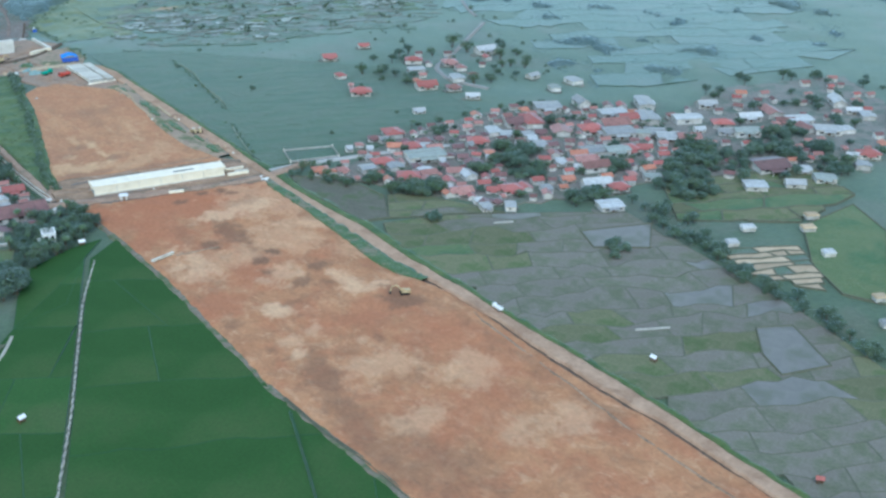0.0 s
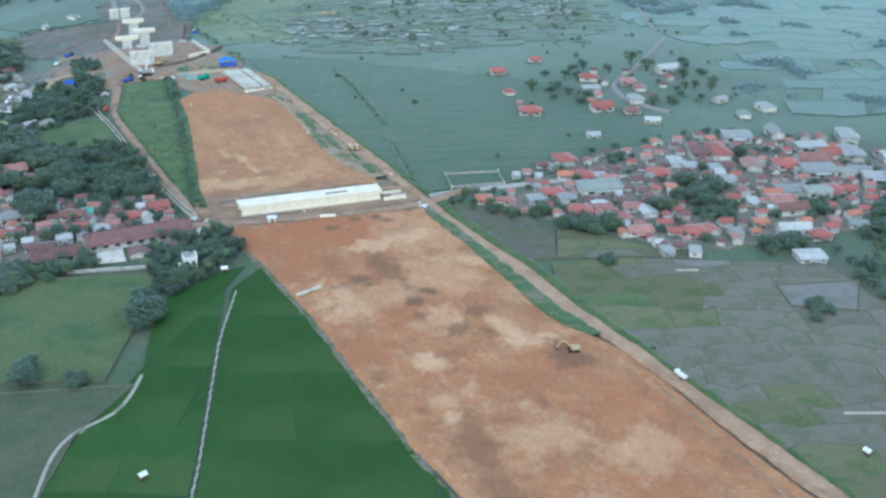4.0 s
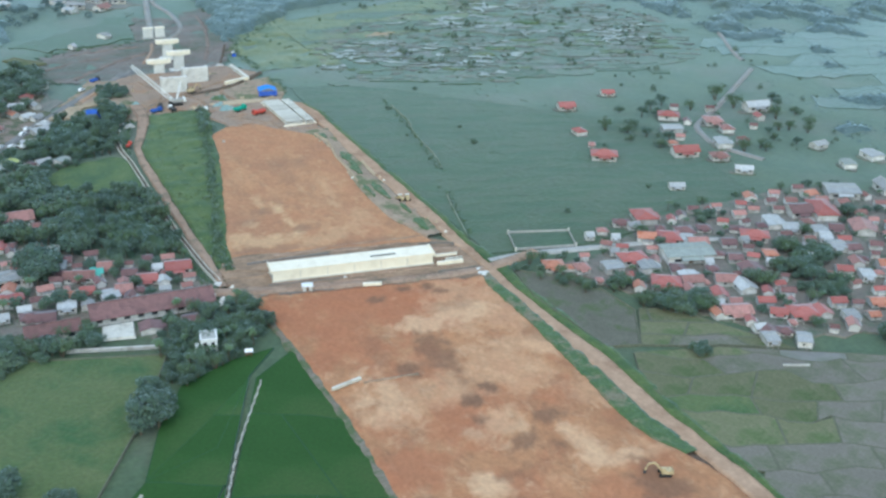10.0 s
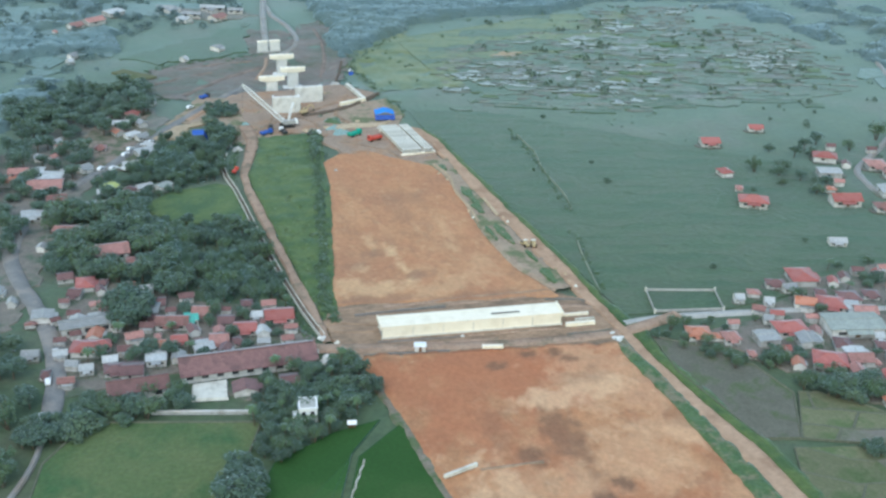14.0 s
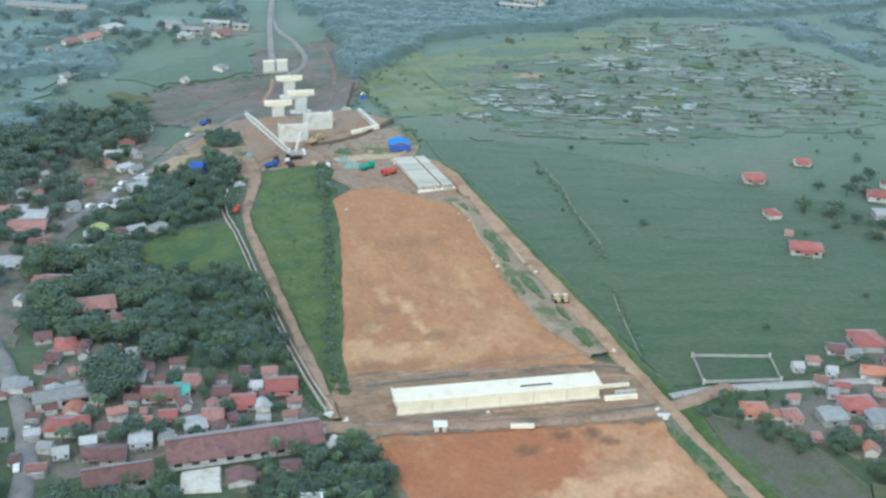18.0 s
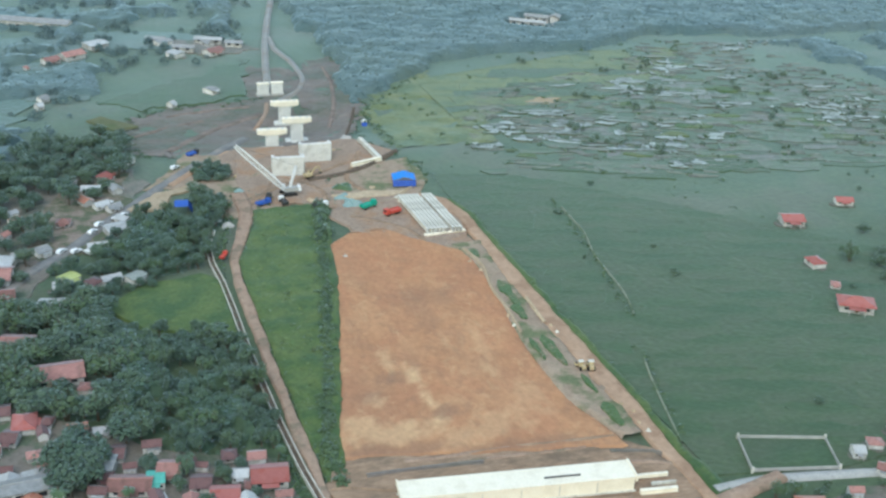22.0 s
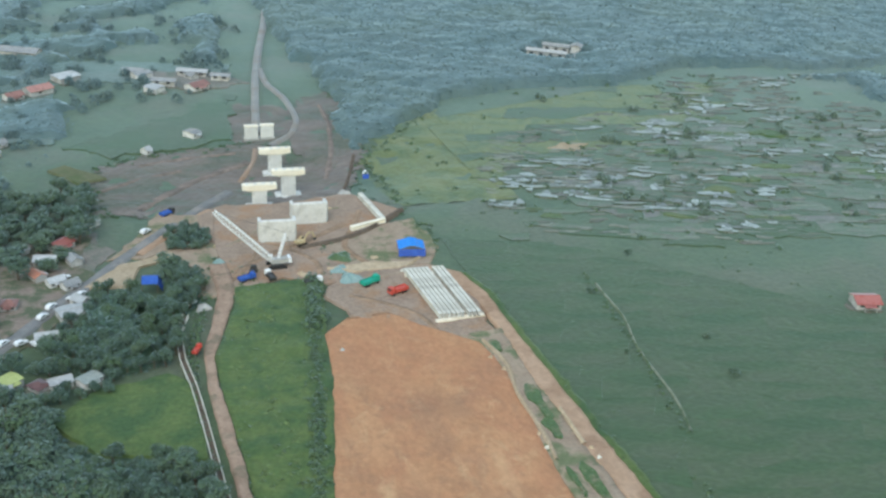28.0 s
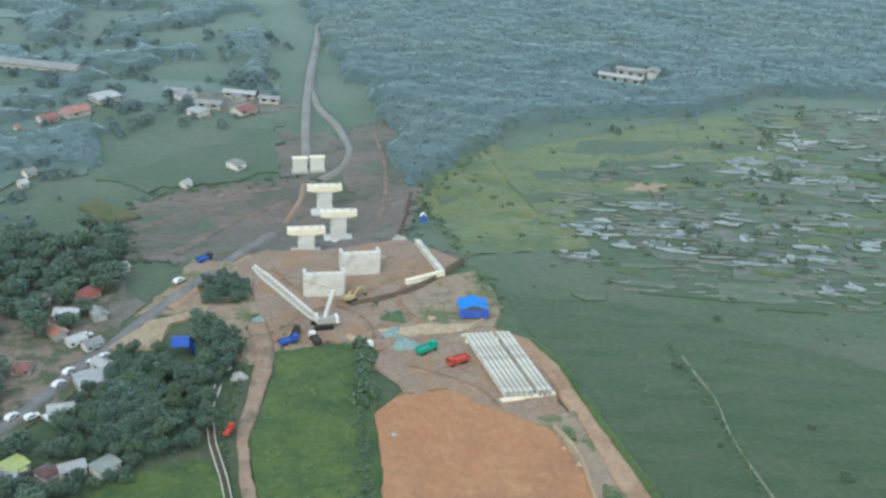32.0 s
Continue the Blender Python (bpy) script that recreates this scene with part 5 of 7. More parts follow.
def house(shape, roof, w=10.0, d=8.0):
    """A one-storey village house. Its parts: walls, plinth, roof, ridge, door, windows, porch."""
    words = {"orange": "bright orange tile", "red": "red tile", "faded": "faded reddish tile", "maroon": "dark maroon tile", "zinc": "pale zinc sheet", "grey": "grey sheet", "teal": "teal painted", "yellow": "lime painted"}[roof]
    kind = {"gable": "gabled", "hip": "hipped", "flat": "low-pitched"}[shape]
    root = thing("house", f"small white-walled village house with {kind} {words} roof", "house", "village houses")
    h, o = (3.0, 0.7) if shape != "flat" else (3.3, 0.35)
    x, y = w / 2, d / 2
    walls = Shape().block(-x, x, -y, y, 0, h)
    rise = 2.1 if shape != "flat" else 0.7
    if shape != "hip":
        for s in (-1, 1):
            walls.face((s * x, -y, h), (s * x, y, h), (s * x, 0, h + rise * y / (y + o)))
    part("wall", walls, PLASTER, root)
    part("plinth", Shape().block(-x - 0.15, x + 0.15, -y - 0.15, y + 0.15, -0.6, 0.25), OLD_CONCRETE, root)
    yard = [((x + 2.6 + 1.3 * math.sin(3.1 * k + w)) * math.cos(k), (y + 2.8 + 1.2 * math.sin(2.3 * k)) * math.sin(k)) for k in np.linspace(0, 2 * math.pi, 15)[:-1]]
    part("yard", Shape().prism(yard, -1.1, -0.28, 0.3), YARD, root, "swept bare earth round the house")
    r, t = Shape(), 0.16
    zb, zt = h - 0.12, h - 0.12 + rise
    a = x + (0.5 if shape != "hip" else o)
    k = a if shape != "hip" else max(0.4, a - (y + o) * 0.9)
    lower = [(-a, -y - o, zb), (a, -y - o, zb), (a, y + o, zb), (-a, y + o, zb)]
    ridge = [(-k, 0, zt), (k, 0, zt)]
    for dz in (0, t):
        up = [(p[0], p[1], p[2] + dz) for p in lower + ridge]
        n = len(r.v)
        r.v += up
        r.f += [(n, n + 1, n + 5, n + 4), (n + 2, n + 3, n + 4, n + 5)] if dz else [(n + 4, n + 5, n + 1, n), (n + 5, n + 4, n + 3, n + 2)]
        if shape == "hip":
            r.f += [(n + 1, n + 2, n + 5), (n + 3, n, n + 4)] if dz else [(n + 5, n + 2, n + 1), (n + 4, n, n + 3)]
    n = 0
    for i, j in ((0, 1), (1, 2), (2, 3), (3, 0)) if shape == "hip" else ((0, 1), (2, 3), (1, 5), (5, 2), (3, 4), (4, 0)):
        r.f.append((i, j, j + 6, i + 6))
    part("roof", r, TILE[roof], root)
    part("ridge_cap", Shape().beam((-k, 0, zt + t), (k, 0, zt + t), 0.32, 0.2), TILE[roof] if roof != "zinc" else OLD_CONCRETE, root)
    part("door", Shape().block(-0.5, 0.5, -y - 0.05, -y - 0.003, 0.25, 2.3), WOOD, root)
    for px, sy in ((-x * 0.6, -1), (x * 0.6, -1), (0.2 * x, 1)):
        part("window", Shape().block(px - 0.75, px + 0.75, *sorted((sy * (y + 0.003), sy * (y + 0.05))), 1.1, 2.2), GLASS_DARK, root)
    porch = part("porch_roof", Shape().face((-x * 0.5, -y - o - 1.5, h - 0.75), (x * 0.5, -y - o - 1.5, h - 0.75), (x * 0.5, -y + 0.1, h - 0.2), (-x * 0.5, -y + 0.1, h - 0.2))
                 .face((-x * 0.5, -y + 0.1, h - 0.3), (x * 0.5, -y + 0.1, h - 0.3), (x * 0.5, -y - o - 1.5, h - 0.85), (-x * 0.5, -y - o - 1.5, h - 0.85)), TILE[roof], root)
    for s in (-1, 1):
        part("post", Shape().block(s * x * 0.46 - 0.08, s * x * 0.46 + 0.08, -y - o - 1.4, -y - o - 1.24, -0.3, h - 0.8), PLASTER, porch)
    return root


HOUSES = {}
HOUSES["east", "orange"] = [(349, 363, 6.8), (243.0, 407.3, 5.6), (247.4, 404.5, 4.3), (317.7, 386.7, 6.3), (326.3, 344.7, 6.5), (318.5, 338.6, 4.2)]
HOUSES["east", "red"] = [(376, 384, 8.9), (402, 386, 8.2), (373, 356, 7.5), (338, 326, 6.8), (270.6, 401.4, 7.5), (292.6, 411.1, 6.7), (294.5, 429.5, 7.7), (270.7, 382.1, 7.5), (282.4, 369.5, 5.5), (321.6, 400.2, 7.9), (359.9, 408.5, 11.9), (291.9, 351.8, 5.0), (298.4, 348.3, 7.0), (304.5, 346.5, 5.4)]
HOUSES["east", "zinc"] = [(383, 373, 12.0), (380, 420, 7.7), (399, 416, 8.4), (401, 396, 8.2), (378, 378, 3.5), (358, 362, 7.9), (339, 352, 3.5), (332, 333, 10.5), (326, 332, 3.8), (322, 314, 6.1), (260.9, 398.9, 4.0), (271.9, 394.3, 4.2), (268.1, 408.7, 2.7), (286.6, 424.6, 4.0), (267.1, 423.1, 2.7), (274.9, 418.4, 2.7), (293.0, 370.2, 6.6), (278.2, 364.1, 2.7), (312.9, 381.0, 2.7), (316.3, 399.3, 2.7), (342.8, 382.3, 3.9), (346.6, 395.2, 3.4), (344.8, 389.6, 2.7), (328.9, 378.7, 2.7), (279.7, 346.3, 3.4), (278.2, 339.4, 2.7), (287.3, 334.8, 2.7), (336.3, 407.5, 5.5), (338.7, 401.1, 4.0), (293.4, 389.6, 2.7), (280.3, 383.5, 2.7), (311.0, 340.5, 2.7), (297.3, 407.6, 2.7), (336.1, 360.2, 2.7)]
HOUSES["east", "maroon"] = [(300.6, 413.0, 5.4), (283.9, 428.4, 8.0), (280.2, 389.0, 8.4), (291.7, 385.2, 5.7), (351.9, 411.7, 7.5), (286.0, 342.1, 6.1), (309.8, 399.9, 5.3), (309.1, 413.2, 6.9), (303.2, 379.4, 6.7), (300.7, 393.8, 5.2), (303.9, 388.6, 4.9), (320.4, 408.6, 6.2), (330.7, 407.1, 5.2), (347.8, 379.3, 5.3), (344.8, 370.7, 4.6), (280.9, 343.9, 4.3), (294.6, 419.2, 4.7), (354.2, 394.8, 5.5)]
HOUSES["east", "grey"] = [(366, 356, 9.4), (289.5, 396.9, 13.1)]
HOUSES["east", "faded"] = [(390, 383, 11.7), (345, 348, 8.0), (347, 356, 6.7), (250.8, 402.1, 4.0), (251.9, 392.7, 4.6), (273.6, 425.1, 6.4), (279.5, 380.3, 4.6), (290.6, 376.5, 4.6), (279.7, 357.7, 6.0), (348.4, 403.1, 7.5), (363.0, 390.6, 6.3), (291.8, 345.1, 4.4), (342.2, 360.0, 5.8), (299.6, 404.1, 4.5), (283.6, 356.5, 3.8), (283.3, 377.8, 4.0)]
HOUSES["far_east", "red"] = [(381, 354, 6.2), (437, 357, 7.8), (463, 293, 7.6)]
HOUSES["far_east", "faded"] = [(425, 379, 8.4), (408, 352, 6.4), (461, 344, 6.8), (471, 356, 7.0), (467, 344, 5.7), (468, 332, 5.7), (462, 318, 6.7), (501, 339, 8.3), (525, 345, 8.6), (462, 305, 5.5), (354, 334, 6.8)]
HOUSES["far_east", "zinc"] = [(427, 371, 7.8), (401, 358, 6.4), (401, 367, 5.4), (422, 358, 4.4), (411, 382, 7.8), (426, 399, 8.0), (452, 381, 8.1), (430, 348, 6.6), (455, 356, 9.7), (474, 341, 6.9), (474, 324, 7.4), (483, 320, 4.0), (514, 349, 10.4), (510, 336, 6.6), (510, 328, 5.4), (389, 296, 5.4), (405, 288, 7.0), (422, 297, 3.6), (456, 296, 5.4), (449, 286, 3.7)]
HOUSES["far_east", "grey"] = [(391, 368, 8.0), (437, 342, 9.3), (421, 285, 6.6), (359, 327, 5.4)]
HOUSES["far_east", "maroon"] = [(412, 308, 14.4)]
HOUSES["north", "faded"] = [(385, 507, 13.5), (384, 496, 10.6), (360, 470, 12.6), (318, 502, 5.0), (382, 482, 7.8)]
HOUSES["north", "zinc"] = [(415, 514, 9.5), (360, 454, 5.9), (371, 482, 5.0), (324, 450, 5.0), (409, 465, 5.7), (422, 447, 5.0)]
HOUSES["north", "red"] = [(349, 479, 9.1)]
HOUSES["north", "grey"] = [(405, 443, 5.0)]
HOUSES["west", "red"] = [(73.3, 450.5, 7.7), (77.8, 451.4, 3.9), (76.5, 491.4, 6.8), (98.5, 448.5, 4.8), (117.6, 449.7, 6.7), (128.5, 453.7, 8.5)]
HOUSES["west", "maroon"] = [(111, 418, 6.2), (123, 418, 5.5), (71.1, 498.6, 5.4), (81.9, 491.2, 4.1), (73.1, 486.3, 4.5), (93.0, 464.4, 5.1), (89.3, 471.1, 5.1), (96.2, 472.9, 4.6), (111.1, 465.9, 4.3), (113.3, 455.8, 5.4), (121.2, 464.8, 5.5), (79.3, 437.5, 8.2), (83.9, 435.6, 6.7), (81.0, 426.9, 7.7), (104.2, 446.2, 4.4), (61.6, 440.4, 3.9), (113.9, 443.3, 4.4)]
HOUSES["west", "faded"] = [(62, 591, 5.9), (70, 574, 8.8), (73, 561, 5.0), (93, 609.5, 9.5), (85.6, 511.6, 9.0), (107.2, 462.6, 3.9), (109.1, 444.7, 3.9), (59.2, 470.0, 3.9), (123.2, 452.2, 3.9)]
HOUSES["west", "zinc"] = [(67, 590, 5.0), (72, 583, 7.0), (64, 549, 5.0), (86, 551, 5.0), (91, 549, 5.0), (90, 563, 5.7), (104, 564, 5.8), (104, 636, 6.6), (102, 588, 6.1), (72.1, 466.1, 7.0), (78.2, 465.2, 5.9), (122.2, 456.2, 3.9), (121.9, 446.1, 3.9), (84.5, 477.7, 3.9), (92.9, 468.8, 3.9), (78.7, 442.4, 4.1), (72.1, 439.7, 3.9), (104.2, 442.0, 3.9), (58.4, 451.8, 4.7), (62.9, 473.4, 3.9), (90.8, 440.0, 3.9), (96.7, 438.8, 3.9)]
HOUSES["west", "orange"] = [(75.3, 530.8, 7.5), (92, 504, 8.0), (78.5, 477.5, 6.4), (93.0, 452.5, 4.3), (98.1, 459.2, 6.8)]
HOUSES["west", "teal"] = [(103.7, 459.7, 3.9)]
HOUSES["north_west", "red"] = [(109, 646, 7.4)]
HOUSES["north_west", "zinc"] = [(112, 634, 5.0), (106, 621, 5.0), (110, 618, 5.0), (112, 607, 5.0), (109, 600, 5.0), (93, 742, 7.1), (91, 732, 5.0), (144, 723, 5.0), (119, 661, 5.0), (163, 737, 5.3), (153, 818, 9.5), (156, 796, 8.2), (174, 812, 10.9), (121, 819, 11.6), (357, 804, 5.7)]
HOUSES["north_west", "yellow"] = [(92, 567, 5.0)]
HOUSES["north_west", "maroon"] = [(99, 564, 6.8)]
HOUSES["north_west", "grey"] = [(111, 563, 5.0)]
HOUSES["north_west", "faded"] = [(109, 803, 12.6), (99, 797, 8.8), (88, 789, 6.5), (174, 796, 10.6)]
HOUSES["plain", "red"] = [(333, 548, 7.9), (362, 558, 6.4), (321, 517, 5.4), (315, 488, 9.7), (370, 520, 8.6)]
HOUSES["plain", "orange"] = [(351, 491, 6.0)]
HOUSES["plain", "zinc"] = [(361, 505, 6.2)]
STYLE = {"orange": ("hip", "gable"), "red": ("hip", "gable"), "faded": ("gable", "hip"), "maroon": ("gable", "hip"), "zinc": ("flat", "gable"), "grey": ("flat",), "teal": ("flat",), "yellow": ("flat",)}
FACING = {"east": -22, "north": -20, "far_east": -30, "west": -8, "north_west": 30, "plain": -18}
templates, taken = {}, []
rng = random.Random(77)


def cottage(roof):
    """A plain small house of the crowded village: walls with a lean-to, two roof slopes and a ridge."""
    words = {"orange": "orange tile", "red": "red tile", "faded": "faded pinkish tile", "maroon": "dark maroon tile", "zinc": "pale zinc sheet"}[roof]
    root = thing("cottage", f"small crowded village cottage with {words} roof", "house", "village cottages")
    body = Shape().block(-3.6, 3.6, -2.6, 2.6, -0.5, 2.7).block(-1.8, 2.6, -4.0, -2.6, -0.5, 2.0)
    for sx in (-3.6, 3.6):
        body.face((sx, -2.6, 2.7), (sx, 2.6, 2.7), (sx, 0, 4.0))
    part("wall", body, PLASTER, root)
    for sy in (-1, 1):
        part("roof_slope", slope_plate(sy), TILE[roof], root)
    part("ridge_cap", Shape().beam((-4.0, 0, 4.22), (4.0, 0, 4.22), 0.35, 0.2), TILE[roof] if roof != "zinc" else OLD_CONCRETE, root)
    part("lean_to_roof", Shape().block(-2.1, 2.9, -4.4, -2.62, 2.0, 2.14, 0.05), TILE["zinc"], root)
    return root


def slope_plate(sy):
    s = Shape()
    a, b = sy * 3.3, 0.0
    s.v = [(-4.0, a, 2.5), (4.0, a, 2.5), (4.0, b, 4.1), (-4.0, b, 4.1), (-4.0, a, 2.64), (4.0, a, 2.64), (4.0, b, 4.24), (-4.0, b, 4.24)]
    s.f = [(3, 2, 1, 0), (4, 5, 6, 7), (0, 1, 5, 4), (1, 2, 6, 5), (2, 3, 7, 6), (3, 0, 4, 7)]
    if sy > 0:
        s.f = [tuple(reversed(f)) for f in s.f]
    return s


def put_cottage(x, y, w, colour, facing):
    m = pose(x, y, land(x, y) + 0.5, 0, 0, facing + rng.gauss(0, 9) + rng.choice((0, 0, 90, 180))) @ Matrix.Diagonal((w / 7.2, w / 7.2 * rng.uniform(0.85, 1.2), max(0.75, w / 7.5), 1))
    if colour not in cottages:
        cottages[colour] = cottage(colour)
        cottages[colour].matrix_basis = m
    else:
        copy_thing(cottages[colour], m)
    taken.append((x, y, w))


cottages = {}


def put_house(x, y, w, colour, facing, grow=1.2):
    shape = rng.choice(STYLE[colour])
    turn = facing + rng.gauss(0, 7) + rng.choice((0, 0, 0, 90, 180))
    w = max(3.0, w * grow)
    k = w / 10.0
    m = pose(x, y, land(x, y) + 0.55, 0, 0, turn) @ Matrix.Diagonal((k, max(k * rng.uniform(0.9, 1.25) * (0.8 if w > 9 else 1.0), 0.6), max(0.6, min(1.0, k * 0.9)), 1))
    if (shape, colour) not in templates:
        templates[shape, colour] = house(shape, colour)
        templates[shape, colour].matrix_basis = m
    else:
        copy_thing(templates[shape, colour], m)
    taken.append((x, y, w))


for (cluster, colour), spots in HOUSES.items():
    for x, y, w in spots:
        put_house(x, y, w, "faded" if colour == "orange" and cluster == "west" and x < 112 else colour, FACING[cluster], {"east": 1.14, "plain": 1.0, "west": 1.0, "north_west": 1.0 if y < 715 else 0.6}.get(cluster, 1.22))
# smaller roofs between the ones above, clear of the larger clumps of trees
WOODED = [(257, 388, 5), (258, 374, 4), (268, 368, 8), (330, 380, 9), (316, 374, 7), (318, 360, 7), (326, 389, 4), (300, 371, 4)]
for cluster, poly, count in (("east", [(244, 408), (262, 380), (280, 345), (300, 335), (340, 325), (395, 345), (420, 400), (370, 432), (310, 430), (280, 420)], 84),
                             ("far_east", [(345, 330), (420, 290), (520, 300), (560, 380), (480, 400), (400, 370)], 40), ("west", [(66, 432), (130, 440), (132, 462), (112, 470), (75, 500), (66, 470)], 30),
                             ("west", [(20, 470), (54, 470), (80, 560), (90, 590), (60, 620), (20, 580)], 14), ("north", [(345, 480), (400, 470), (420, 520), (370, 535)], 6), ("north_west", [(70, 575), (88, 585), (104, 622), (120, 648), (100, 655), (72, 620)], 7)):
    xs, ys = [p[0] for p in poly], [p[1] for p in poly]
    made = tries = 0
    while made < count and tries < 3000:
        tries += 1
        x, y, w = rng.uniform(min(xs), max(xs)), rng.uniform(min(ys), max(ys)), rng.uniform(4.4, 7.0)
        if inside(x, y, poly) and all(math.hypot(x - a, y - b) > r for a, b, r in WOODED) and all(math.hypot(x - a, y - b) > 0.5 * (w + c) + 0.2 for a, b, c in taken):
            put_cottage(round(x, 1), round(y, 1), w, rng.choice(("maroon", "maroon", "faded", "orange", "zinc", "zinc") if "west" in cluster else ("faded", "faded", "maroon", "maroon", "red", "orange", "faded", "red", "maroon")), FACING[cluster])
            made += 1


# trodden ground between the houses
for step, outline in enumerate(([(243, 409), (256, 386), (268, 366), (282, 346), (302, 332), (342, 324), (396, 344), (422, 398), (372, 434), (312, 432), (280, 420), (262, 412)],
                [(345, 330), (420, 290), (520, 300), (560, 380), (480, 400), (400, 370)], [(66, 430), (134, 436), (133, 462), (112, 470), (76, 500), (66, 470)],
                [(66, 575), (90, 583), (108, 612), (124, 640), (116, 660), (80, 650), (64, 610)], [(20, 470), (54, 470), (80, 560), (90, 590), (60, 620), (20, 580)])):
    slab("village_ground", outline, -0.2 - 0.03 * step, YARD_GREEN, "trodden earth and weeds between village houses", "village ground", wobble=3.0)


for step, outline in enumerate(([(82, 580), (96, 596), (106, 609), (118, 624), (112, 632), (98, 622), (88, 606), (78, 590)], [(90, 604), (104, 616), (114, 634), (118, 652), (106, 656), (94, 640), (84, 618)], [(86, 574), (100, 590), (110, 602), (114, 612), (108, 606), (98, 594)])):
    slab("roadside_ground", outline, -0.08 - 0.03 * step, YARD_BROWN, "trodden brown earth along the village road", "bare ground", wobble=2.0)


def long_hall(x, y, turn, w, d, h, rise, roof, wall, label):
    root = thing("long_hall", label, "hall")
    part("wall", Shape().block(-w / 2, w / 2, -d / 2, d / 2, 0, h), wall, root)
    r = Shape()
    for s in (-1, 1):
        a, b = s * (d / 2 + 0.8), 0
        r.face((-w / 2 - 0.6, a, h - 0.1), (w / 2 + 0.6, a, h - 0.1), (w / 2 + 0.6, b, h + rise), (-w / 2 - 0.6, b, h + rise))
        r.face((-w / 2 - 0.6, b, h + rise - 0.2), (w / 2 + 0.6, b, h + rise - 0.2), (w / 2 + 0.6, a, h - 0.3), (-w / 2 - 0.6, a, h - 0.3))
    part("roof", r, roof, root)
    part("ridge_cap", Shape().beam((-w / 2 - 0.6, 0, h + rise), (w / 2 + 0.6, 0, h + rise), 0.4, 0.25), roof, root)
    g = Shape()
    for s in (-1, 1):
        g.face((s * w / 2, -d / 2, h), (s * w / 2, d / 2, h), (s * w / 2, 0, h + rise - 0.25))
    part("gable", g, wall, root)
    n = int(w / 4)
    for i in range(n):
        px = -w / 2 + (i + 0.5) * w / n
        win = part("window", Shape().block(px - 0.9, px + 0.9, -d / 2 - 0.05, -d / 2 - 0.003, 1.1, 2.3), GLASS_DARK, root)
        part("sill", Shape().block(px - 1.0, px + 1.0, -d / 2 - 0.18, -d / 2 - 0.003, 0.95, 1.08), OLD_CONCRETE, win)
    part("door", Shape().block(-0.8, 0.8, d / 2 + 0.003, d / 2 + 0.06, 0, 2.2), WOOD, root)
    return place(root, x, y, land(x, y) + 0.55, turn)


long_hall(114.2, 430, -3, 36.5, 10.0, 2.7, 2.6, TILE["maroon"], PLASTER, "very long hall with dark maroon tile roof")
long_hall(84, 424.5, -2, 15, 6, 3.2, 1.9, TILE["maroon"], PLASTER, "long low house with maroon roof by the street")
long_hall(74.5, 462.8, 2, 14.5, 4.5, 3.4, 0.8, TILE["zinc"], PLASTER, "long white-roofed shed beside the street")
long_hall(345, 811, -36, 19, 2.2, 3.4, 0.8, TILE["zinc"], PLASTER, "distant long white hall in a clearing of the wood")
long_hall(354, 819, -36, 13, 2.2, 3.4, 0.8, TILE["zinc"], PLASTER, "second distant white hall in a clearing of the wood")
long_hall(362, 813, 52, 5, 4.4, 4.4, 0.8, TILE["zinc"], PLASTER, "tall white block at the end of the distant halls")
long_hall(92, 862, -27, 44, 7, 4, 1.2, TILE["zinc"], PLASTER, "distant long white factory hall")
for x, y, w in ((150, 822, 9), (175, 815, 13), (161, 804, 10), (186, 806, 8)):
    long_hall(x, y, -24, w, 3.6, 2.5, 0.6, TILE["zinc"], PLASTER, "distant white-roofed shed in the valley")
slab("village_ground", [(162, 800), (178, 794), (196, 800), (190, 816), (170, 822), (150, 828)], -0.1, YARD_GREEN, "pale trodden earth round distant sheds", "village ground", wobble=3.0)
slab("concrete_yard", [(96.5, 417), (106, 415), (107.5, 424.4), (98, 424.8)], 0.55, CREAM_CONCRETE, "pale concrete drying yard beside the hall", "yard")
tower = thing("walled_house", "tall narrow white house with flat roof among trees", "house")
part("wall", Shape().block(-2.3, 2.3, -2.6, 2.6, 0, 5.6), PAINT_WHITE, tower)
part("parapet", Shape().block(-2.45, 2.45, -2.75, 2.75, 5.6, 6.0), PAINT_WHITE, tower)
part("roof_slab", Shape().block(-2.0, 2.0, -2.3, 2.3, 6.0, 6.08), OLD_CONCRETE, tower)
part("lean_to", Shape().block(-3.9, -2.3, -2.0, 1.6, 0, 2.9, 0.1), PAINT_WHITE, tower)
for px, z in ((-1.1, 1.0), (1.1, 1.0), (-1.1, 3.7), (1.1, 3.7)):
    part("window", Shape().block(px - 0.5, px + 0.5, -2.66, -2.603, z, z + 1.2), GLASS_DARK, tower)
place(tower, 123, 398, 0.1, -12)
slab("bare_plot", [(108, 712), (114, 716), (128, 700), (118, 697)], 0.3, FALLOW, "flat pale three-cornered plot beyond the slope", "bare plot", wobble=0.5)
# the walled court
court = thing("walled_court", "rectangular court of dark ground inside low white walls", "walled court")
co = [(242.4, 437.7), (263.3, 431.0), (259.3, 419.3), (238.1, 424.3)]
for (x0, y0), (x1, y1) in zip(co, co[1:] + co[:1]):
    part("wall", Shape().beam((x0, y0, 0.4), (x1, y1, 0.4), 0.2, 0.9), OLD_CONCRETE, court)
for x, y in co:
    part("corner_post", Shape().block(x - 0.25, x + 0.25, y - 0.25, y + 0.25, -0.4, 1.3), CREAM_CONCRETE, court)
part("court_floor", Shape().prism(co[::-1], -0.6, 0.05), PLAIN[2], court)

# ---- trees ----


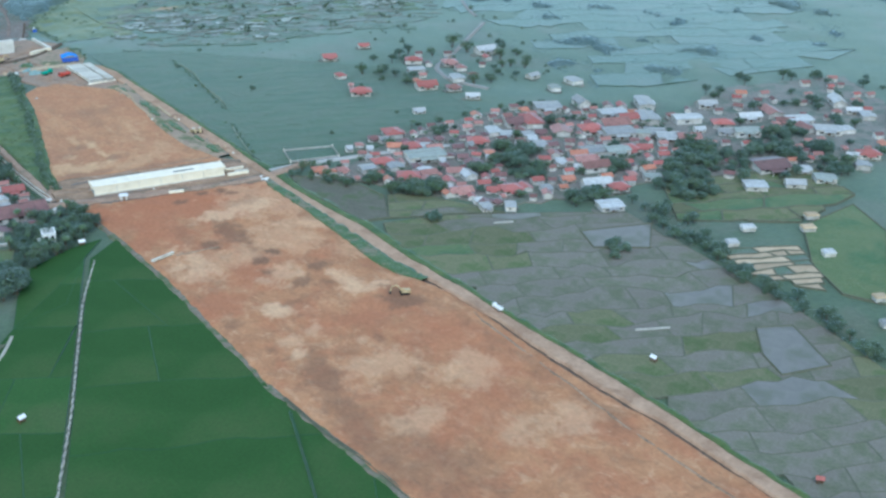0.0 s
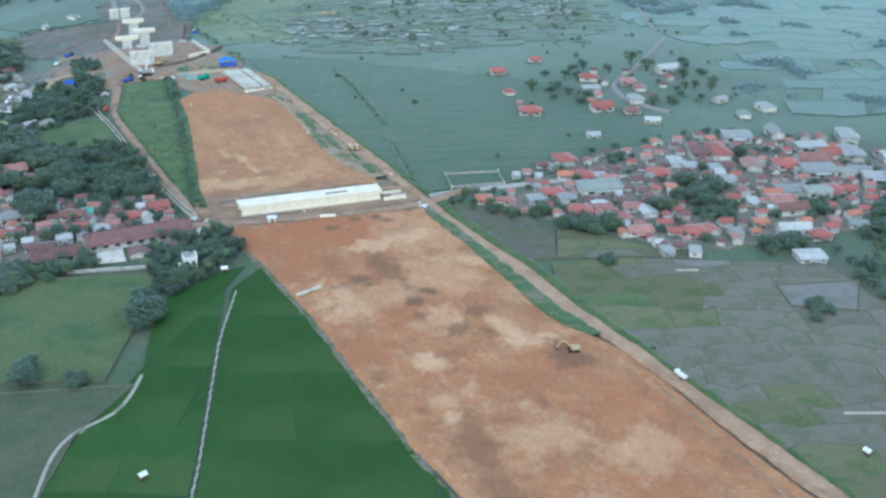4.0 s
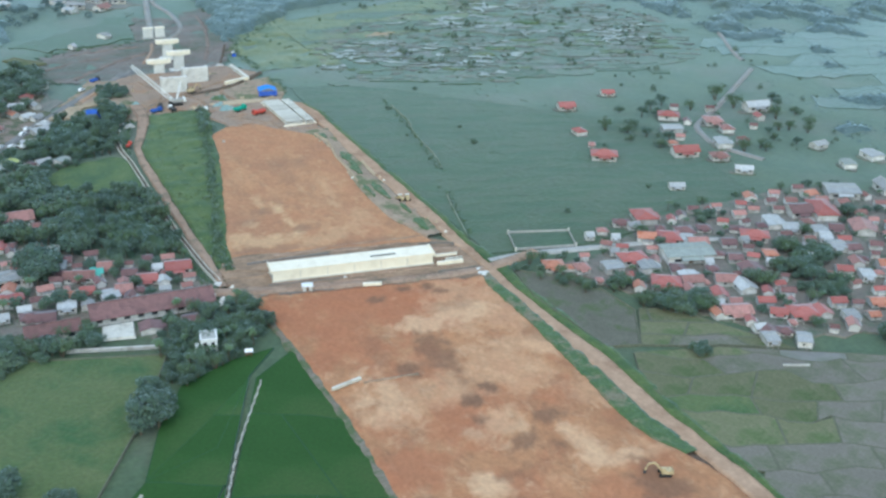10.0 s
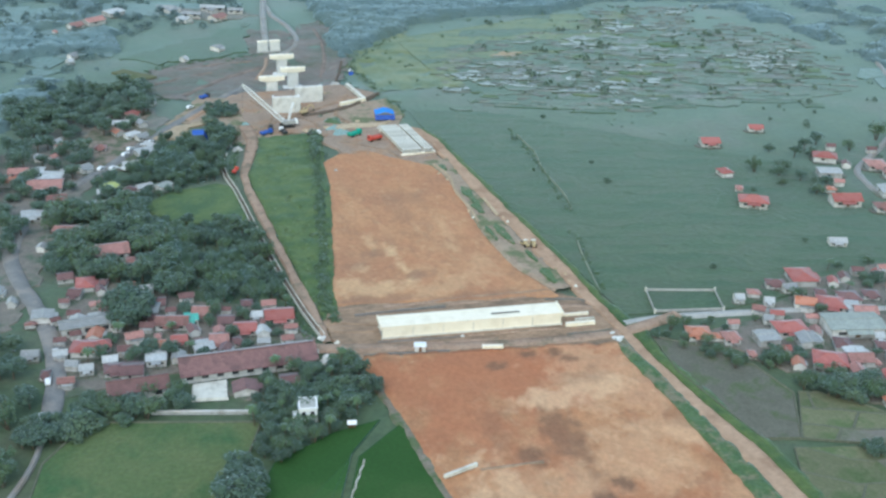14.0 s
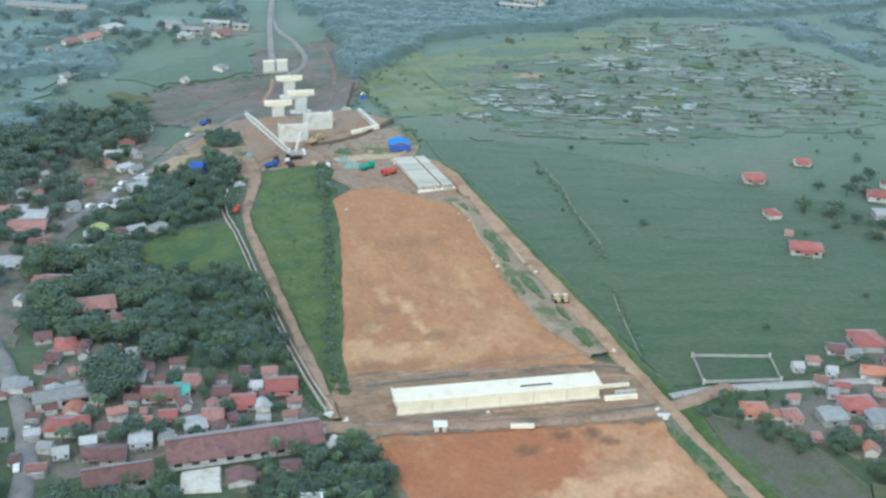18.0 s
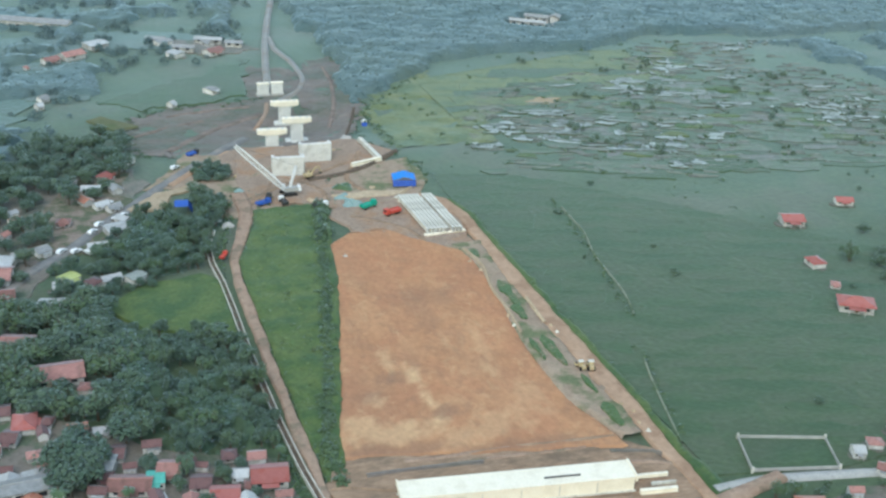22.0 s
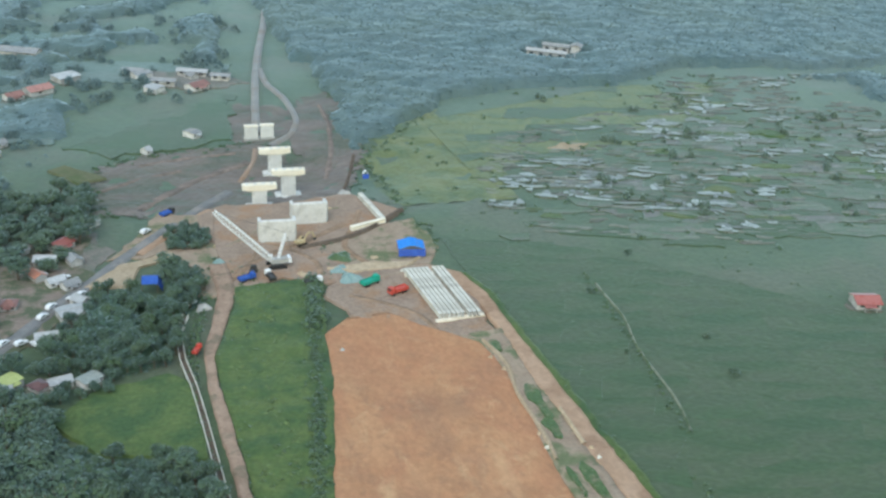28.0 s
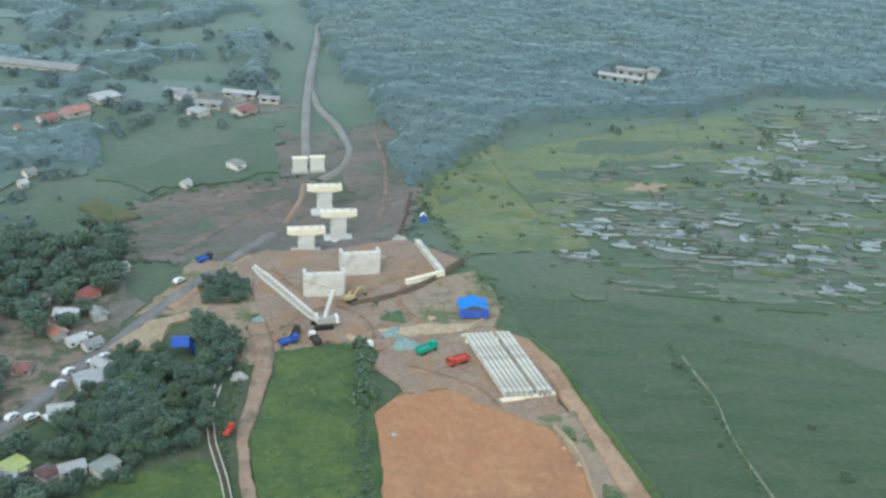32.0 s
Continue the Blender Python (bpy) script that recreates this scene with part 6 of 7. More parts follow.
def leaf_cloud(blobs, n, size, rng, flat=1.0):
    """Many small leaf sprays set on the shells of several overlapping masses."""
    s = Shape()
    weights = [b[3] ** 2 for b in blobs]
    for _ in range(n):
        bx, by, bz, r = rng.choices(blobs, weights)[0]
        d = Vector((rng.gauss(0, 1), rng.gauss(0, 1), rng.gauss(0.25, 1))).normalized()
        c = Vector((bx, by, bz)) + Vector((d.x, d.y, d.z * flat)) * r * rng.uniform(0.62, 1.08)
        nrm = (d + Vector((rng.gauss(0, 0.45), rng.gauss(0, 0.45), rng.gauss(0.2, 0.45)))).normalized()
        t = nrm.orthogonal().normalized()
        t = (Matrix.Rotation(rng.uniform(0, 6.28), 3, nrm) @ t) * size * rng.uniform(0.6, 1.2)
        b = nrm.cross(t) * rng.uniform(0.55, 0.9)
        s.face(c - t, c - b * 0.8 - nrm * size * 0.12, c + t * 0.9, c + b * 0.8 - nrm * size * 0.12)
    return s


def tree(kind, seed, leaf, label):
    rng = random.Random(seed)
    root = thing("tree", label, "tree", "trees")
    trunk = Shape()
    if kind == "bamboo":
        blobs = []
        for k in range(7):
            a, r = rng.uniform(0, 6.28), rng.uniform(0.5, 2.6)
            top = (r * math.cos(a) * 1.5, r * math.sin(a) * 1.5, rng.uniform(6, 8.5))
            trunk.tube((0.4 * math.cos(a), 0.4 * math.sin(a), -0.5), top, 0.16, 0.05, 5)
            blobs.append((top[0], top[1], top[2] * 0.8, rng.uniform(1.3, 2.1)))
        crown = leaf_cloud(blobs, 480, 0.5, rng, 1.3)
    elif kind == "palm":
        pts = [(0, 0, -0.5), (0.2, 0.1, 3), (0.6, 0.2, 6.2), (0.8, 0.3, 8.6)]
        for a, b in zip(pts, pts[1:]):
            trunk.tube(a, b, 0.24, 0.19, 6)
        crown = Shape()
        for k in range(15):
            a = k * 2.4 + rng.uniform(-0.2, 0.2)
            d = Vector((math.cos(a), math.sin(a), 0))
            n = Vector((-d.y, d.x, 0))
            lift, length = rng.uniform(-0.2, 0.9), rng.uniform(2.4, 3.2)
            prev = None
            for i in range(6):
                t = i / 5
                c = Vector(pts[-1]) + d * length * t + Vector((0, 0, lift * t * 1.6 - 2.2 * t * t))
                w = 0.55 * math.sin(math.pi * (0.12 + 0.86 * t))
                now = (c - n * w - Vector((0, 0, w * 0.5)), c, c + n * w - Vector((0, 0, w * 0.5)))
                if prev:
                    crown.face(prev[0], prev[1], now[1], now[0]).face(prev[1], prev[2], now[2], now[1])
                prev = now
    else:
        tall = 1.35 if kind == "tall" else 1.0
        h = rng.uniform(2.2, 3.0) * tall
        trunk.tube((0, 0, -0.5), (0.2, 0.1, h), 0.34, 0.22, 7)
        blobs = [(0.2, 0.1, h + 2.2 * tall, 2.3)]
        for k in range(7):
            a, r = k * 2.4 + rng.uniform(-0.4, 0.4), rng.uniform(1.2, 2.4)
            tip = (r * math.cos(a), r * math.sin(a), h + rng.uniform(0.6, 3.4) * tall)
            trunk.tube((0.2, 0.1, h * rng.uniform(0.75, 1)), tip, 0.14, 0.05, 5)
            blobs.append((*tip, rng.uniform(1.1, 1.9)))
        crown = leaf_cloud(blobs, 620, 0.5, rng)
    part("trunk", trunk, BARK, root)
    part("crown", crown, leaf, root)
    return root


sorts = [tree("round", 1, LEAF[0], "leafy dark green village tree"), tree("round", 2, LEAF[1], "dense dark green broadleaf tree"), tree("tall", 3, LEAF[1], "tall dark green broadleaf tree"),
         tree("tall", 4, LEAF[0], "tall leafy green broadleaf tree"), tree("bamboo", 5, LEAF[2], "clump of light green bamboo"), tree("palm", 6, LEAF[2], "slender green coconut palm")]
planted = []
rng = random.Random(5)


def plant(x, y, sort, size):
    planted.append((x, y, sort, size, rng.uniform(0, 360), rng.uniform(0.85, 1.15)))


def grove(poly, n, gap, mix, sizes, houses=True, keep=None):
    xs, ys = [p[0] for p in poly], [p[1] for p in poly]
    near, made = [], 0
    for _ in range(n * 12):
        x, y = rng.uniform(min(xs), max(xs)), rng.uniform(min(ys), max(ys))
        if made >= n:
            break
        if not inside(x, y, poly) or keep and not keep(x, y) or any(abs(x - a) < gap and abs(y - b) < gap for a, b in near):
            continue
        if houses and any(math.hypot(x - a, y - b) < 0.5 * c + 1.6 for a, b, c in taken):
            continue
        near.append((x, y))
        plant(x, y, rng.choice(mix), rng.uniform(*sizes))
        made += 1


grove([(88, 470), (134, 463), (133.5, 520), (108, 530), (98, 548), (90, 560), (70, 540), (66, 505)], 150, 2.6, (0, 1, 2, 3, 4, 1), (0.75, 1.15))
grove([(108, 562), (134, 566), (136, 590), (148, 604), (145, 617), (136, 622), (127, 608), (116, 612), (106, 594), (100, 578)], 95, 2.6, (0, 1, 2, 3, 4, 2), (0.6, 1.0), keep=lambda x, y: not (127 < x < 137 and 601 < y < 618))
grove([(140, 636), (152, 634), (154, 646), (148, 653), (141, 646)], 18, 2.2, (0, 1, 1), (0.45, 0.62))
grove([(68, 436), (132, 438), (133, 462), (70, 470)], 105, 2.6, (0, 1, 3, 1, 5), (0.5, 0.95))
grove([(83, 458), (92, 458), (92, 472), (83, 472)], 10, 2.0, (1, 2), (0.9, 1.25), False)
grove([(86, 556), (118, 556), (118, 574), (88, 574)], 22, 2.6, (0, 1, 1), (0.5, 0.85))
grove([(111, 412), (108, 385), (112, 383), (128, 392), (145, 404), (143, 424), (118, 424)], 84, 2.2, (0, 1, 3, 4, 5, 1), (0.65, 1.05))
grove([(95, 365), (104, 367), (108, 379), (102, 385)], 13, 2.0, (1, 2), (0.85, 1.15))
grove([(54, 408), (68, 408), (70, 416), (56, 417)], 16, 1.8, (0, 1, 1), (0.6, 0.95), False)
grove([(66, 411), (97, 413), (95, 421), (68, 424)], 22, 2.2, (0, 1, 4), (0.5, 0.85))
grove([(20, 380), (50, 392), (58, 425), (58, 470), (20, 470)], 60, 3.0, (0, 1, 2, 4), (0.6, 1.0))
grove([(56, 347), (62, 347), (62, 353), (56, 353)], 5, 1.6, (1, 2), (0.8, 1.05), False)
grove([(69, 341), (74, 341), (74, 346), (69, 346)], 4, 1.6, (1, 0), (0.6, 0.85), False)
for x, y, r, n in ((257.4, 388.4, 4.4, 12), (258.4, 373.9, 2.9, 8), (268.1, 367.7, 6.5, 24), (330.4, 379.7, 6.3, 16), (315.6, 374.0, 5.4, 14), (318.3, 359.4, 5.3, 14), (325.9, 389.0, 3.2, 8), (316.3, 424.7, 4.2, 8), (254.3, 342.1, 2.4, 5), (300.2, 371.4, 3.8, 8), (367.9, 403.7, 3.5, 6),
                   (283.4, 406.5, 1.9, 4), (352, 346, 5, 8), (314, 327, 4, 6), (357, 341, 4, 6), (324, 325, 4, 6), (389, 337, 13, 30), (367, 319, 12, 26), (438, 324, 14, 28), (440, 310, 11, 20), (399, 323, 11, 22), (436, 292, 9, 14),
                   (363, 307, 9, 16), (404, 340, 8, 12)):
    grove([(x + 1.3 * r * math.cos(a), y + r * math.sin(a)) for a in np.linspace(0, 2 * math.pi, 11)[:-1]], n, 1.8, (0, 1, 1, 2, 3, 4), (0.45, 0.85))
grove([(242, 412), (262, 378), (282, 345), (340, 322), (400, 345), (425, 400), (370, 436), (310, 436), (270, 418)], 100, 1.8, (0, 1, 3, 4, 5), (0.3, 0.6))
grove([(228, 414), (242, 415), (250, 395), (246, 385), (236, 398)], 14, 2.4, (0, 1, 4), (0.5, 0.8))
grove([(326, 312), (340, 318), (346, 290), (330, 262), (322, 240), (324, 218), (318, 195), (316, 170), (306, 176), (312, 200), (316, 240), (322, 268)], 48, 2.0, (0, 1, 2, 3), (0.4, 0.8), False, keep=lambda x, y: fbm(x, y, 16, 3) > -0.05)
grove([(345, 330), (420, 285), (540, 300), (580, 390), (480, 410), (400, 370)], 60, 3.0, (0, 1, 2, 3), (0.5, 0.9), keep=lambda x, y: fbm(x, y, 24, 4) > -0.02)
grove([(286, 292), (300, 286), (302, 278), (290, 278)], 5, 2.0, (0, 1), (0.5, 0.7), False)
grove([(340, 470), (420, 470), (440, 540), (330, 540)], 30, 4.0, (0, 1, 2, 4), (0.5, 0.9))
grove([(60, 620), (108, 625), (122, 660), (120, 690), (60, 690)], 80, 3.2, (0, 1, 2, 3), (0.7, 1.1))
grove([(20, 500), (55, 520), (80, 565), (98, 610), (60, 620), (20, 600)], 90, 3.2, (0, 1, 2, 3), (0.6, 1.0))
grove([(230, 455), (300, 440), (330, 470), (320, 600), (270, 600), (232, 560)], 8, 5.0, (0, 4, 0), (0.25, 0.45))


# the trees along the highway stand singly; those farther off are joined
planted.sort(key=lambda p: max(abs(p[0] - 180) - 20, (p[1] - 520) * 0.6))
used = set()
for x, y, sort, size, turn, tall in planted[:300]:
    m = pose(x, y, land(x, y) + 0.1, 0, 0, turn) @ Matrix.Diagonal((size, size, size * tall, 1))
    if sort in used:
        copy_thing(sorts[sort], m)
    else:
        used.add(sort)
        sorts[sort].matrix_basis = m
rest = {}
for x, y, sort, size, turn, tall in planted[300:]:
    rest.setdefault(sort, []).append((x, y, size, turn, tall))
for sort, group in rest.items():
    for piece in sorts[sort].children:
        leaves = piece.name.startswith("crown")
        v0 = np.array([v.co for v in piece.data.vertices])
        f0 = [tuple(p.vertices) for p in piece.data.polygons]
        if leaves:
            v0 = v0 * (1.22, 1.22, 0.85)
        allv, allf = [], []
        for x, y, size, turn, tall in group:
            c, s = math.cos(radians(turn)), math.sin(radians(turn))
            v = v0 * (size, size, size * tall)
            n = len(allv) * len(v0)
            allv.append(np.stack((x + v[:, 0] * c - v[:, 1] * s, y + v[:, 0] * s + v[:, 1] * c, v[:, 2] + land(x, y) + 0.1), 1))
            allf += [tuple(n + i for i in f) for f in f0]
        joined = Shape()
        joined.v, joined.f = [tuple(p) for p in np.concatenate(allv)], allf
        tagged(part("tree_crowns" if leaves else "tree_trunks", joined, piece.data.materials[0]), "village and streamside trees in the distance", "trees", kind="stuff")


def thicket(name, label, category, places, sprays, size, spread, height, material, seed, mound=False):
    """Low or distant growth as one mesh of many leaf sprays."""
    rng = random.Random(seed)
    s = Shape()
    for x, y, k in places:
        z = land(x, y)
        if mound:
            r = spread * k * 1.15
            rim = [(x + r * math.cos(a), y + r * math.sin(a), z + height * k * 0.25) for a in np.linspace(0.3, 6.58, 8)[:-1]]
            for p, q in zip(rim, rim[1:] + rim[:1]):
                s.face(p, q, (x, y, z + height * k * 0.8))
        for _ in range(sprays):
            d = Vector((rng.gauss(0, 1), rng.gauss(0, 1), abs(rng.gauss(0, 1)) + 0.15)).normalized()
            c = Vector((x + d.x * spread * k, y + d.y * spread * k, z + height * k * (0.25 + d.z * 0.75) * rng.uniform(0.6, 1.05)))
            nrm = (d + Vector((rng.gauss(0, 0.35), rng.gauss(0, 0.35), rng.gauss(0.3, 0.3) + (1.3 if mound else 0.4)))).normalized()
            t = (Matrix.Rotation(rng.uniform(0, 6.28), 3, nrm) @ nrm.orthogonal().normalized()) * size * k * rng.uniform(0.7, 1.2)
            b = nrm.cross(t) * rng.uniform(0.6, 0.95)
            s.face(c - t, c - b, c + t, c + b)
    return tagged(part(name, s, material), label, category, kind="stuff")


def scatter(poly, n, seed, lo, hi, keep=lambda x, y: True):
    rng = random.Random(seed)
    xs, ys = [p[0] for p in poly], [p[1] for p in poly]
    out = []
    while len(out) < n:
        x, y = rng.uniform(min(xs), max(xs)), rng.uniform(min(ys), max(ys))
        if inside(x, y, poly) and keep(x, y):
            out.append((x, y, rng.uniform(lo, hi)))
    return out




def canopy(name, label, poly, keep, step, height, seed, sprays, material, wave=0.0):
    """A closed stand of distant trees: a lumpy leaf canopy with sprays standing out of it."""
    xs, ys = [p[0] for p in poly], [p[1] for p in poly]
    nx, ny = int((max(xs) - min(xs)) / step) + 2, int((max(ys) - min(ys)) / step) + 2
    s, ids, rng = Shape(), {}, random.Random(seed)
    full = {(i, j) for i in range(nx) for j in range(ny) if inside(min(xs) + i * step + wave * fbm(i * step, j * step, 26, seed), min(ys) + j * step + wave * fbm(i * step, j * step, 26, seed + 4), poly) and keep(min(xs) + i * step, min(ys) + j * step)}

    def vert(i, j):
        if (i, j) not in ids:
            x, y = min(xs) + i * step + rng.uniform(-0.4, 0.4), min(ys) + j * step + rng.uniform(-0.4, 0.4)
            p = Vector((x / 7.5 + 0.4 * noise.noise(Vector((x / 9, y / 9, 3))), y / 7.5, seed))
            near = noise.voronoi(p)[0][0]
            lump = 0.24 * (math.sqrt(max(0.0, 1 - near * near)) - 0.75) + 0.12 * fbm(x, y, 40, seed) + 0.14 * noise.noise(p * 0.7)
            share = sum((i + a, j + b) in full for a in (-3, -1, 0, 1, 3) for b in (-3, -1, 0, 1, 3)) / 25
            rim = all((i + a, j + b) in full for a in (-1, 0, 1) for b in (-1, 0, 1))
            ids[i, j] = len(s.v)
            s.v.append((x, y, land(x, y) + rim * (height * (0.62 + lump) + rng.uniform(-0.2, 0.2) + 0.5) * max(0.0, min(1.0, (share - 0.48) * 2.0)) - 0.5))
        return ids[i, j]
    for i, j in sorted(full):
        s.f.append((vert(i, j), vert(i + 1, j), vert(i + 1, j + 1), vert(i, j + 1)))
    n = len(s.v)
    for _ in range(sprays):
        x, y, z = s.v[rng.randrange(n)]
        nrm = Vector((rng.gauss(0, 0.28), rng.gauss(0, 0.28), 1)).normalized()
        c = Vector((x + rng.uniform(-1.0, 1.0), y + rng.uniform(-1.0, 1.0), z + rng.uniform(-0.1, 0.7)))
        t = (Matrix.Rotation(rng.uniform(0, 6.28), 3, nrm) @ nrm.orthogonal().normalized()) * rng.uniform(0.4, 0.95)
        b = nrm.cross(t) * rng.uniform(0.5, 0.9)
        s.face(c - t, c - b, c + t, c + b)
    return tagged(part(name, s, material, smooth=True), label, "woodland", kind="stuff")


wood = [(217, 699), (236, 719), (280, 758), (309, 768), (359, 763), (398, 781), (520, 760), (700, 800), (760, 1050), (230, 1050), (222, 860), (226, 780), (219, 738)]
canopy("distant_wood", "dense woodland covering the far hillside, tinted blue for haze", wood, lambda x, y: all(abs((x - a) * 0.81 - (y - b) * 0.59) > l or abs((x - a) * 0.59 + (y - b) * 0.81) > 2.4 for a, b, l in ((345, 811, 10), (354, 819, 7), (362, 813, 5))), 1.7, 6.0, 31, 60000, FOREST, 6.0)
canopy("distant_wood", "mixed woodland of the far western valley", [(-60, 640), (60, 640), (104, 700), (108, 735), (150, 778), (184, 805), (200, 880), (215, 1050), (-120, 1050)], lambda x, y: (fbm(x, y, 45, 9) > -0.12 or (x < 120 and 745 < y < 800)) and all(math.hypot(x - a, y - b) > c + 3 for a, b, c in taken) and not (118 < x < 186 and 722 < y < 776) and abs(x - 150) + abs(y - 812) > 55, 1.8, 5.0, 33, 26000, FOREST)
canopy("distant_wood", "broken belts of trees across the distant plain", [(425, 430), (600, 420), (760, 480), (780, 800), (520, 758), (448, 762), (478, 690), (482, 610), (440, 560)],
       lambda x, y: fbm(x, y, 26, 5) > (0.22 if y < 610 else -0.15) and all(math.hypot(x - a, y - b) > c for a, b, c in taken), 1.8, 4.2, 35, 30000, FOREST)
def clear_of_houses(x, y):
    return all(math.hypot(x - a, y - b) > 0.5 * c + 1.8 for a, b, c in taken)


canopy("grove_canopy", "closed mixed canopy of village trees west of the lane", [(88, 472), (134, 465), (133.5, 520), (108, 530), (98, 547), (88, 556), (72, 540), (68, 507)], lambda x, y: clear_of_houses(x, y) and fbm(x, y, 14, 3) > -0.35, 1.5, 6.0, 51, 9000, UNDERWOOD)
canopy("grove_canopy", "closed mixed canopy between lane and village road", [(108, 565), (133, 567), (135, 590), (147, 603), (144, 616), (136, 620), (127, 606), (116, 610), (107, 594), (102, 578)], lambda x, y: clear_of_houses(x, y) and not (127 < x < 137 and 601 < y < 618) and fbm(x, y, 14, 3) > -0.35, 1.5, 6.0, 52, 6000, UNDERWOOD)
canopy("grove_canopy", "closed canopy below the village hall", [(112, 411), (109, 387), (113, 385), (128, 394), (143, 405), (141, 421), (120, 421)], lambda x, y: clear_of_houses(x, y) and math.hypot(x - 123, y - 397) > 6 and fbm(x, y, 10, 3) > -0.3, 1.3, 5.0, 53, 3000, UNDERWOOD)
canopy("grove_canopy", "closed streamside canopy beyond the paddies", [(327, 310), (338, 316), (343, 290), (328, 262), (321, 240), (323, 218), (317, 195), (314, 172), (308, 178), (313, 200), (318, 240), (324, 268)], lambda x, y: fbm(x, y, 16, 3) > 0.08, 1.3, 3.2, 54, 2200, UNDERWOOD)
edge_rng = random.Random(61)
thicket("plain_scrub", "low scattered scrub on the green plain", "scrub",
        scatter([(232, 440), (240, 445), (300, 440), (340, 455), (335, 590), (262, 608), (222, 652), (224, 606), (229, 560)], 220, 37, 0.2, 0.5, lambda x, y: fbm(x, y, 18, 5) > -0.05), 9, 0.6, 1.6, 1.1, SHRUB, 38)
thicket("hedge", "dark green hedge row along the edge of the fill", "hedge",
        [(np.interp(y, (446, 464, 510, 570, 603), (144.5, 145.5, 157.5, 171, 179)) + edge_rng.gauss(-0.6, 0.9), y + edge_rng.uniform(-0.6, 0.6), (0.75 + 0.45 * max(0.0, fbm(y, 3, 12, 2)) + (0.35 if y > 575 else 0.0)) * edge_rng.uniform(0.7, 1.35)) for y in np.arange(446, 606, 0.36)], 22, 0.42, 1.3, 2.0, SHRUB, 39)
thicket("tall_grass", "tall weeds and tussocks in the grass field", "grass",
        scatter([(142, 450), (146, 450), (158, 505), (170, 555), (178, 600), (160, 600), (148, 577), (144, 545), (143, 500)], 1700, 40, 0.4, 1.15), 8, 0.6, 1.2, 0.9, WEEDS, 41)
thicket("lane_weeds", "ragged weeds along the west lane and channel", "weeds",
        [(side(y) + off + 0.7 * math.sin(y * 2.9 + off), y, 0.4 + 0.5 * abs(math.sin(y * 0.53 + off))) for side, off in ((lane_r, 0.6), (lane_r, 1.6), (lane_l, -3.2), (lane_l, -4.4)) for y in np.arange(440, 606, 1.2)], 8, 0.6, 1.2, 1.0, SHRUB, 48)
thicket("clearing_grass", "uneven tussocks in the clearing among trees", "grass", scatter([(102, 547), (112, 559), (130, 562), (135, 556), (133, 525), (111, 532)], 420, 49, 0.3, 0.8), 8, 0.6, 1.2, 0.7, WEEDS, 50)
thicket("verge_weeds", "weeds and small bushes along the access road", "weeds",
        [(road_out(y) + 1.5 + 1.2 * math.sin(y * 2.3), y, 0.4 + 0.35 * abs(math.sin(y * 0.37))) for y in np.arange(140, 600, 1.5)], 8, 0.6, 1.3, 0.9, SHRUB, 43)
thicket("berm_weeds", "bright weeds on the berm", "weeds",
        [(np.interp(y, (302, 331, 364, 390, 412), (219, 219, 220.5, 222, 220.5)) + 1.6 * math.sin(y * 3.1), y, 0.5 + 0.3 * abs(math.sin(y))) for y in np.arange(304, 412, 0.9)], 8, 0.5, 1.2, 0.9, WEEDS, 44)
thicket("meadow_edge_bushes", "ragged bushes along the meadow edge", "bushes", [(x + 1.6 * math.sin(i * 1.9), y + 1.6 * math.cos(i * 2.7), 0.35 + 0.45 * abs(math.sin(i * 0.7))) for i, (x, y) in enumerate(
    [(222 + 0.2 * math.sin(k), 655 + k * 1.3) for k in range(36)] + [(222 + k * 1.4, 702 + k * 1.45) for k in range(30)])], 10, 0.6, 1.4, 1.5, SHRUB, 63)
hill_trees = [(x + dx, y + dy, k) for x, y, n in ((324, 692, 9), (376, 729, 6), (357, 694, 5), (303, 656, 4), (311, 637, 5), (325, 648, 4), (323, 628, 4), (294, 708, 4), (314, 750, 3), (390, 644, 9), (430, 700, 8), (300, 654, 3), (321, 625, 3), (400, 690, 8), (345, 668, 6), (410, 612, 7), (372, 612, 6))
              for dx, dy, k in ((edge_rng.gauss(0, 3.2), edge_rng.gauss(0, 3.6), edge_rng.uniform(0.4, 0.9)) for _ in range((n + 1) // 2))]
hill_trees += scatter([(300, 640), (330, 592), (450, 600), (474, 660), (440, 760), (400, 772), (350, 740), (330, 700)], 50, 87, 0.3, 0.8, lambda x, y: fbm(x, y, 26, 7) > 0.0)
hill_trees += scatter([(350, 470), (352, 590), (470, 600), (480, 520), (440, 450)], 36, 88, 0.3, 0.8, lambda x, y: fbm(x, y, 24, 7) > 0.05 and all(math.hypot(x - a, y - b) > 0.5 * c + 2 for a, b, c in taken))
thicket("hillside_trees", "dark scattered trees among the hillside terraces", "trees", hill_trees, 120, 0.55, 1.9, 4.4, HILL_LEAVES, 89)
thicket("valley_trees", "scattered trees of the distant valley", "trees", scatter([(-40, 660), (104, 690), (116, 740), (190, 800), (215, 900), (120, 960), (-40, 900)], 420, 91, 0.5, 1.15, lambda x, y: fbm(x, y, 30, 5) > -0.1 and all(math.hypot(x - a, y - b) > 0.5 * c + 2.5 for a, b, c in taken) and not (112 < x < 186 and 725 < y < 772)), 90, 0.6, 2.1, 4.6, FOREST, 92)
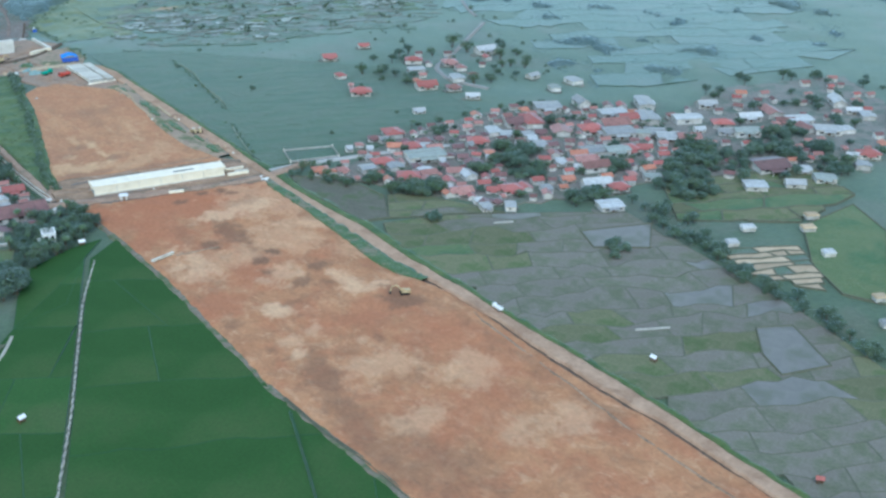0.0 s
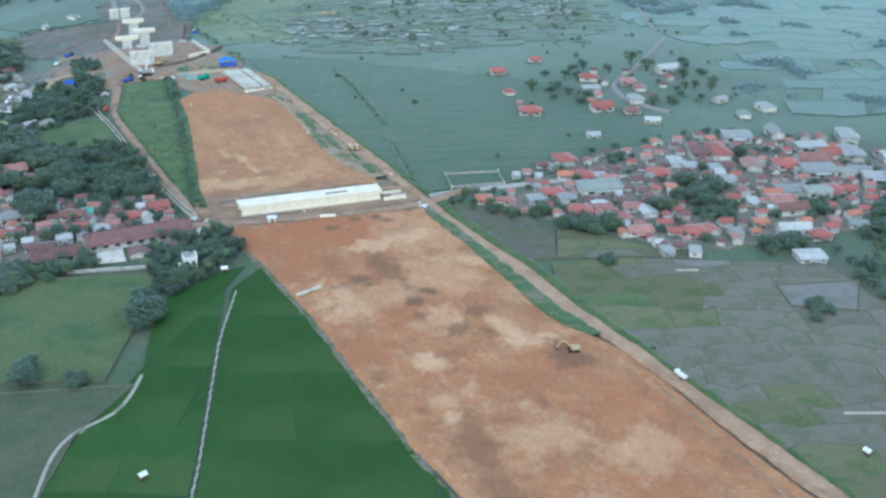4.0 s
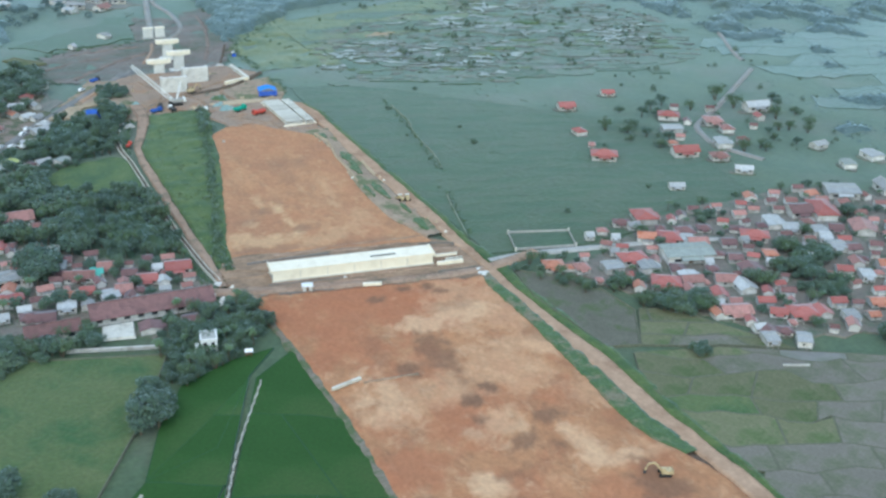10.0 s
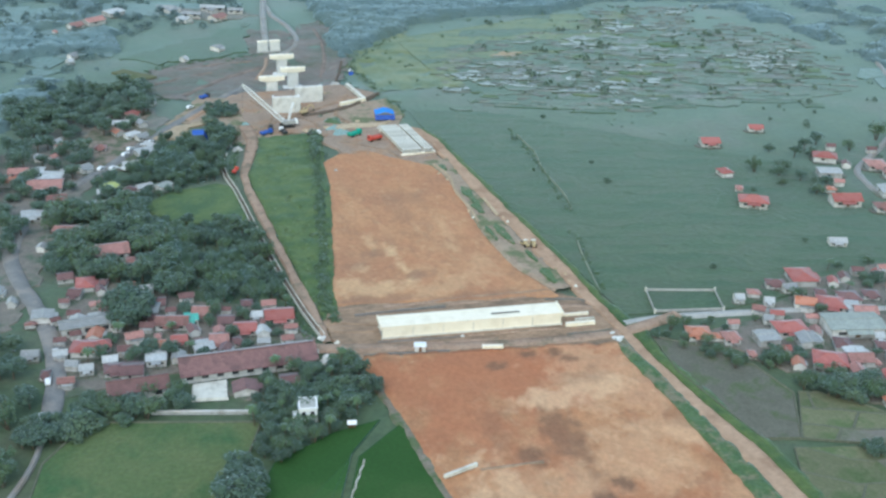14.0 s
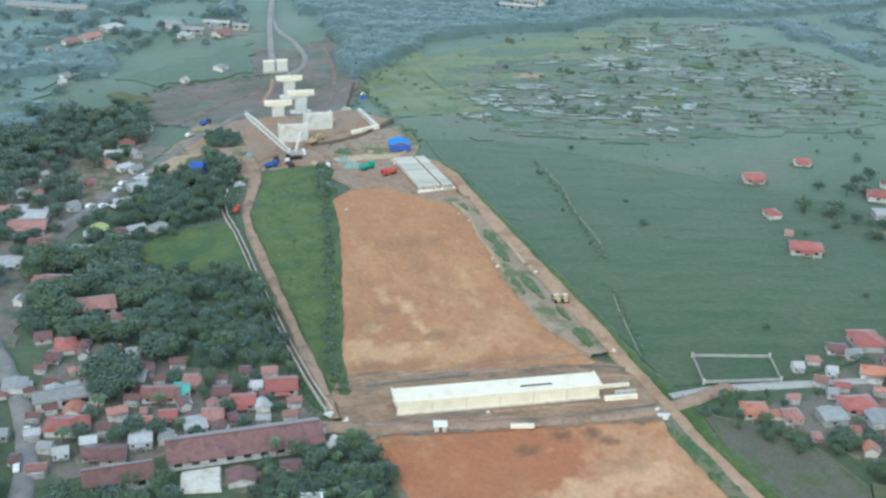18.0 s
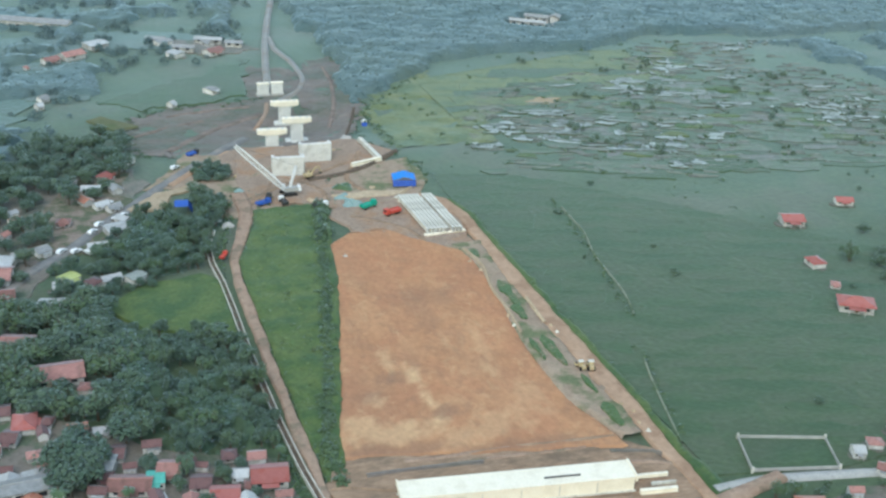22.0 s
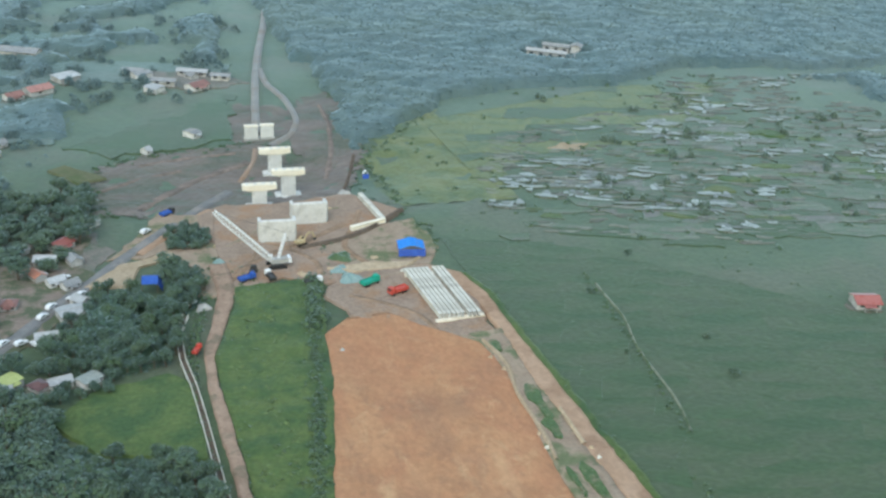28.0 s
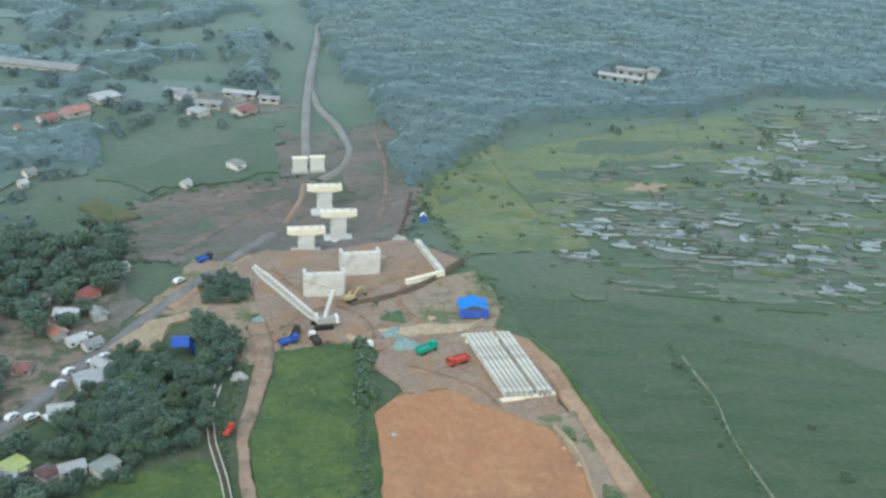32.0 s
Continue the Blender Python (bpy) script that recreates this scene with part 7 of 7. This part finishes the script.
thicket("path_bushes", "small bushes along the footpaths of the plain", "bushes", [(x + 0.8 * math.sin(i * 2.1), y + 0.6 * math.cos(i * 1.3), 0.4 + 0.4 * abs(math.sin(i * 0.9))) for i, (x, y) in enumerate(
    [(np.interp(v, (503, 531, 551, 582), (248, 253, 256.5, 260.5)) - 1.2, v) for v in np.arange(500, 590, 2.6)] + [(np.interp(v, (440, 466, 479), (228, 234.5, 238.5)) + 1.0, v) for v in np.arange(442, 486, 2.4)])], 12, 0.6, 1.2, 1.5, SHRUB, 90)
ragged = []
for outline in ([(120, 670), (122, 700), (127, 714), (150, 722), (182, 726)], [(152, 658), (138, 664), (120, 670)], [(232, 752), (222, 705), (210, 674)], [(226, 780), (232, 752)], [(220, 649), (207, 668)], [(223, 618), (222, 642)], [(155, 630), (153, 661)], [(150, 600), (154, 628)], [(186, 604), (187, 628), (198, 633)]):
    for (x0, y0), (x1, y1) in zip(outline, outline[1:]):
        for i in range(int(math.hypot(x1 - x0, y1 - y0) * 0.9)):
            t = edge_rng.random()
            ragged.append((x0 + (x1 - x0) * t + edge_rng.gauss(0, 1.7), y0 + (y1 - y0) * t + edge_rng.gauss(0, 1.7), edge_rng.uniform(0.25, 0.8)))
ragged += [(x + edge_rng.gauss(0, 2.2), y + edge_rng.gauss(0, 2.0), edge_rng.uniform(0.3, 0.9)) for x, y in ((189, 612.6), (193, 610), (197, 607.6), (185, 604), (160, 619), (161, 608), (162, 602), (169, 606), (177, 604), (173, 603.5), (180, 606)) for _ in range(9)]
thicket("site_weeds", "ragged weeds and bushes round the bare ground of the site", "weeds", ragged, 14, 0.6, 1.5, 1.3, SHRUB, 93)
thicket("scrub", "thin scrub on the hillside terraces", "scrub", scatter([(222, 652), (262, 610), (330, 590), (460, 600), (470, 690), (398, 775), (300, 760), (219, 697)], 260, 45, 0.25, 0.7), 12, 0.9, 2.0, 2.2, SHRUB, 46)
thicket("fill_edge_grass", "ragged grass along the western foot of the fill", "grass",
        [(near_left(y) - 1.6 + 1.0 * math.sin(y * 2.1), y, 0.35 + 0.3 * abs(math.sin(y * 0.6))) for y in np.arange(150, 418, 1.1)], 7, 0.55, 1.2, 0.8, WEEDS, 47)


def streaks(name, label, category, places, length, width, material, seed, turn=-18, lift=0.3):
    """Many thin crooked banks or furrows lying on the land, as one mesh."""
    rng = random.Random(seed)
    s = Shape()
    for x, y, k in places:
        a = radians(turn + rng.gauss(0, 7))
        c, d, n = math.cos(a), math.sin(a), 5
        l, w, bow = length * k * rng.uniform(0.5, 1.4), width * rng.uniform(0.5, 1.5), rng.gauss(0, 0.5)
        rows = []
        for i in range(n + 1):
            t = i / n - 0.5
            u, v = l * t, bow * math.cos(math.pi * t) + rng.gauss(0, 0.12)
            h = w * (0.3 + math.cos(math.pi * t * 0.92))
            px, py = x + u * c - v * d, y + u * d + v * c
            z = land(px, py) + lift
            rows.append([(px + h * d, py - h * c, z - 0.3), (px, py, z + 0.12), (px - h * d, py + h * c, z - 0.3)])
        s.grid(rows)
    return tagged(part(name, s, material, smooth=True), label, category, kind="stuff")


hill = [(252, 660), (262, 622), (330, 592), (450, 600), (474, 660), (440, 760), (400, 772), (330, 728), (262, 706)]
streaks("terrace_bank", "thin greyish earth banks of the hillside terraces", "terrace banks", scatter(hill, 800, 81, 0.5, 1.3, lambda x, y: fbm(x, y, 24, 4) > -0.25), 7.0, 0.42, BANK, 82, lift=0.5)
streaks("weedy_furrow", "thin dark weedy furrows across the hillside", "furrows", scatter(hill, 80, 83, 0.4, 1.0), 8.0, 0.4, STREAK, 84, lift=0.45)

# ---- machines and vehicles ----


def excavator(x, y, turn, paint, label):
    root = thing("excavator", label, "excavator")
    for s in (-1, 1):
        t = Shape()
        prof = [(-1.9, 0.15), (-1.6, 0), (1.6, 0), (1.9, 0.15), (2.05, 0.5), (1.8, 0.85), (-1.8, 0.85), (-2.05, 0.5)]
        n = len(prof)
        t.v = [(px, s * 1.3 - 0.3, pz) for px, pz in prof] + [(px, s * 1.3 + 0.3, pz) for px, pz in prof]
        t.f = [(i, (i + 1) % n, (i + 1) % n + n, i + n) for i in range(n)] + [tuple(reversed(range(n))), tuple(range(n, 2 * n))]
        part("track", t, RUBBER, root)
    part("undercarriage", Shape().block(-1.3, 1.3, -1.0, 1.0, 0.4, 1.0), STEEL, root)
    part("upper_body", Shape().block(-2.1, 1.2, -1.35, 1.35, 1.05, 2.1, 0.08), paint, root)
    part("counterweight", Shape().block(-2.6, -2.1, -1.3, 1.3, 1.05, 2.2, 0.1), paint, root)
    cab = part("cab", Shape().block(0.0, 1.5, 0.35, 1.35, 2.1, 3.1, 0.1), paint, root)
    part("cab_window", Shape().block(0.25, 1.48, 0.32, 0.345, 2.35, 2.95), GLASS_DARK, cab)
    part("boom", Shape().beam((1.0, -0.1, 1.6), (3.4, -0.1, 4.4), 0.5, 0.6).beam((3.3, -0.1, 4.35), (5.3, -0.1, 4.0), 0.45, 0.5), paint, root)
    part("stick", Shape().beam((5.2, -0.1, 4.2), (6.2, -0.1, 1.6), 0.35, 0.45), paint, root)
    part("bucket", Shape().block(5.7, 6.6, -0.65, 0.45, 0.7, 1.6, 0.15), STEEL, root)
    return place(root, x, y, 0.65, turn, 0.8)


def truck(x, y, turn, cab_paint, bed_paint, label, z=0.75, size=0.8):
    root = thing("truck", label, "truck")
    part("chassis", Shape().block(-3.0, 3.2, -0.45, 0.45, 0.55, 0.85), STEEL, root)
    cab = part("cab", Shape().block(1.7, 3.4, -1.1, 1.1, 0.8, 2.6, 0.12), cab_paint, root)
    part("windscreen", Shape().block(3.3, 3.42, -0.9, 0.9, 1.7, 2.35), GLASS_DARK, cab)
    bed = Shape().block(-3.3, 1.5, -1.2, 1.2, 0.9, 1.05)
    for x0, x1, y0, y1 in ((-3.3, 1.5, -1.2, -1.1), (-3.3, 1.5, 1.1, 1.2), (-3.3, -3.2, -1.1, 1.1), (1.4, 1.5, -1.1, 1.1)):
        bed.block(x0, x1, y0, y1, 1.05, 1.9)
    part("cargo_bed", bed, bed_paint, root)
    part("load", Shape().block(-3.15, 1.35, -1.05, 1.05, 1.05, 1.75, 0.25), bed_paint, root)
    for px in (-2.2, -1.2, 2.3):
        for s in (-1, 1):
            w = part("wheel", Shape().tube((px, s * 0.75, 0.48), (px, s * 1.1, 0.48), 0.48, 0.48, 12), RUBBER, root)
            part("rim", Shape().tube((px, s * 1.1, 0.48), (px, s * 1.13, 0.48), 0.24, 0.22, 8), STEEL, w)
    return place(root, x, y, z, turn, size)


def car(x, y, turn, paint, label, z=0.5):
    root = thing("car", label, "car", "parked cars")
    body = Shape()
    prof = [(-2.1, 0.35), (2.1, 0.35), (2.15, 0.8), (1.1, 0.95), (0.5, 1.5), (-1.5, 1.55), (-2.1, 1.0)]
    n = len(prof)
    body.v = [(px, -0.85, pz) for px, pz in prof] + [(px, 0.85, pz) for px, pz in prof]
    body.f = [(i, (i + 1) % n, (i + 1) % n + n, i + n) for i in range(n)] + [tuple(reversed(range(n))), tuple(range(n, 2 * n))]
    part("body", body, paint, root)
    part("side_window", Shape().block(-1.3, 0.5, -0.875, -0.853, 1.0, 1.4), GLASS_DARK, root)
    part("windscreen", Shape().face((1.08, -0.75, 0.99), (1.08, 0.75, 0.99), (0.55, 0.7, 1.5), (0.55, -0.7, 1.5)), GLASS_DARK, root)
    for px in (-1.3, 1.35):
        for s in (-1, 1):
            part("wheel", Shape().tube((px, s * 0.7, 0.32), (px, s * 0.88, 0.32), 0.32, 0.32, 10), RUBBER, root)
    return place(root, x, y, z, turn, 0.85)


excavator(209.0, 296.0, 155, PAINT_YELLOW, "dusty yellow excavator standing on the fill")


def roller(x, y, turn, label):
    root = thing("road_roller", label, "road roller")
    drum = part("drum", Shape().tube((1.7, -0.9, 0.7), (1.7, 0.9, 0.7), 0.7, 0.7, 16), STEEL, root)
    part("drum_frame", Shape().block(0.9, 2.6, -1.15, -0.95, 0.5, 1.1).block(0.9, 2.6, 0.95, 1.15, 0.5, 1.1).block(0.7, 0.95, -1.15, 1.15, 0.5, 1.2), PAINT_YELLOW, root)
    part("engine_cover", Shape().block(-2.3, -0.4, -0.75, 0.75, 0.8, 1.8, 0.12), PAINT_YELLOW, root)
    cab = part("cab", Shape().block(-0.4, 0.7, -0.75, 0.75, 0.9, 2.5, 0.08), PAINT_YELLOW, root)
    part("cab_window", Shape().block(0.66, 0.72, -0.6, 0.6, 1.6, 2.3), GLASS_DARK, cab)
    part("canopy", Shape().block(-0.6, 0.9, -0.9, 0.9, 2.5, 2.6), CREAM_CONCRETE, root)
    for s in (-1, 1):
        part("wheel", Shape().tube((-1.5, s * 0.75, 0.7), (-1.5, s * 1.15, 0.7), 0.7, 0.7, 14), RUBBER, root)
    return place(root, x, y, 0.65, turn, 0.85)


roller(221.2, 477.3, 75, "dusty yellow road roller parked beside the access road")
roller(218.6, 478.0, 95, "second dusty yellow road roller on the verge")
excavator(180.5, 628.8, 20, PAINT_YELLOW, "yellow excavator below the abutment")
truck(228.6, 269.6, 92, PAINT_WHITE, PAINT_WHITE, "white tipper truck parked on the access road", 0.75, 0.65)
truck(200.2, 589.8, 200, PAINT_RED, PAINT_RED, "bright red truck in the girder yard", 0.42, 0.95)
truck(138.9, 570.9, 60, PAINT_RED, PAINT_RED, "bright red truck on the west lane", 0.46, 0.62)
truck(193.8, 597.2, 25, PAINT_GREEN, PAINT_GREEN, "bright green truck in the girder yard", 0.42, 0.95)
truck(178.0, 440.5 + 162, 10, PAINT_WHITE, STEEL, "grey truck on the site track", 0.06)
truck(166.5, 609.0, 100, PAINT_WHITE, STEEL, "dark truck beside the crane", 0.06)
truck(162.0, 613.0, 70, STEEL, STEEL, "dark truck on bare site ground", 0.06)
truck(159.5, 609.5, 20, PAINT_BLUE, PAINT_BLUE, "blue truck beside the grass field", 0.06)
truck(143.6, 664.0, 35, STEEL, PAINT_BLUE, "dark blue truck on the village road", land(143.6, 664) + 0.85)
car(135.0, 650.5, 40, PAINT_WHITE, "white car on the village road", land(135, 650.5) + 0.85)
for x, y, a in ((62, 437, 85), (65, 452, 92), (104, 606, 50), (59, 420, 80), (112.5, 611.5, 50), (110, 609, 140), (101.5, 600.5, 48), (95.5, 587, 30), (99, 585.5, 120), (108.5, 623.5, 20), (91, 588, 48)):
    car(x, y, a, PAINT_WHITE, "small white car beside the village road", 0.25 if y < 560 else 0.2)


def lattice(s, a, b, w, bays, bar):
    """A square lattice mast from a to b."""
    a, b = Vector(a), Vector(b)
    d = (b - a).normalized()
    side = d.cross(Vector((0, 0, 1))).normalized()
    up = side.cross(d)
    corners = [(1, 1), (1, -1), (-1, -1), (-1, 1)]

    def at(t, c):
        k = w / 2 * (0.55 + 0.45 * min(1, 6 * t, 6 * (1 - t)))
        return a + (b - a) * t + side * k * c[0] + up * k * c[1]
    for i in range(bays):
        t0, t1 = i / bays, (i + 1) / bays
        for j, c in enumerate(corners):
            s.beam(at(t0, c), at(t1, c), bar)
            n = corners[(j + 1) % 4]
            s.beam(at(t0, c), at(t1, n), bar * 0.7)
    return s


crane = thing("crawler_crane", "white crawler crane with raised lattice boom beside the abutment", "crane")
for s in (-1, 1):
    part("track", Shape().block(-2.8, 2.8, s * 1.8 - 0.4, s * 1.8 + 0.4, 0, 1.0, 0.15), RUBBER, crane)
part("carbody", Shape().block(-1.8, 1.8, -1.8, 1.8, 0.6, 1.4), STEEL, crane)
part("upper_body", Shape().block(-1.6, 3.4, -1.3, 1.3, 1.4, 2.7, 0.1), OLD_CONCRETE, crane)
part("counterweight", Shape().block(3.4, 4.4, -1.5, 1.5, 1.4, 2.9, 0.1), PAINT_WHITE, crane)
cab = part("cab", Shape().block(-2.4, -0.8, 1.3, 2.3, 1.5, 3.3, 0.1), PAINT_WHITE, crane)
part("cab_window", Shape().block(-2.42, -2.3, 1.4, 2.2, 2.2, 3.1), GLASS_DARK, cab)
TIP, MAST = (-18.2, 0.6, 19.6), (3.6, 3.0, 9.5)
part("boom", lattice(Shape(), (-1.2, 0, 2.0), TIP, 1.6, 18, 0.26), PAINT_WHITE, crane, "white lattice boom")
part("mast", lattice(Shape(), (0.5, 0, 2.4), MAST, 0.6, 7, 0.16), PAINT_WHITE, crane, "white back mast")
part("pendant_line", Shape().beam(TIP, MAST, 0.07).beam(MAST, (5.0, 0, 3.2), 0.07), STEEL, crane)
part("hoist_line", Shape().beam(TIP, (TIP[0] - 0.3, TIP[1], 9.0), 0.06), STEEL, crane)
part("hook_block", Shape().block(TIP[0] - 0.6, TIP[0], TIP[1] - 0.3, TIP[1] + 0.3, 8.0, 9.0, 0.1), PAINT_YELLOW, crane)
place(crane, 170.0, 616.6, 0.1, 0)


def tarp_shelter(x, y, turn, w, d, h, top, side, label):
    root = thing("tarpaulin_shelter", label, "shelter")
    rows = []
    for i in range(11):
        u = i / 10
        rows.append([(w * (u - 0.5), d * (j / 10 - 0.5), h + 0.9 * math.sin(math.pi * u) - 0.18 * math.sin(math.pi * 4 * j / 10) ** 2 - 0.15 * math.sin(u * 9)) for j in range(11)])
    s = Shape().grid(rows)
    part("canopy", s, top, root, smooth=True)
    skirt = Shape()
    for i in range(10):
        x0, x1 = w * (i / 10 - 0.5), w * ((i + 1) / 10 - 0.5)
        skirt.face((x0, -d / 2 - 1.3 - 0.1 * (i % 2), 0.2), (x1, -d / 2 - 1.3 - 0.1 * ((i + 1) % 2), 0.2), (x1, -d / 2, h - 0.05), (x0, -d / 2, h - 0.05))
    part("side_sheet", skirt, side, root, "darker hanging side sheet")
    for sx in (-1, 1):
        for sy in (-1, 1):
            part("post", Shape().tube((sx * w * 0.47, sy * d * 0.47, -0.3), (sx * w * 0.47, sy * d * 0.47, h), 0.08, 0.08, 6), WOOD, root)
    return place(root, x, y, 0.4, turn)


tarp_shelter(212.8, 616.6, -12, 8.4, 6.6, 2.1, TARP_BLUE, TARP_NAVY, "bright blue tarpaulin workers' shelter")
tarp_shelter(131.8, 611.0, 80, 6.0, 4.6, 2.8, PAINT_BLUE, TARP_NAVY, "dark blue tarpaulin shelter among trees")
tarp_shelter(216.0, 679.5, -10, 2.2, 1.8, 1.5, PAINT_WHITE, TARP_NAVY, "small white canvas shelter by the ditch")
slab("gravel_bank", [(184, 611), (196, 612), (210, 609), (215, 612), (208, 606), (192, 606)], 0.65, BEIGE, "pale gravel bank below the blue shelter", "bank", wobble=0.7)


def net_pile(x, y, r, material, label, seed, n=18, z=-0.05):
    return place(tagged(part("spoil_mound", mound(r, 0.7 + 0.25 * r, seed, 2 + n // 6), material), label, "material heap"), x, y, z)


TEAL_SHEET = mat("greenish_sheeting", (0.20, 0.30, 0.27), (0.28, 0.36, 0.33), size=1.2, fine=0.3, rough=0.6)
net_pile(189.5, 602.0, 4.2, TEAL_SHEET, "heap of grey-green sheeting and formwork", 3, 34, 0.3)
net_pile(188.0, 609.5, 3.4, TEAL_SHEET, "heap of grey-green formwork panels", 4, 22)
net_pile(190.5, 618.0, 4.0, SHRUB, "rough weedy spoil heap on the site", 5, 20)
net_pile(206.0, 603.5, 1.0, CREAM_CONCRETE, "small pale sand heap", 6, 8, 0.3)
net_pile(200.5, 615.5, 1.3, BEIGE, "small pale sand heap", 8, 8)
net_pile(196.0, 656.0, 1.6, BEIGE, "earth heap on the site ground", 9, 12)
net_pile(205.0, 668.0, 2.4, OLD_CONCRETE, "grey formwork stack beside the ditch", 10, 18)
net_pile(154.0, 624.0, 2.0, TEAL_SHEET, "heap of greenish sheeting", 11, 14)
net_pile(152.0, 640.0, 1.6, OLD_CONCRETE, "grey materials stacked on the site", 12, 12)
net_pile(176.5, 609.5, 1.8, BEIGE, "pale sand heap beside the grass field", 13, 12)
net_pile(140.5, 601.0, 2.6, OLD_CONCRETE, "stacked grey timber and poles beside the lane", 14, 24)
net_pile(144.5, 596.0, 2.2, OLD_CONCRETE, "loose pale poles beside the channel", 15, 18)
for k, (x, y, r) in enumerate(((140.9, 434.8, 1.1), (134.9, 426.5, 1.5), (136.9, 424.8, 1.2), (134.5, 432.2, 0.9))):
    net_pile(x, y, r, CREAM_CONCRETE, "pale rubble heap beside the lane crossing", 60 + k, 12, 0.0)
net_pile(176.0, 562.0, 0.9, OLD_CONCRETE, "small pale rubble at the hedge", 16, 6, 0.4)
for i, (x, y) in enumerate(((222, 446), (221.5, 450), (222.5, 455), (221, 459), (220.6, 498), (220.4, 502), (214, 541), (213, 548), (210.5, 505), (211, 511))):
    net_pile(x, y, 0.7, CREAM_CONCRETE if i % 4 == 0 else BEIGE, "small pale gravel heap beside the access road", 30 + i, 7, 0.55)
for i, (x, y, m) in enumerate(((76.5, 291.6, 0), (60.5, 272.2, 1), (249, 217.1, 0), (240.4, 147.3, 2), (133, 392.5, 0), (121, 415, 0))):
    hut = thing("field_hut", ("small thatch-coloured" if m == 2 else "small white") + " field hut among rice fields", "hut", "field huts")
    for sx in (-1, 1):
        for sy in (-1, 1):
            part("post", Shape().block(sx * 0.8 - 0.07, sx * 0.8 + 0.07, sy * 0.6 - 0.07, sy * 0.6 + 0.07, -0.4, 1.5), WOOD, hut)
    rf = Shape()
    for s in (-1, 1):
        rf.face((-1.2, s * 1.0, 1.4), (1.2, s * 1.0, 1.4), (1.2, 0, 2.1), (-1.2, 0, 2.1)).face((-1.2, 0, 2.02), (1.2, 0, 2.02), (1.2, s * 1.0, 1.32), (-1.2, s * 1.0, 1.32))
    part("roof", rf, (PAINT_WHITE, PAINT_WHITE, TILE["red"])[m], hut)
    part("platform", Shape().block(-0.85, 0.85, -0.65, 0.65, 0.3, 0.4), WOOD, hut)
    place(hut, x, y, 0.2, 20 + 37 * i)
for i, (x, y, w) in enumerate(((352, 268, 6), (372, 255, 6), (360, 236, 5), (345, 203, 5), (331, 190, 5), (383, 262, 6), (336, 262, 5))):
    root = thing("drying_shed", "low beige-roofed drying shed beyond the paddies", "shed", "drying sheds")
    part("wall", Shape().block(-w * 0.45, w * 0.45, -1.6, 1.6, 0, 1.6), PLASTER, root)
    part("roof", Shape().block(-w * 0.5, w * 0.5, -2.0, 2.0, 1.6, 2.3, 0.6), BEIGE if i % 2 else TILE["zinc"], root)
    place(root, x, y, 0.1, -26)
for x, y, a, l in ((276, 325, -24, 8), (263.6, 232, -26, 12)):
    place(tagged(part("bund_wall", Shape().block(-l / 2, l / 2, -0.3, 0.3, 0, 0.6, 0.12), OLD_CONCRETE), "short pale concrete wall on a paddy bund", "low wall", "paddy walls"), x, y, 0, a)
for x, y, a, l in ((98.3, 410.4, -17, 26),):
    root = thing("garden_wall", "long low white garden wall below the village", "wall")
    part("wall", Shape().block(-l / 2, l / 2, -0.2, 0.2, -0.3, 0.8), PLASTER, root)
    part("coping", Shape().block(-l / 2, l / 2, -0.3, 0.3, 0.8, 0.9), PLASTER, root)
    place(root, x, y, 0, a)
